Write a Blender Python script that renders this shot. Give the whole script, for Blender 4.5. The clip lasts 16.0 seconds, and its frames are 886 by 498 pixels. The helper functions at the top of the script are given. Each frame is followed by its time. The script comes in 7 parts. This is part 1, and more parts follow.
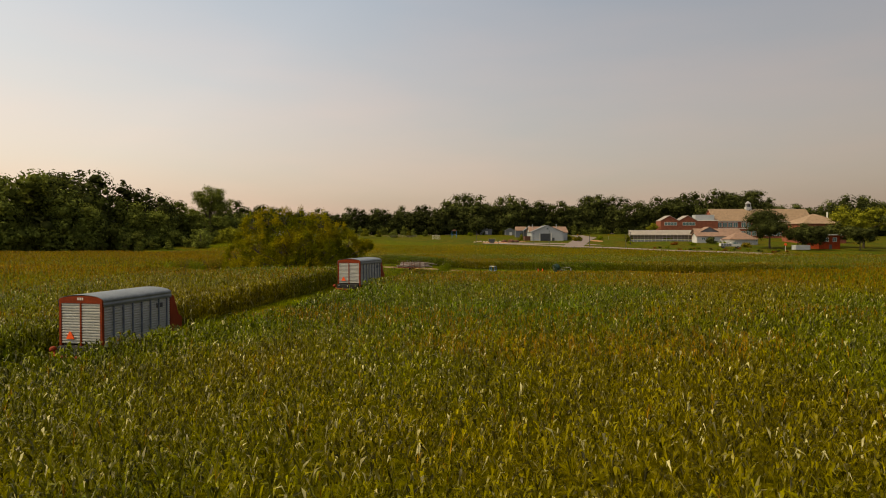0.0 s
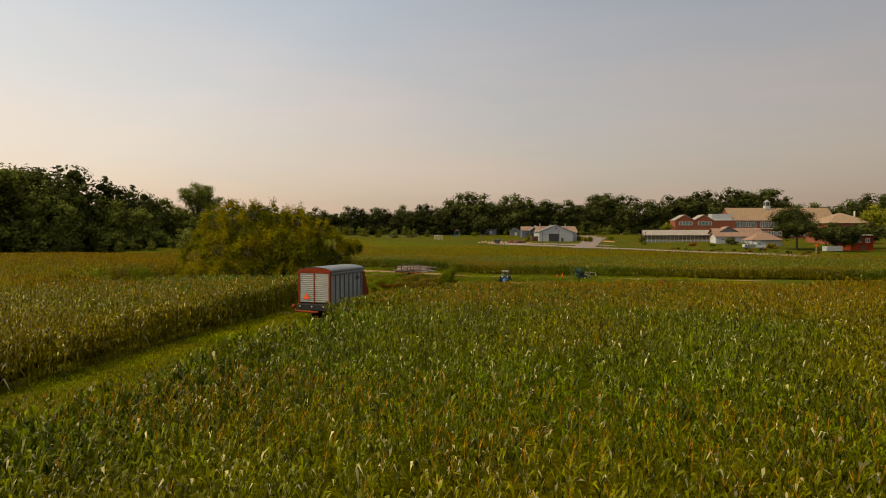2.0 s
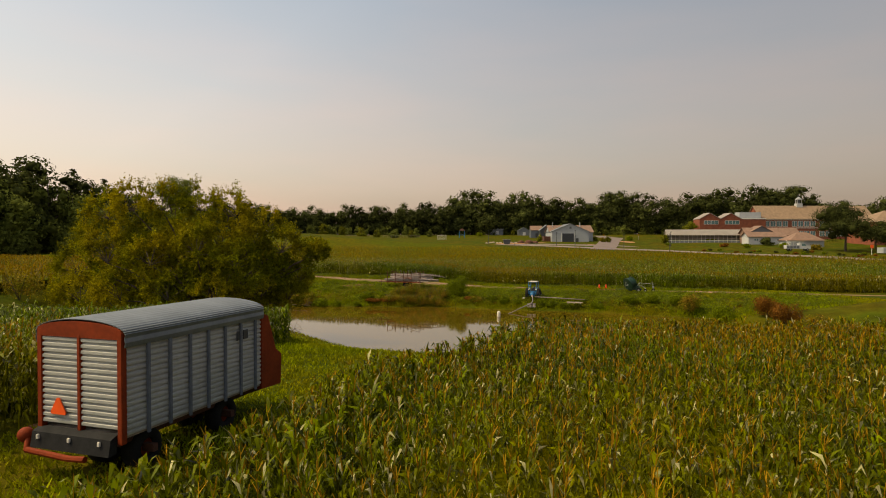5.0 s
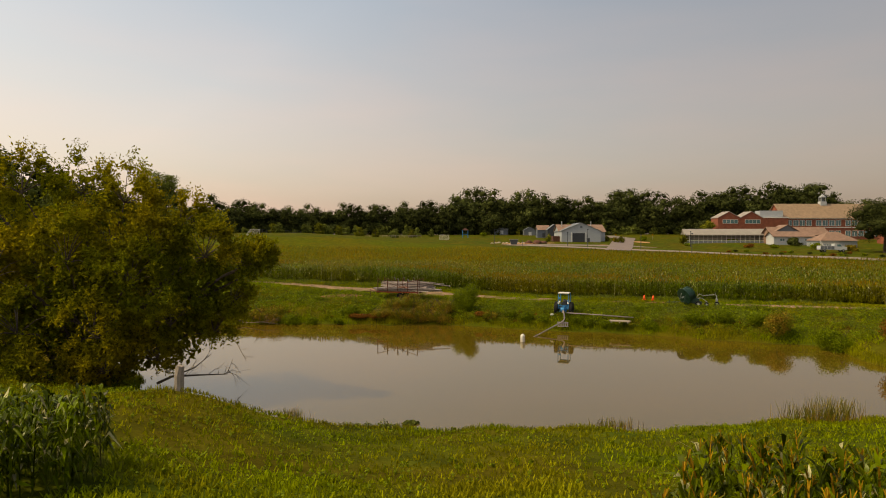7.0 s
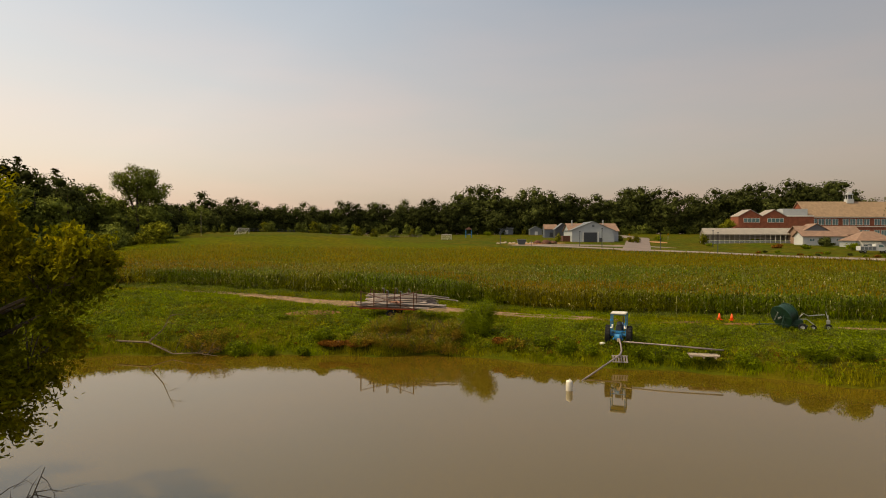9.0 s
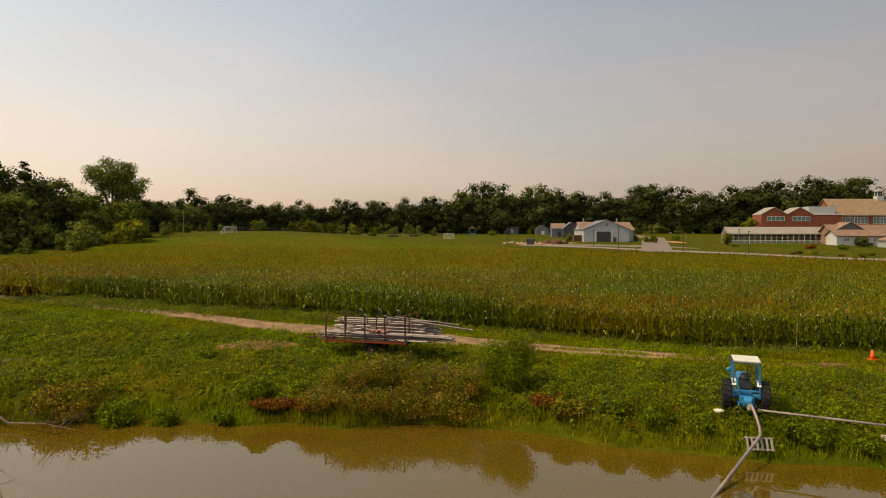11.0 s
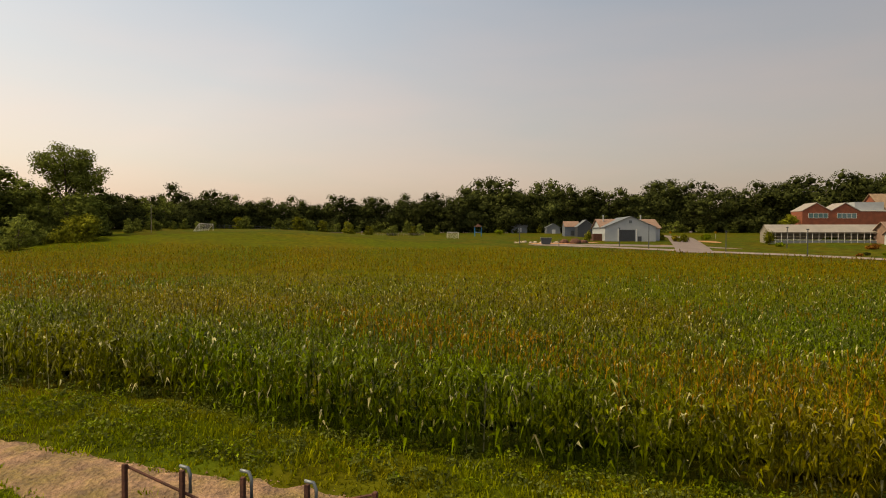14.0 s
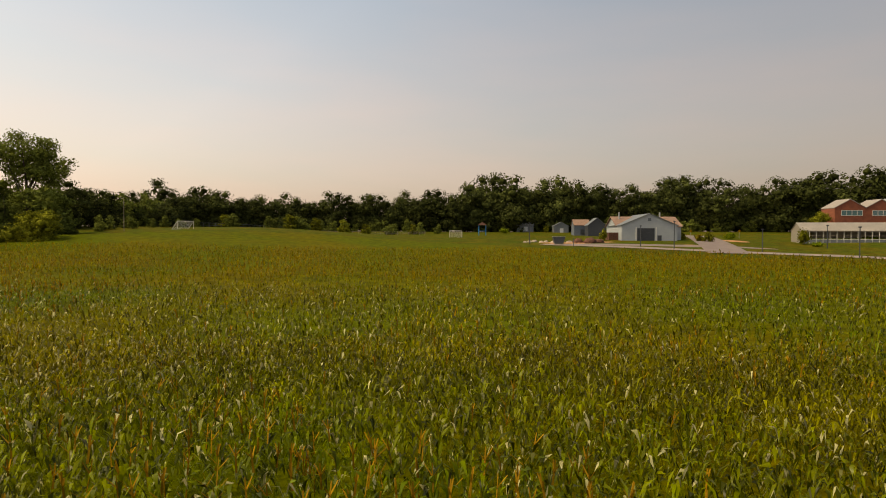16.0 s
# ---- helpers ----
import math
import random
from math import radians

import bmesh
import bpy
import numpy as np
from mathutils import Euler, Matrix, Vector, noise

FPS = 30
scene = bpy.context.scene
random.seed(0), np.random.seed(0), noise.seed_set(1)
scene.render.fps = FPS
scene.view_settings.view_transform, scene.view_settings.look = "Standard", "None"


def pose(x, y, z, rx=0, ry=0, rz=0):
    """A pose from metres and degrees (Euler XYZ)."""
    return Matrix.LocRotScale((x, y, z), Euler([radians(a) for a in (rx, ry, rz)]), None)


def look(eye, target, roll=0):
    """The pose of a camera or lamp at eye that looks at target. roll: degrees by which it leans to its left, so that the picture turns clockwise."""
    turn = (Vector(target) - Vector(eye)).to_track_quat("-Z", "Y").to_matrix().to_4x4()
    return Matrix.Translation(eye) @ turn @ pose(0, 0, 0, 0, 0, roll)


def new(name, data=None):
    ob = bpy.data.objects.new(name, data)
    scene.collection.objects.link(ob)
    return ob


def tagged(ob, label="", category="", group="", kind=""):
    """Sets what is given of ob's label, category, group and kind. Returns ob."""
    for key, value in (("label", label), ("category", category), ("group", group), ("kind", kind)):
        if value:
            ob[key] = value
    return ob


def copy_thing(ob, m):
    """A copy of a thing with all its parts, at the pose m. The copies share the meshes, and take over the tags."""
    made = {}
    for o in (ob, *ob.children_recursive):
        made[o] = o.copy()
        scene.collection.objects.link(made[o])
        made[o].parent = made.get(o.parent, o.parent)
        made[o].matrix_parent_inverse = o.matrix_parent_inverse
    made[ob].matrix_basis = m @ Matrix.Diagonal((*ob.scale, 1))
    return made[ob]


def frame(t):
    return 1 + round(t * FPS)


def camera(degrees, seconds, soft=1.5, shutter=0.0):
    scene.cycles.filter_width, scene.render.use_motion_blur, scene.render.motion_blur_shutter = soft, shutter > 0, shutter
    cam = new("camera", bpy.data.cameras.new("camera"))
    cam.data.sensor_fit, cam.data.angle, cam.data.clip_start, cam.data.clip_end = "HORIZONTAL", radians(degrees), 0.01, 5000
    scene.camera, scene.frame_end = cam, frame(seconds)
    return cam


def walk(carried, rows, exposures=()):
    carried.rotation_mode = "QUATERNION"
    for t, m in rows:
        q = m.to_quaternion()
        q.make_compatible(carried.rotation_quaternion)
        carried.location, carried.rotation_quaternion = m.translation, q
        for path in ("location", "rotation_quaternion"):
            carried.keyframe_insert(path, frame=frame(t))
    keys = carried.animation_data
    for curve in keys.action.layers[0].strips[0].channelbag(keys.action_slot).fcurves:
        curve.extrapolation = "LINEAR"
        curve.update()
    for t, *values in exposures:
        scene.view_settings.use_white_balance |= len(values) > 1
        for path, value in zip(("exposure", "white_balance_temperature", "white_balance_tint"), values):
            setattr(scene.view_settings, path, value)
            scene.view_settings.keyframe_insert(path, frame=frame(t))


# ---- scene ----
cam = camera(73.0, 16.0, soft=1.0)
ROWS = [
    (0.0, 0.000, 0.000, 9.430, 0.000, 88.900, 0.000),
    (1.0, -0.185, 8.910, 9.386, 0.093, 88.921, -0.017),
    (2.0, -0.378, 17.798, 9.338, 0.184, 88.939, -0.034),
    (3.0, -0.579, 26.665, 9.285, 0.272, 88.955, -0.052),
    (4.0, -0.788, 35.511, 9.228, 0.359, 88.968, -0.069),
    (5.0, -1.004, 44.336, 9.166, 0.444, 88.978, -0.086),
    (6.0, -1.228, 53.139, 9.100, 0.527, 88.986, -0.103),
    (7.0, -1.459, 61.921, 9.030, 0.607, 88.992, -0.120),
    (8.0, -1.699, 70.682, 8.955, 0.686, 88.995, -0.138),
    (9.0, -1.946, 79.421, 8.876, 0.762, 88.995, -0.155),
    (10.0, -2.200, 88.139, 8.792, 0.837, 88.993, -0.172),
    (11.0, -2.463, 96.836, 8.704, 0.909, 88.988, -0.189),
    (12.0, -2.733, 105.511, 8.611, 0.980, 88.980, -0.206),
    (13.0, -3.011, 114.165, 8.514, 1.048, 88.970, -0.224),
    (14.0, -3.296, 122.798, 8.413, 1.114, 88.958, -0.241),
    (15.0, -3.590, 131.410, 8.307, 1.179, 88.943, -0.258),
    (16.0, -3.891, 140.000, 8.197, 1.241, 88.925, -0.275),
]
walk(cam, [(t, pose(x, y, z, pitch, roll, yaw)) for t, x, y, z, yaw, pitch, roll in ROWS],
     exposures=[(0.0, 0.3, 8200.0, 3.2), (8.0, 0.33, 8200.0, 3.2), (12.5, 0.38, 8200.0, 3.2), (16.0, 0.38, 8200.0, 3.2)])

# ---------------------------------------------------------------- light
SUN_DIR = Vector((-0.95, -0.16, 1.3)).normalized()      # towards the sun
world = bpy.data.worlds.new("world")
scene.world = world
world.use_nodes = True
wn, wl = world.node_tree.nodes, world.node_tree.links
sky = wn.new("ShaderNodeTexSky")
sky.sky_type = 'NISHITA'
sky.sun_disc = False
sky.sun_elevation = math.asin(SUN_DIR.z)
sky.sun_rotation = math.atan2(SUN_DIR.x, SUN_DIR.y)
sky.air_density, sky.dust_density, sky.ozone_density = 1.0, 3.6, 1.2
veil = wn.new("ShaderNodeMix")                           # thin even haze over the sky
veil.data_type = 'RGBA'
veil.inputs[0].default_value = 0.3
veil.inputs[7].default_value = (5.15, 3.62, 3.46, 1)
cloud = wn.new("ShaderNodeTexNoise")                      # faint streaks of high cloud
cloud.inputs["Scale"].default_value, cloud.inputs["Detail"].default_value = 3.0, 6.0
stretch = wn.new("ShaderNodeMapping")
stretch.inputs["Scale"].default_value = (1.0, 1.0, 4.5)
around = wn.new("ShaderNodeTexCoord")
wl.new(around.outputs["Generated"], stretch.inputs[0])
wl.new(stretch.outputs[0], cloud.inputs["Vector"])
amount = wn.new("ShaderNodeMapRange")                     # streaks
amount.inputs[1].default_value, amount.inputs[2].default_value, amount.inputs[3].default_value, amount.inputs[4].default_value = 0.3, 0.7, 0.85, 1.2
wl.new(cloud.outputs["Fac"], amount.inputs[0])
up = wn.new("ShaderNodeSeparateXYZ")
wl.new(around.outputs["Generated"], up.inputs[0])
low = wn.new("ShaderNodeMapRange")                        # haze lies thicker near the horizon
low.inputs[1].default_value, low.inputs[2].default_value, low.inputs[3].default_value, low.inputs[4].default_value = 0.0, 0.42, 0.56, 0.10
wl.new(up.outputs["Z"], low.inputs[0])
thick = wn.new("ShaderNodeMath")
thick.operation = 'MULTIPLY'
wl.new(amount.outputs[0], thick.inputs[0])
wl.new(low.outputs[0], thick.inputs[1])
wl.new(thick.outputs[0], veil.inputs[0])
hue = wn.new("ShaderNodeVectorMath")                      # hazy air takes some red and blue out
hue.operation = 'MULTIPLY'
hue.inputs[1].default_value = (0.965, 1.0, 0.985)
wl.new(sky.outputs[0], hue.inputs[0])
wl.new(hue.outputs[0], veil.inputs[6])
wn["Background"].inputs[1].default_value = 0.141
side = wn.new("ShaderNodeVectorMath")                     # haze glows towards the sun
side.operation = 'DOT_PRODUCT'
side.inputs[1].default_value = SUN_DIR
wl.new(around.outputs["Generated"], side.inputs[0])
glow = wn.new("ShaderNodeMapRange")
glow.inputs[1].default_value, glow.inputs[2].default_value, glow.inputs[3].default_value, glow.inputs[4].default_value = -0.42, 0.3, 0.58, 1.14
wl.new(side.outputs["Value"], glow.inputs[0])
lit = wn.new("ShaderNodeVectorMath")
lit.operation = 'SCALE'
wl.new(veil.outputs[2], lit.inputs[0])
wl.new(glow.outputs[0], lit.inputs["Scale"])
wl.new(lit.outputs[0], wn["Background"].inputs[0])
sun = new("sun", bpy.data.lights.new("sun", 'SUN'))
sun.data.energy, sun.data.angle, sun.data.color = 2.35, radians(2.5), (1.0, 0.84, 0.58)
sun.matrix_world = look((0, 0, 60), Vector((0, 0, 60)) - SUN_DIR)

# ---------------------------------------------------------------- materials
def mat(name, base, rough=0.8, metal=0.0, var=0.25, scale=3.0, fine=40.0, bump=0.0, tint=None, tint_scale=0.3, rnd=0.0, island=0.0, spec=0.5, trans=0.0, deep=0.05, glint=None, share=0.1):
    """A procedural surface: base colour, broad and fine variation, a second tint in patches, relief."""
    m = bpy.data.materials.new(name)
    m.use_nodes = True
    n, l = m.node_tree.nodes, m.node_tree.links
    b = n["Principled BSDF"]
    b.inputs["Roughness"].default_value = rough
    b.inputs["Metallic"].default_value = metal
    b.inputs["Specular IOR Level"].default_value = spec
    co = n.new("ShaderNodeTexCoord")
    def noi(s, d=3.0):
        k = n.new("ShaderNodeTexNoise")
        k.inputs["Scale"].default_value, k.inputs["Detail"].default_value = s, d
        l.new(co.outputs["Object"], k.inputs["Vector"])
        return k.outputs["Fac"]
    def ramp(f, lo, hi, a=0.3, c=0.7):
        k = n.new("ShaderNodeMapRange")
        k.inputs[1].default_value, k.inputs[2].default_value, k.inputs[3].default_value, k.inputs[4].default_value = a, c, lo, hi
        l.new(f, k.inputs[0])
        return k.outputs[0]
    def mul(a, f):
        k = n.new("ShaderNodeMix")
        k.data_type, k.blend_type = 'RGBA', 'MULTIPLY'
        k.inputs[0].default_value = 1.0
        l.new(a, k.inputs[6])
        l.new(f, k.inputs[7])
        return k.outputs[2]
    col = n.new("ShaderNodeRGB")
    col.outputs[0].default_value = (*base, 1)
    c = col.outputs[0]
    if tint:
        k = n.new("ShaderNodeMix")
        k.data_type = 'RGBA'
        k.inputs[7].default_value = (*tint, 1)
        l.new(ramp(noi(tint_scale, 4.0), 0.0, 1.0, 0.4, 0.62), k.inputs[0])
        l.new(c, k.inputs[6])
        c = k.outputs[2]
    if var:
        c = mul(c, ramp(noi(scale), 1 - var, 1 + var))
        c = mul(c, ramp(noi(fine), 1 - var * 0.6, 1 + var * 0.6))
    if rnd:
        k = n.new("ShaderNodeObjectInfo")
        c = mul(c, ramp(k.outputs["Random"], 1 - rnd, 1 + rnd, 0, 1))
    if glint:                                               # a share of paler pieces: leaf glints put into the colour
        k, q = n.new("ShaderNodeNewGeometry"), n.new("ShaderNodeMix")
        q.data_type = 'RGBA'
        q.inputs[7].default_value = (*glint, 1)
        f = n.new("ShaderNodeMath")
        f.operation = 'FRACT'
        g = n.new("ShaderNodeMath")
        g.operation = 'MULTIPLY'
        g.inputs[1].default_value = 37.0
        l.new(k.outputs["Random Per Island"], g.inputs[0])
        l.new(g.outputs[0], f.inputs[0])
        l.new(ramp(f.outputs[0], 0.0, 1.0, 1 - share, 1.0 - share * 0.7), q.inputs[0])
        l.new(c, q.inputs[6])
        c = q.outputs[2]
    if island:
        k = n.new("ShaderNodeNewGeometry")
        c = mul(c, ramp(k.outputs["Random Per Island"], 1 - island, 1 + island, 0, 1))
    l.new(c, b.inputs["Base Color"])
    if bump:
        k = n.new("ShaderNodeBump")
        k.inputs["Strength"].default_value, k.inputs["Distance"].default_value = bump, deep
        l.new(noi(fine, 4.0), k.inputs["Height"])
        l.new(k.outputs[0], b.inputs["Normal"])
    if trans:
        t = n.new("ShaderNodeBsdfTranslucent")
        mx = n.new("ShaderNodeMixShader")
        mx.inputs[0].default_value = trans
        l.new(c, t.inputs[0])
        l.new(b.outputs[0], mx.inputs[1])
        l.new(t.outputs[0], mx.inputs[2])
        l.new(mx.outputs[0], n["Material Output"].inputs[0])
    return m


# a few leaves are coloured pale to stand for glints of sky
M_CORN = mat("corn_leaf", (0.08, 0.108, 0.0008), 0.3, var=0.3, scale=0.35, fine=3.0, tint=(0.132, 0.11, 0.0008), tint_scale=0.06, island=0.75, spec=0.1, trans=0.34, glint=(0.34, 0.31, 0.15), share=0.06)
M_CORN_RIPE = mat("ripening_corn_leaf", (0.118, 0.112, 0.001), 0.4, var=0.3, scale=0.35, fine=3.0, tint=(0.165, 0.115, 0.001), tint_scale=0.06, island=0.6, spec=0.06, trans=0.4)
# darker than the leaves: shade between the corn plants put into the colour
M_CORN_SHADE = mat("corn_canopy", (0.058, 0.068, 0.001), 0.9, var=0.35, scale=0.6, fine=4.0, tint=(0.08, 0.066, 0.001), tint_scale=0.05, bump=1.0, spec=0.02)
M_TASSEL = mat("corn_tassel", (0.25, 0.134, 0.01), 0.8, var=0.2, island=0.4, trans=0.2, spec=0.03)
M_GROUND = mat("grassy_ground", (0.045, 0.058, 0.004), 0.95, var=0.35, scale=0.5, fine=6.0, tint=(0.07, 0.058, 0.004), tint_scale=0.12, bump=0.8, spec=0.02)
M_GRASS = mat("grass_blades", (0.19, 0.235, 0.006), 0.7, var=0.25, scale=0.4, fine=3.0, tint=(0.21, 0.19, 0.008), tint_scale=0.15, island=0.4, spec=0.03, trans=0.3)
M_WEED = mat("weed_leaves", (0.14, 0.175, 0.006), 0.55, var=0.25, scale=0.5, fine=5.0, island=0.5, spec=0.06, trans=0.4)
M_GOLD = mat("goldenrod_thicket", (0.14, 0.145, 0.01), 0.75, var=0.3, scale=0.9, fine=5.0, tint=(0.25, 0.15, 0.02), tint_scale=1.3, island=0.5, spec=0.03, trans=0.25)
M_SEDGE = mat("reddish_sedge", (0.17, 0.07, 0.012), 0.8, var=0.3, scale=0.9, fine=5.0, island=0.5, spec=0.03, trans=0.25)
M_DIRT = mat("dirt_track", (0.26, 0.15, 0.088), 0.95, var=0.5, scale=2.2, fine=9.0, tint=(0.15, 0.1, 0.035), tint_scale=1.1, bump=1.0, deep=0.12)
M_RAG = mat("faded_red_sheeting", (0.2, 0.095, 0.065), 0.8, var=0.35, scale=3.0, fine=14.0)
M_SEED = mat("pale_seed_heads", (0.3, 0.23, 0.09), 0.9, var=0.25, island=0.4, spec=0.03, trans=0.2)
M_SOIL = mat("bare_soil", (0.14, 0.058, 0.016), 0.95, var=0.3, scale=1.5, fine=12.0, bump=0.6)
M_CLAY = mat("orange_clay_soil", (0.32, 0.15, 0.06), 0.95, var=0.3, scale=0.4, fine=3.0, bump=0.5)
M_GRAVEL = mat("pinkish_gravel_road", (0.2, 0.152, 0.13), 0.95, var=0.2, scale=0.3, fine=3.0, bump=0.3)
M_ASPH = mat("asphalt", (0.15, 0.112, 0.1), 0.9, var=0.15, scale=0.3, fine=8.0, bump=0.2)
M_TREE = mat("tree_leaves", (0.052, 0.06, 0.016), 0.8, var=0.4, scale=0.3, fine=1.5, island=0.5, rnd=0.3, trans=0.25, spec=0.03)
# paler, bluer copy of the tree leaves: hazy light put into the colour
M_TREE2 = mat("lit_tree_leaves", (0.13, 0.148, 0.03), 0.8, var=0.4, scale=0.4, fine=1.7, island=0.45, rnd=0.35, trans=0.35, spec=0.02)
M_TREEY = mat("yellow_green_leaves", (0.13, 0.13, 0.012), 0.8, var=0.4, scale=0.6, fine=2.0, island=0.45, rnd=0.3, trans=0.2, spec=0.02)
M_PINE = mat("pine_needles", (0.045, 0.052, 0.006), 0.8, var=0.3, scale=0.3, fine=2.0, island=0.4, rnd=0.2, spec=0.03)
M_WILLOW = mat("willow_leaves", (0.145, 0.158, 0.006), 0.65, var=0.3, scale=0.2, fine=1.2, tint=(0.25, 0.2, 0.008), tint_scale=0.22, island=0.5, trans=0.5, spec=0.03)
M_BARK = mat("bark", (0.07, 0.05, 0.035), 0.95, var=0.4, scale=2.0, fine=15.0, bump=0.8)
M_DEAD = mat("dead_wood", (0.13, 0.09, 0.06), 0.9, var=0.3, scale=3.0, fine=20.0, bump=0.5)
M_BRICK = mat("red_brick", (0.2, 0.056, 0.027), 0.9, var=0.2, scale=0.7, fine=7.0, bump=0.3)
M_BARN = mat("grey_white_metal_siding", (0.30, 0.315, 0.33), 0.6, var=0.06, scale=0.5, fine=5.0)
M_WHITE = mat("white_siding", (0.42, 0.42, 0.42), 0.6, var=0.06, scale=0.5, fine=5.0)
M_GREYW = mat("grey_siding", (0.11, 0.12, 0.13), 0.7, var=0.08, scale=0.5, fine=5.0)
M_SHINGLE = mat("brown_shingle", (0.2, 0.12, 0.085), 0.9, var=0.18, scale=0.8, fine=5.0, bump=0.4)
M_SHINGLE2 = mat("tan_shingle", (0.22, 0.145, 0.09), 0.9, var=0.18, scale=0.8, fine=5.0, bump=0.4)
M_STONE = mat("pale_trim", (0.6, 0.57, 0.52), 0.7, var=0.08)
M_COPING = mat("weathered_coping", (0.24, 0.205, 0.18), 0.8, var=0.12)
M_GLASS = mat("window_glass", (0.08, 0.15, 0.16), 0.08, var=0.1, spec=0.8)
M_DARK = mat("dark_door", (0.035, 0.038, 0.045), 0.5, var=0.15)
M_POLY = mat("greenhouse_sheet", (0.23, 0.2, 0.165), 0.4, var=0.12, scale=0.4, fine=3.0)
M_PLASTIC = mat("white_plastic", (0.58, 0.54, 0.48), 0.4, var=0.08)
M_ALU = mat("grey_aluminium_pipe", (0.23, 0.188, 0.176), 0.55, 0.4, var=0.25, scale=1.2, fine=9.0, rnd=0.45)
M_GALV = mat("galvanised_sheet", (0.15, 0.165, 0.175), 0.5, 0.4, var=0.15, scale=0.9, fine=9.0)
M_PANEL = mat("pale_ribbed_panel", (0.36, 0.36, 0.34), 0.5, 0.2, var=0.1, scale=1.0, fine=8.0)
M_RED = mat("red_brown_paint", (0.18, 0.026, 0.006), 0.7, var=0.2, scale=1.5, fine=12.0, spec=0.15)
M_STAKE = mat("blue_grey_stake", (0.10, 0.115, 0.14), 0.6, var=0.2)
M_RUST = mat("rusty_steel", (0.09, 0.034, 0.02), 0.85, 0.2, var=0.35, scale=2.5, fine=20.0, bump=0.3)
M_ORANGE = mat("orange_marker", (0.85, 0.09, 0.01), 0.5, var=0.05)
M_BLACK = mat("black_rubber", (0.016, 0.016, 0.017), 0.8, var=0.3, scale=4.0, fine=25.0, spec=0.15)
M_BLUE = mat("tractor_blue", (0.015, 0.17, 0.38), 0.4, var=0.15, scale=3.0, fine=15.0)
M_GREEN = mat("dark_green_paint", (0.007, 0.03, 0.018), 0.35, var=0.2, scale=2.0, fine=12.0)
M_STEEL = mat("grey_steel", (0.3, 0.3, 0.3), 0.5, 0.5, var=0.2, scale=2.0, fine=12.0)
M_WOOD = mat("weathered_wood", (0.3, 0.24, 0.19), 0.9, var=0.25, scale=1.5, fine=16.0, bump=0.4)


def water_material():
    m = bpy.data.materials.new("muddy_water")
    m.use_nodes = True
    n, l = m.node_tree.nodes, m.node_tree.links
    b = n["Principled BSDF"]
    b.inputs["Base Color"].default_value = (0.085, 0.054, 0.006, 1)
    b.inputs["Roughness"].default_value = 0.03
    b.inputs["IOR"].default_value = 2.0
    b.inputs["Specular Tint"].default_value = (1.0, 0.86, 0.62, 1)
    k, u, co = n.new("ShaderNodeTexNoise"), n.new("ShaderNodeBump"), n.new("ShaderNodeTexCoord")
    k.inputs["Scale"].default_value, k.inputs["Detail"].default_value = 1.2, 3.0
    u.inputs["Strength"].default_value, u.inputs["Distance"].default_value = 0.02, 0.02
    l.new(co.outputs["Object"], k.inputs["Vector"])
    l.new(k.outputs["Fac"], u.inputs["Height"])
    l.new(u.outputs[0], b.inputs["Normal"])
    return m


M_WATER = water_material()

# ---------------------------------------------------------------- mesh helpers
def mesh_ob(name, me, m, parent=None, label="", smooth=False):
    if smooth:
        me.shade_smooth()
    ms = m if isinstance(m, (list, tuple)) else [m]
    for one in ms:
        me.materials.append(one)
    ob = new(name, me)
    if parent:
        ob.parent = parent
    return tagged(ob, label)


def part(name, bm, m, parent, label="", smooth=False):
    me = bpy.data.meshes.new(name)
    bm.to_mesh(me)
    bm.free()
    return mesh_ob(name, me, m, parent, label, smooth)


def thing(name, m4, label, category, group="", kind=""):
    e = new(name)
    e.matrix_world = m4
    e.empty_display_size = 0.2
    return tagged(e, label, category, group, kind)


def arrays(name, verts, faces, m, parent=None, label="", smooth=False, mats=None):
    """A mesh from arrays of points and equal-sized faces."""
    me = bpy.data.meshes.new(name)
    verts, faces = np.asarray(verts, np.float32), np.asarray(faces, np.int32)
    k = faces.shape[1]
    me.vertices.add(len(verts))
    me.vertices.foreach_set("co", verts.ravel())
    me.loops.add(faces.size)
    me.loops.foreach_set("vertex_index", faces.ravel())
    me.polygons.add(len(faces))
    me.polygons.foreach_set("loop_start", np.arange(0, faces.size, k, dtype=np.int32))
    if mats is not None:
        me.polygons.foreach_set("material_index", np.asarray(mats, np.int32))
    me.update(calc_edges=True)
    return mesh_ob(name, me, m, parent, label, smooth)


def box(bm, x0, y0, z0, x1, y1, z1, m=None, bevel=0.0):
    """A box between two corners, moved by m."""
    r = bmesh.ops.create_cube(bm, size=1.0)
    for v in r["verts"]:
        v.co = Vector(((x0 + x1) / 2 + v.co.x * (x1 - x0), (y0 + y1) / 2 + v.co.y * (y1 - y0), (z0 + z1) / 2 + v.co.z * (z1 - z0)))
    if bevel:
        es = list({e for v in r["verts"] for e in v.link_edges})
        g = bmesh.ops.bevel(bm, geom=es, offset=bevel, segments=2, affect='EDGES')
        vs = list({v for f in g["faces"] for v in f.verts} | {v for v in r["verts"] if v.is_valid})
    else:
        vs = r["verts"]
    if m is not None:
        bmesh.ops.transform(bm, matrix=m, verts=vs)
    return vs


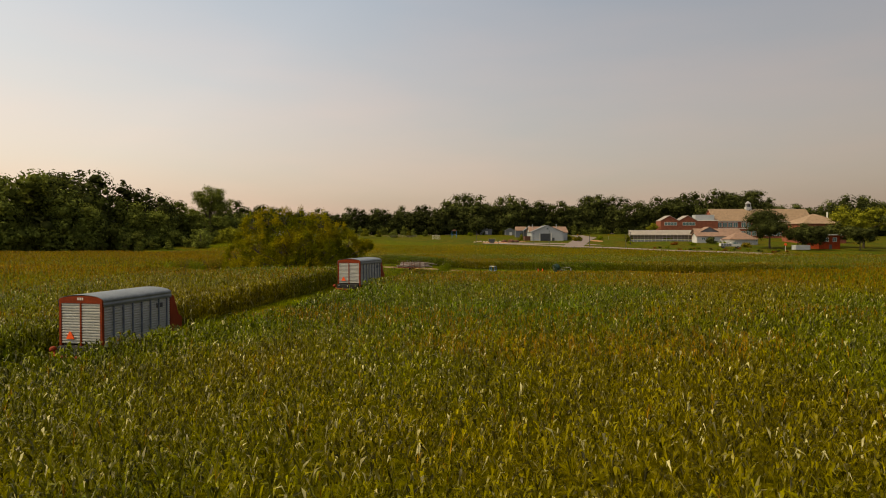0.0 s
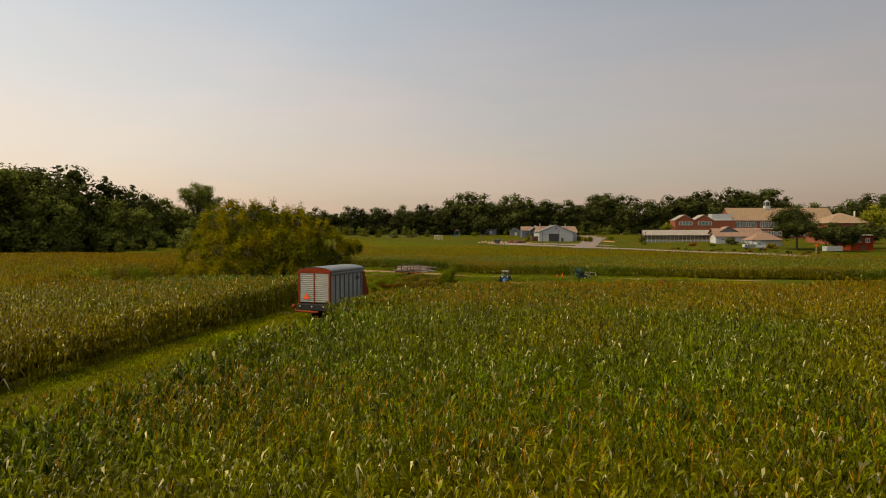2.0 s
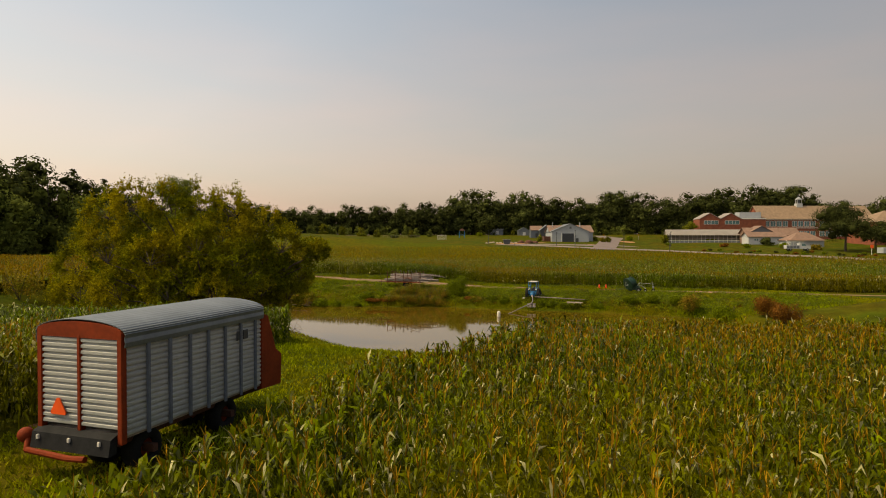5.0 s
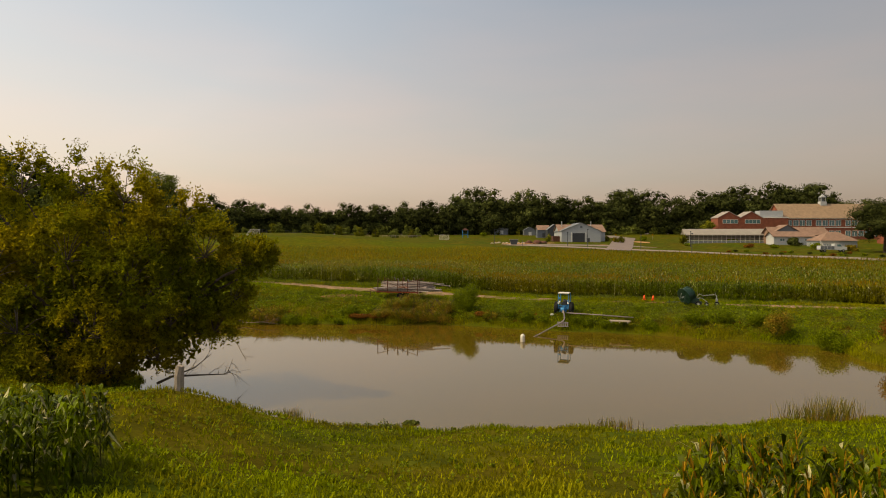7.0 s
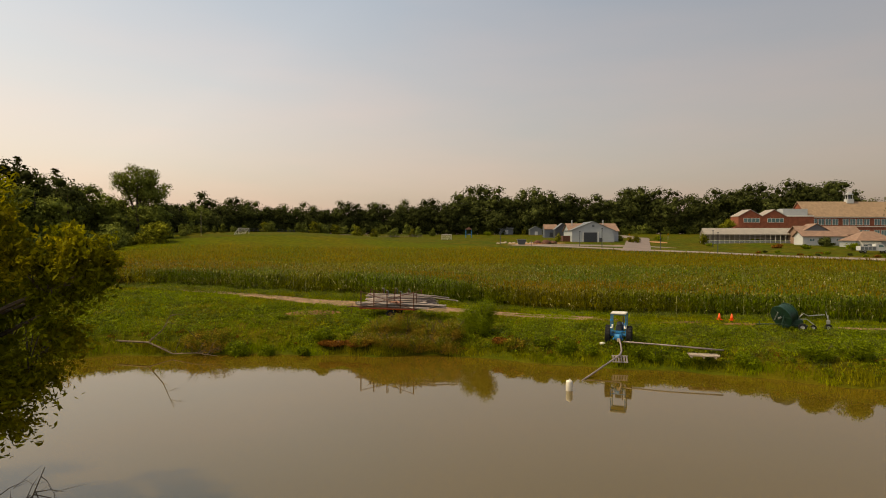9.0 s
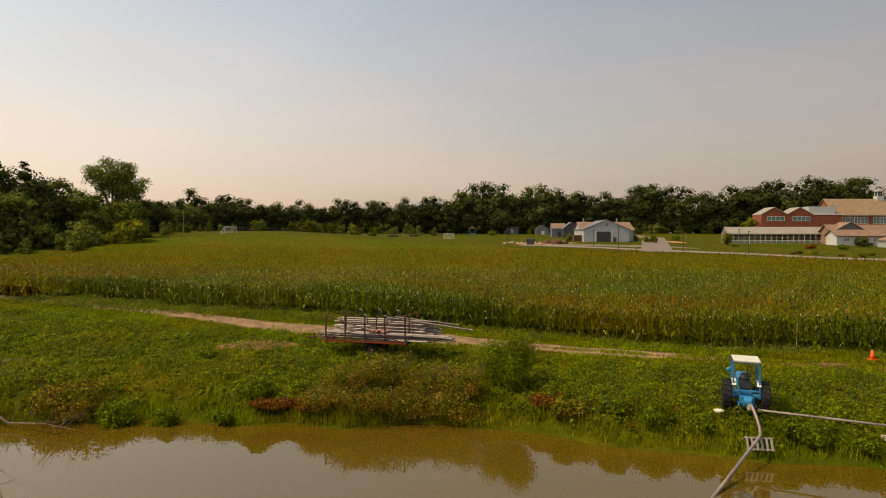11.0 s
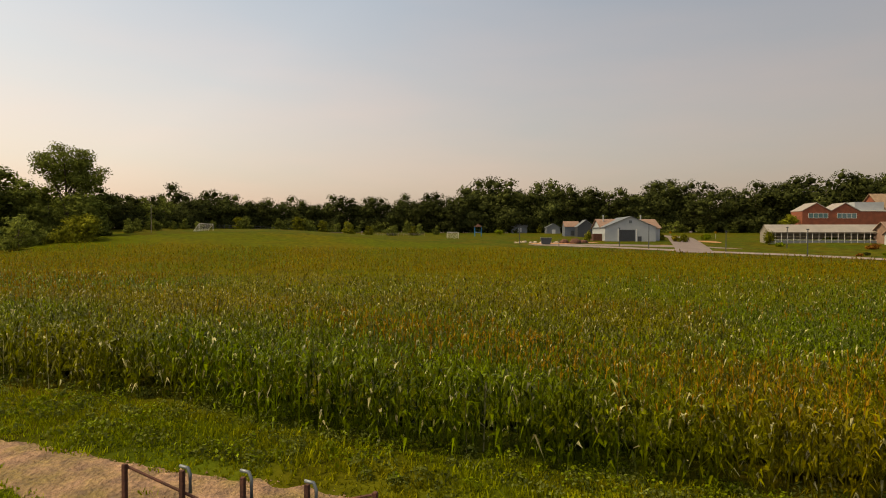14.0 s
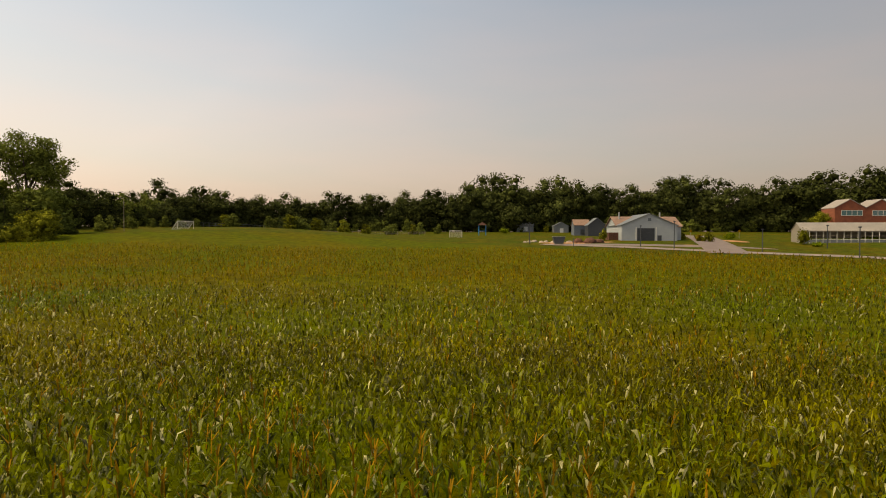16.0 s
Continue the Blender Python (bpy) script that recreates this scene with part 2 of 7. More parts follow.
def rod(bm, a, b, r, seg=8, r2=None):
    """A round bar from a to b."""
    a, b = Vector(a), Vector(b)
    d = b - a
    q = d.to_track_quat('Z', 'Y').to_matrix().to_4x4()
    g = bmesh.ops.create_cone(bm, cap_ends=True, segments=seg, radius1=r, radius2=r if r2 is None else r2, depth=d.length)
    bmesh.ops.transform(bm, matrix=Matrix.Translation((a + b) / 2) @ q, verts=g["verts"])
    return g["verts"]


def prism(bm, outline, y0, y1, m=None):
    """An outline in x, z pushed from y0 to y1."""
    a = [bm.verts.new((x, y0, z)) for x, z in outline]
    b = [bm.verts.new((x, y1, z)) for x, z in outline]
    bm.faces.new(a)
    bm.faces.new(b[::-1])
    k = len(outline)
    for i in range(k):
        bm.faces.new((a[i], b[i], b[(i + 1) % k], a[(i + 1) % k]))
    bmesh.ops.recalc_face_normals(bm, faces=bm.faces[:])
    if m is not None:
        bmesh.ops.transform(bm, matrix=m, verts=a + b)


def pipe(bm, pts, r, seg=8):
    """A bent tube through points."""
    pts = [Vector(p) for p in pts]
    rings = []
    for i, p in enumerate(pts):
        d = (pts[min(i + 1, len(pts) - 1)] - pts[max(i - 1, 0)]).normalized()
        q = d.to_track_quat('Z', 'Y')
        rr = r[i] if isinstance(r, (list, tuple)) else r
        rings.append([bm.verts.new(p + q @ Vector((rr * math.cos(k * math.tau / seg), rr * math.sin(k * math.tau / seg), 0))) for k in range(seg)])
    for a, b in zip(rings, rings[1:]):
        for k in range(seg):
            bm.faces.new((a[k], a[(k + 1) % seg], b[(k + 1) % seg], b[k]))
    bm.faces.new(rings[0][::-1])
    bm.faces.new(rings[-1])


def wheel(bm, r, w, hub=0.55, lugs=0):
    """A tyre ring round the x axis, at the origin."""
    prof = [(-w / 2, r * hub), (-w / 2, r * 0.9), (-w * 0.38, r), (w * 0.38, r), (w / 2, r * 0.9), (w / 2, r * hub)]
    n = 24
    rings = [[bm.verts.new((x, rr * math.cos(k * math.tau / n), rr * math.sin(k * math.tau / n))) for x, rr in prof] for k in range(n)]
    for k in range(n):
        a, b = rings[k], rings[(k + 1) % n]
        for i in range(len(prof)):
            j = (i + 1) % len(prof)
            bm.faces.new((a[i], b[i], b[j], a[j]))
    for k in range(lugs):
        t = k * math.tau / lugs
        for s in (-1, 1):
            box(bm, 0 if s > 0 else -w * 0.5, -0.03, r * 0.97, w * 0.5 if s > 0 else 0, 0.03, r * 1.035, pose(0, 0, 0, math.degrees(t) + (4 if s > 0 else 0)) @ pose(0, 0, 0, 0, 0, s * 20))


def disc(bm, r, w, r2=None, seg=20):
    """A wheel's rim round the x axis."""
    g = bmesh.ops.create_cone(bm, cap_ends=True, segments=seg, radius1=r, radius2=r2 or r, depth=w)
    bmesh.ops.transform(bm, matrix=pose(0, 0, 0, 0, 90, 0), verts=g["verts"])


def ss(a, b, v):
    t = np.clip((v - a) / (b - a), 0, 1)
    return t * t * (3 - 2 * t)


# ---------------------------------------------------------------- the lie of the land (z = 0 is the pond)
def pond_out(x, y):
    """Metres outside the pond's edge (inside: minus)."""
    near = 90.3 + np.where(x > 2, 0.0065, 0.011) * (x - 2.0) ** 2 * (x > -16) + 3.56 * (x <= -16) + 0.35 * np.sin(x * 0.55) + 0.25 * np.sin(x * 1.3 + 1) + 7.0 * ss(-12, -25, x) + 3.0 * ss(-26, -34, x)
    w = ss(-3, -11, x)                                    # under the willow the lawn ends in a steep lip
    near = near * (1 - w) + w * (88.4 + 0.2 * np.sin(x * 0.9) + 3.5 * ss(-18, -27, x) + 3.0 * ss(-27, -36, x))
    far = 124.6 - 0.31 * np.maximum(x + 3, 0) - 0.004 * np.maximum(x - 8, 0) ** 2 + 0.4 * np.sin(x * 0.4 + 2) + 0.25 * np.sin(x * 1.1) - 4.0 * ss(-25, -34, x)
    d = np.maximum(near - y, y - far)
    d = np.maximum(d, 6.5 - np.hypot(x + 26.4, y - 96.3))  # the willow's foot
    d = np.maximum(d, 4.0 * ((-33.0 + 0.6 * np.sin(y * 0.5)) - x))
    return np.maximum(d, x - 30.0 - 0.8 * np.sin(y * 0.4))


def height(x, y):
    x, y = np.asarray(x, float), np.asarray(y, float)
    near = 3.4 + 0.35 * ss(25, 55, y) + 0.9 * ss(-20, -60, x) * ss(0, 60, y) + 0.25 * np.sin(x * 0.09) * np.sin(y * 0.07)
    far = 2.05 + 0.65 * ss(6, -4, x) * (1 - ss(150, 190, y)) + 0.35 * ss(132, 145, y) + 6.8 * ss(200, 400, y) + 2.5 * ss(400, 480, y)
    far = far + 3.7 * ss(-15, -80, x) * ss(235, 318, y) * (1 - ss(340, 420, y)) + 0.7 * ss(95, 125, x) * ss(225, 245, y)
    far = far + 0.8 * ss(-20, -60, x) * (1 - ss(140, 230, y)) + 0.12 * np.sin(x * 0.06 + 1) * np.sin(y * 0.05)
    k = ss(98, 118, y)
    land = near * (1 - k) + far * k
    d = pond_out(x, y)
    side = ss(100, 112, y)
    dn = np.maximum(d, 0)
    rise_n = 0.125 * dn + 0.0155 * dn ** 1.6 + 2.4 * ss(0, 1.0, dn) * ss(-4, -14, x) * ss(96, 91, y)
    rise_f = 1.2 * ss(-0.5, 2.6, dn) - 0.08 + (0.075 + 0.045 * ss(6, -4, x)) * dn
    bank = (rise_n * (1 - side) + rise_f * side) + np.where(d < 0, np.maximum(d * 0.35, -1.2), 0)
    z = np.minimum(land, bank)
    # soften where the bank meets the land
    t = np.clip(0.5 + (land - bank) / 1.2, 0, 1)
    return np.where(d < 0, bank, land * (1 - t) + bank * t - 0.3 * t * (1 - t))


def hz(x, y):
    return float(height(x, y))


def lerp_pts(pts, y):
    return np.interp(y, [p[0] for p in pts], [p[1] for p in pts])


ROAD = [(-30, 352), (0, 328), (22, 311), (45, 300), (82, 274), (114, 240), (150, 214), (230, 170)]


def road_y(x):
    return np.interp(x, [p[0] for p in ROAD], [p[1] for p in ROAD])


TRACK_L = [(-40, -36), (20, -21.6), (30, -19.6), (43, -16.2), (50, -14.5), (57, -12.9), (63, -12.3), (70, -12.1), (72, -10.9), (74, -8.9), (78, -9.5)]
TRACK_R = [(-40, -30), (20, -15.8), (27, -13.2), (31, -11.4), (35, -9.6), (41, -8.6), (44, -7.8), (46, -6.4), (48, -5.6), (49.2, -7.0), (53, -6.2), (55, -4.9), (62, -3.2), (65, -0.6), (68, 0.7), (70.5, 1.4), (74, 3.7), (78, 5)]


def in_corn(x, y):
    """1 where corn stands."""
    left = (x < lerp_pts(TRACK_L, y)) & (y < 76.5 - 0.12 * np.abs(x + 15)) & (x > -45)
    left |= (x <= -38) & (y < 236 + 0.1 * x) & (x > -150 + 0.12 * y) & ((np.abs(y - 133.5 + 0.25 * x) > 3.5) | (x < -46))
    right = (x > lerp_pts(TRACK_R, y)) & (y < 73.3 + 0.35 * np.sin(x * 0.7))
    edge = 137.6 - 0.27 * x + 0.12 * np.maximum(-x - 10, 0) + 0.5 * np.sin(x * 0.35)
    far = (y > edge) & (x > -95 - 0.1 * (y - 200)) & (y < 330 + 0.5 * x * (x < 0)) & (x < 150)
    far &= y < road_y(x) - 40.0 - 10 * ss(0, 60, x)
    return left | right | far


def field_noise(x, y, s, seed=0.0):
    return np.array([noise.noise(Vector((a * s + seed, b * s, seed))) for a, b in zip(x, y)])

# ---------------------------------------------------------------- ground, water, roads
def axis(stops):
    out = []
    for a, b, step in stops:
        out += list(np.arange(a, b, step))
    return np.array(out + [stops[-1][1]])


def sheet(name, xs, ys, zf, m, keep=None, label=""):
    X, Y = np.meshgrid(xs, ys)
    V = np.stack([X.ravel(), Y.ravel(), zf(X.ravel(), Y.ravel())], 1)
    nx = len(xs)
    i = (np.arange(len(ys) - 1)[:, None] * nx + np.arange(nx - 1)[None, :]).ravel()
    F = np.stack([i, i + 1, i + nx + 1, i + nx], 1)
    if keep is not None:
        C = V[F].mean(1)
        F = F[keep(C[:, 0], C[:, 1])]
        used = np.unique(F)
        remap = np.full(len(V), -1)
        remap[used] = np.arange(len(used))
        V, F = V[used], remap[F]
    return arrays(name, V, F, m, label=label, smooth=True)


gx = axis([(-3000, -400, 200), (-400, -120, 14), (-120, -48, 4), (-48, 48, 1.5), (48, 180, 4), (180, 400, 14), (400, 3000, 200)])
gy = axis([(-1500, -60, 120), (-60, 56, 3), (56, 150, 1.2), (150, 360, 3), (360, 520, 8), (520, 4000, 250)])
ground = sheet("ground", gx, gy, lambda x, y: height(x, y) + 0.04 * np.sin(x * 1.7 + np.sin(y)) * np.sin(y * 1.9), M_GROUND)
tagged(ground, "uneven grassy farmland ground round the pond", "ground", kind="structure")

water = sheet("water", np.arange(-39, 45, 3.0), np.arange(86, 131, 3.0), lambda x, y: x * 0, M_WATER)
tagged(water, "still muddy brown pond water mirroring the sky", "water", kind="structure")


def strip(name, pts, width, m, lift, ragged, label, category):
    """A road ribbon that lies on the ground."""
    P = [Vector((*p, 0)) for p in pts]
    line = []
    for a, b in zip(P, P[1:]):
        k = max(2, int((b - a).length / (0.3 if ragged > 0.2 else 0.8)))
        line += [a.lerp(b, i / k) for i in range(k)]
    for _ in range(12):
        line = [line[0]] + [(a + b * 2 + c) / 4 for a, b, c in zip(line, line[1:], line[2:])] + [line[-1]]
    n = 7
    V, F = [], []
    for i, p in enumerate(line):
        d = (line[min(i + 1, len(line) - 1)] - line[max(i - 1, 0)]).normalized()
        s = Vector((d.y, -d.x, 0))
        for k in range(n):
            u = (k / (n - 1) - 0.5) * width
            if k in (0, n - 1):
                u *= 1 + ragged * (noise.noise(Vector((i * 0.13, k * 3.7, 1.0))) + 0.7 * noise.noise(Vector((i * 0.45, k, 4.0))) + 0.4 * noise.noise(Vector((i * 1.3, k, 7.0))))
            u *= min(1.0, 0.1 + i / 30, 0.1 + (len(line) - 1 - i) / 30) if ragged else 1.0
            q = p + s * u
            V.append((q.x, q.y, hz(q.x, q.y) + lift + ((0.02 if k == n // 2 else -lift - 0.02 if k in (0, n - 1) else 0) if ragged else 0)))
    for i in range(len(line) - 1):
        for k in range(n - 1):
            a = i * n + k
            F.append((a, a + 1, a + n + 1, a + n))
    return tagged(arrays(name, V, F, m, smooth=True), label, category, kind="structure")


DIRT = [(-48, 151.5), (-28.7, 143.9), (-16, 138.2), (-12.7, 136.9), (-2, 134.4), (2, 133.7), (6.4, 132.7), (10.5, 131.5), (15, 130.2), (25.5, 127.0), (32, 125.2), (45, 121), (80, 112)]


def dirt_y(x):
    return np.interp(x, [p[0] for p in DIRT], [p[1] for p in DIRT])


strip("dirt_track", DIRT[:9], 2.15, M_DIRT, 0.05, 0.45, "pale stony dirt farm track between grass and corn", "dirt track")
strip("dirt_track", DIRT[9:], 1.2, M_DIRT, 0.06, 0.95, "narrow worn dirt farm track before the corn", "dirt track")
strip("road", ROAD[2:], 6.5, M_GRAVEL, 0.12, 0.0, "grey asphalt road along the far edge of the field", "road")
strip("driveway", [(60, 281), (68, 305), (78, 337), (89, 370), (98, 400), (100, 450)], 9.5, M_ASPH, 0.16, 0.0, "grey asphalt driveway past the barn", "road")
strip("barn_yard", [(20, 312), (36, 314), (52, 312), (72, 306), (80, 296)], 9.0, M_ASPH, 0.08, 0.1, "pale gravel yard before the barn", "yard")

# ---------------------------------------------------------------- corn
def corn_leaves(n, px, py, pz, h, per, rng, spread, low):
    """Upright leaves that bend over, from the share low of the stalk up to its top: two triangles a leaf, creased at the bend."""
    k = n * per
    ang = rng.uniform(0, math.tau, k)
    st = np.repeat(np.arange(n), per)
    lv = (np.tile(np.arange(per), n) + rng.uniform(0, 1, k)) / per
    z0 = pz[st] + h[st] * (low[st] + (0.97 - low[st]) * lv ** 0.9)
    ln = rng.uniform(0.21, 0.39, k) * spread * (1.15 - 0.35 * lv)
    up = rng.uniform(0.55, 1.15, k) + 0.25 * lv
    w = rng.uniform(0.019, 0.037, k) * spread
    dx, dy = np.cos(ang), np.sin(ang)
    tw = rng.uniform(-0.7, 0.7, k)
    tip = rng.uniform(-0.75, 0.45, k) - 0.25 * (1 - lv)
    out = rng.uniform(0.45, 0.95, k)
    V = np.empty((k, 4, 3))
    for i, (r, zz, q, e) in enumerate([(0.0, 0.0, 0.0, 0.0), (0.3, 0.62, 0.0, -1.0), (0.0, 0.62, 1.0, 0.0), (0.3, 0.62, 0.0, 1.0)]):
        V[:, i, 0] = px[st] + dx * ln * (r + out * q) - dy * w * e
        V[:, i, 1] = py[st] + dy * ln * (r + out * q) + dx * w * e
        V[:, i, 2] = z0 + ln * (up * zz + tip * q) + tw * e * w
    b = np.arange(k)[:, None] * 4
    F = np.concatenate([b + np.array([[0, 1, 3]]), b + np.array([[1, 2, 3]])])
    return V.reshape(-1, 3), F


def bands(x, y):
    """Where the tassels stand thick: long ragged bands."""
    v = np.sin(y * 0.23 + 1.4 * np.sin(x * 0.045 + 1) + 0.6 * np.sin(x * 0.21)) + 0.6 * np.sin(y * 0.61 + 0.5 + 0.8 * np.sin(x * 0.11)) + 0.5 * np.sin(x * 0.13 + y * 0.05)
    near = ss(0.45, 1.35, v) * (y < 80) + ss(63, 70, y) * (y < 80) * (x > -4)
    u = y - (137.6 - 0.27 * x + 0.12 * np.maximum(-x - 10, 0)) + 1.6 * np.sin(x * 0.13) + 1.1 * np.sin(x * 0.31 + 1) + 0.8 * np.sin(x * 0.9)
    far = (ss(1.5, 3.5, u) * (1 - ss(8.0, 10.5, u)) * ss(-13, -4, x) + 0.15 * ss(18, 22, u) * (1 - ss(25, 29, u)) * ss(-4, 6, x) + 0.4 * ss(40, 60, u) + 0.5 * ss(190, 200, y)) * (y > 100)
    west = 0.8 * ss(-24, -36, x) * (y > 40) * (y < 236)
    return np.clip(near + far + west, 0, 1)


def stalks(n, px, py, pz, h, rng, wide=1.0):
    """A stalk and a branched tassel for each plant: thin quads."""
    V, F = [], []
    a = rng.uniform(0, math.tau, n)
    cx, cy = np.cos(a), np.sin(a)
    def quad(x0, y0, z0, x1, y1, z1, w):
        V.append(np.stack([np.stack([x0 - cx * w, y0 - cy * w, z0], 1), np.stack([x0 + cx * w, y0 + cy * w, z0], 1),
                           np.stack([x1 + cx * w * 0.5, y1 + cy * w * 0.5, z1], 1), np.stack([x1 - cx * w * 0.5, y1 - cy * w * 0.5, z1], 1)], 1).reshape(-1, 3))
    lx, ly = rng.normal(0, 0.05, n), rng.normal(0, 0.05, n)
    top = pz + h
    quad(px, py, top * 0 + pz + h * 0.9, px + lx, py + ly, top + 0.2, 0.014 * wide)
    for s in (-1, 1):
        quad(px + lx * 0.5, py + ly * 0.5, top + 0.02, px + lx + cy * s * 0.13, py + ly - cx * s * 0.13, top + 0.16, 0.011 * wide)
    V = np.concatenate(V)
    F = np.arange(len(V)).reshape(-1, 4)
    return V, F


def scatter(x0, x1, y0, y1, row, step, rng, ang=0.0, jitter=0.3):
    """Plants in rows that run at ang degrees from the y axis."""
    cx, cy = (x0 + x1) / 2, (y0 + y1) / 2
    R = math.hypot(x1 - x0, y1 - y0) / 2
    u, v = np.meshgrid(np.arange(-R, R, row), np.arange(-R, R, step))
    u = u.ravel() + rng.normal(0, jitter * 0.6, u.size)
    v = v.ravel() + rng.uniform(-step, step, v.size) * 0.5
    a = radians(ang)
    x, y = cx + u * math.cos(a) + v * math.sin(a), cy - u * math.sin(a) + v * math.cos(a)
    k = (x > x0) & (x < x1) & (y > y0) & (y < y1)
    return x[k], y[k]


def corn_patch(name, x0, x1, y0, y1, row, step, per, ang, seed, label, keep=None, tall=1.85, spread=1.0, leaf_m=None):
    rng = np.random.default_rng(seed)
    x, y = scatter(x0, x1, y0, y1, row, step, rng, ang)
    k = in_corn(x, y)
    if keep is not None:
        k &= keep(x, y)
    x, y = x[k], y[k]
    n = len(x)
    h = tall * (1 + 0.06 * np.sin(x * 0.21 + 1.3) * np.sin(y * 0.17) + 0.05 * np.sin(x * 0.9) * np.sin(y * 0.7 + 2)) * rng.uniform(0.9, 1.1, n) * (1 - 0.2 * ss(70, 75, y) * (y < 79) * (x < -6) - 0.16 * ss(66, 72, y) * (y < 79) * (x >= -6))
    z = height(x, y)
    inner = in_corn(x + 1.7, y) & in_corn(x - 1.7, y) & in_corn(x, y + 1.7) & in_corn(x, y - 1.7)
    V, F = corn_leaves(n, x, y, z, h, per, rng, spread, np.where(inner, 0.4, 0.4))
    e = ~inner
    V2, F2 = corn_leaves(int(e.sum()), x[e], y[e], z[e], h[e], 15, rng, spread * 1.45, np.full(int(e.sum()), 0.02))
    a = rng.uniform(0, math.tau, int(e.sum()))
    cx, cy = 0.02 * np.cos(a), 0.02 * np.sin(a)           # bare stems behind the leaves
    lx, ly = x[e] + rng.normal(0, 0.06, len(a)), y[e] + rng.normal(0, 0.06, len(a))
    V3 = np.stack([np.stack([x[e] - cx, y[e] - cy, z[e] - 0.05], 1), np.stack([x[e] + cx, y[e] + cy, z[e] - 0.05], 1), np.stack([lx + cx, ly + cy, z[e] + h[e] * 0.95], 1), np.stack([lx - cx, ly - cy, z[e] + h[e] * 0.95], 1)], 1).reshape(-1, 3)
    b = np.arange(len(a))[:, None] * 4
    F3 = np.concatenate([b + np.array([[0, 1, 2]]), b + np.array([[0, 2, 3]])])
    V, F = np.concatenate([V, V2, V3]), np.concatenate([F, F2 + len(V), F3 + len(V) + len(V2)])
    field = tagged(arrays(name, V, F, leaf_m or M_CORN), label, "corn field", kind="stuff")
    t = rng.uniform(0, 1, n) < 0.04 + 0.9 * bands(x, y) + 0.75 * ss(44, 60, y) * (y < 80) * (x > -9)
    if t.any():
        V, F = stalks(int(t.sum()), x[t], y[t], z[t], h[t], rng, spread ** 2 * (0.85 + 0.4 * ss(55, 66, y[t]) * (y[t] < 80) + 0.5 * (y[t] > 100) - 0.8 * (y[t] > 190)))
        tagged(arrays("tassel_haze", V, F, M_TASSEL, field, "dry brown corn tassels"), kind="stuff")
    return field


view = lambda x, y: np.abs(x + 2) < 0.76 * y + 3
lane = lambda x, y: np.minimum(np.abs(x - lerp_pts(TRACK_L, y)), np.abs(x - lerp_pts(TRACK_R, y))) < 2.0
core = lambda x, y: (np.abs(x + 1) < 13) | lane(x, y) | (y > 69)
edge_y = lambda x: 137.6 - 0.27 * x + 0.12 * np.maximum(-x - 10, 0)
beyond = lambda x, y: y > edge_y(x) - 1.2
corn_patch("corn", -26, 26, 8, 79, 0.70, 0.16, 13, 12, 1, "dense green standing corn with dry brown patches", keep=lambda x, y: view(x, y) & core(x, y))
corn_patch("corn", -32, 32, 8, 79, 0.75, 0.24, 10, 12, 5, "dense green standing corn with dry brown patches", keep=lambda x, y: view(x, y) & ~core(x, y), spread=1.1)
corn_patch("corn", -120, 70, 8, 240, 1.0, 0.62, 7, 12, 2, "yellowing green corn reaching to the woods", keep=lambda x, y: view(x, y) & (np.abs(x) >= 32) & ~beyond(x, y) & (y < 190), spread=1.35, leaf_m=M_CORN_RIPE)
front = lambda x, y: beyond(x, y) & ((y < edge_y(x) + 3.0) | ((np.abs(x + 3) < 0.76 * (y - 111) + 3) & (y < 162)))
corn_patch("corn", -90, 92, 100, 172, 0.70, 0.18, 11, -75, 3, "dense green corn field beyond the dirt track", tall=1.85, keep=lambda x, y: front(x, y) & (np.abs(x) < 80), spread=1.0)
corn_patch("corn", -80, 140, 105, 190, 0.9, 0.55, 7, -75, 6, "dense green corn field beyond the dirt track", tall=1.9, keep=lambda x, y: beyond(x, y) & ~front(x, y) & (np.abs(x - 5) < 0.8 * (y - 96) + 75), spread=1.3)
corn_patch("corn", -95, 135, 190, 262, 1.6, 0.9, 7, -75, 4, "dense green corn field beyond the dirt track", tall=2.15, spread=1.6, leaf_m=M_CORN_RIPE)


def open_rows(x, y):
    """Where the rows are seen from close by, down between the stalks."""
    return ((y < 79) & (np.abs(x) < 32)) | ((y > 100) & front(x, y))


def shade_sheet_top(x, y):
    """Height of the added sheet that stands in for the shaded lower leaves."""
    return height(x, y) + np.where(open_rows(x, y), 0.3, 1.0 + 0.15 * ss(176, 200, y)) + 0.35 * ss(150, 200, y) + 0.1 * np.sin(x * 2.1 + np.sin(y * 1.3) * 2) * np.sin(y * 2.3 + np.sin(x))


# dark sheet added under the top leaves so that the gaps read as shade
canopy = sheet("corn_canopy", axis([(-160, -60, 3), (-60, 60, 1.0), (60, 150, 3)]), axis([(-40, 0, 4), (0, 200, 1.0), (200, 340, 2)]), shade_sheet_top, M_CORN_SHADE,
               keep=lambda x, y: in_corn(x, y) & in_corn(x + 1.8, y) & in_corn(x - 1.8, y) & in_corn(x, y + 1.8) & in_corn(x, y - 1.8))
tagged(canopy, "dark green sheet standing in for shaded lower corn leaves", "corn field", kind="stuff")

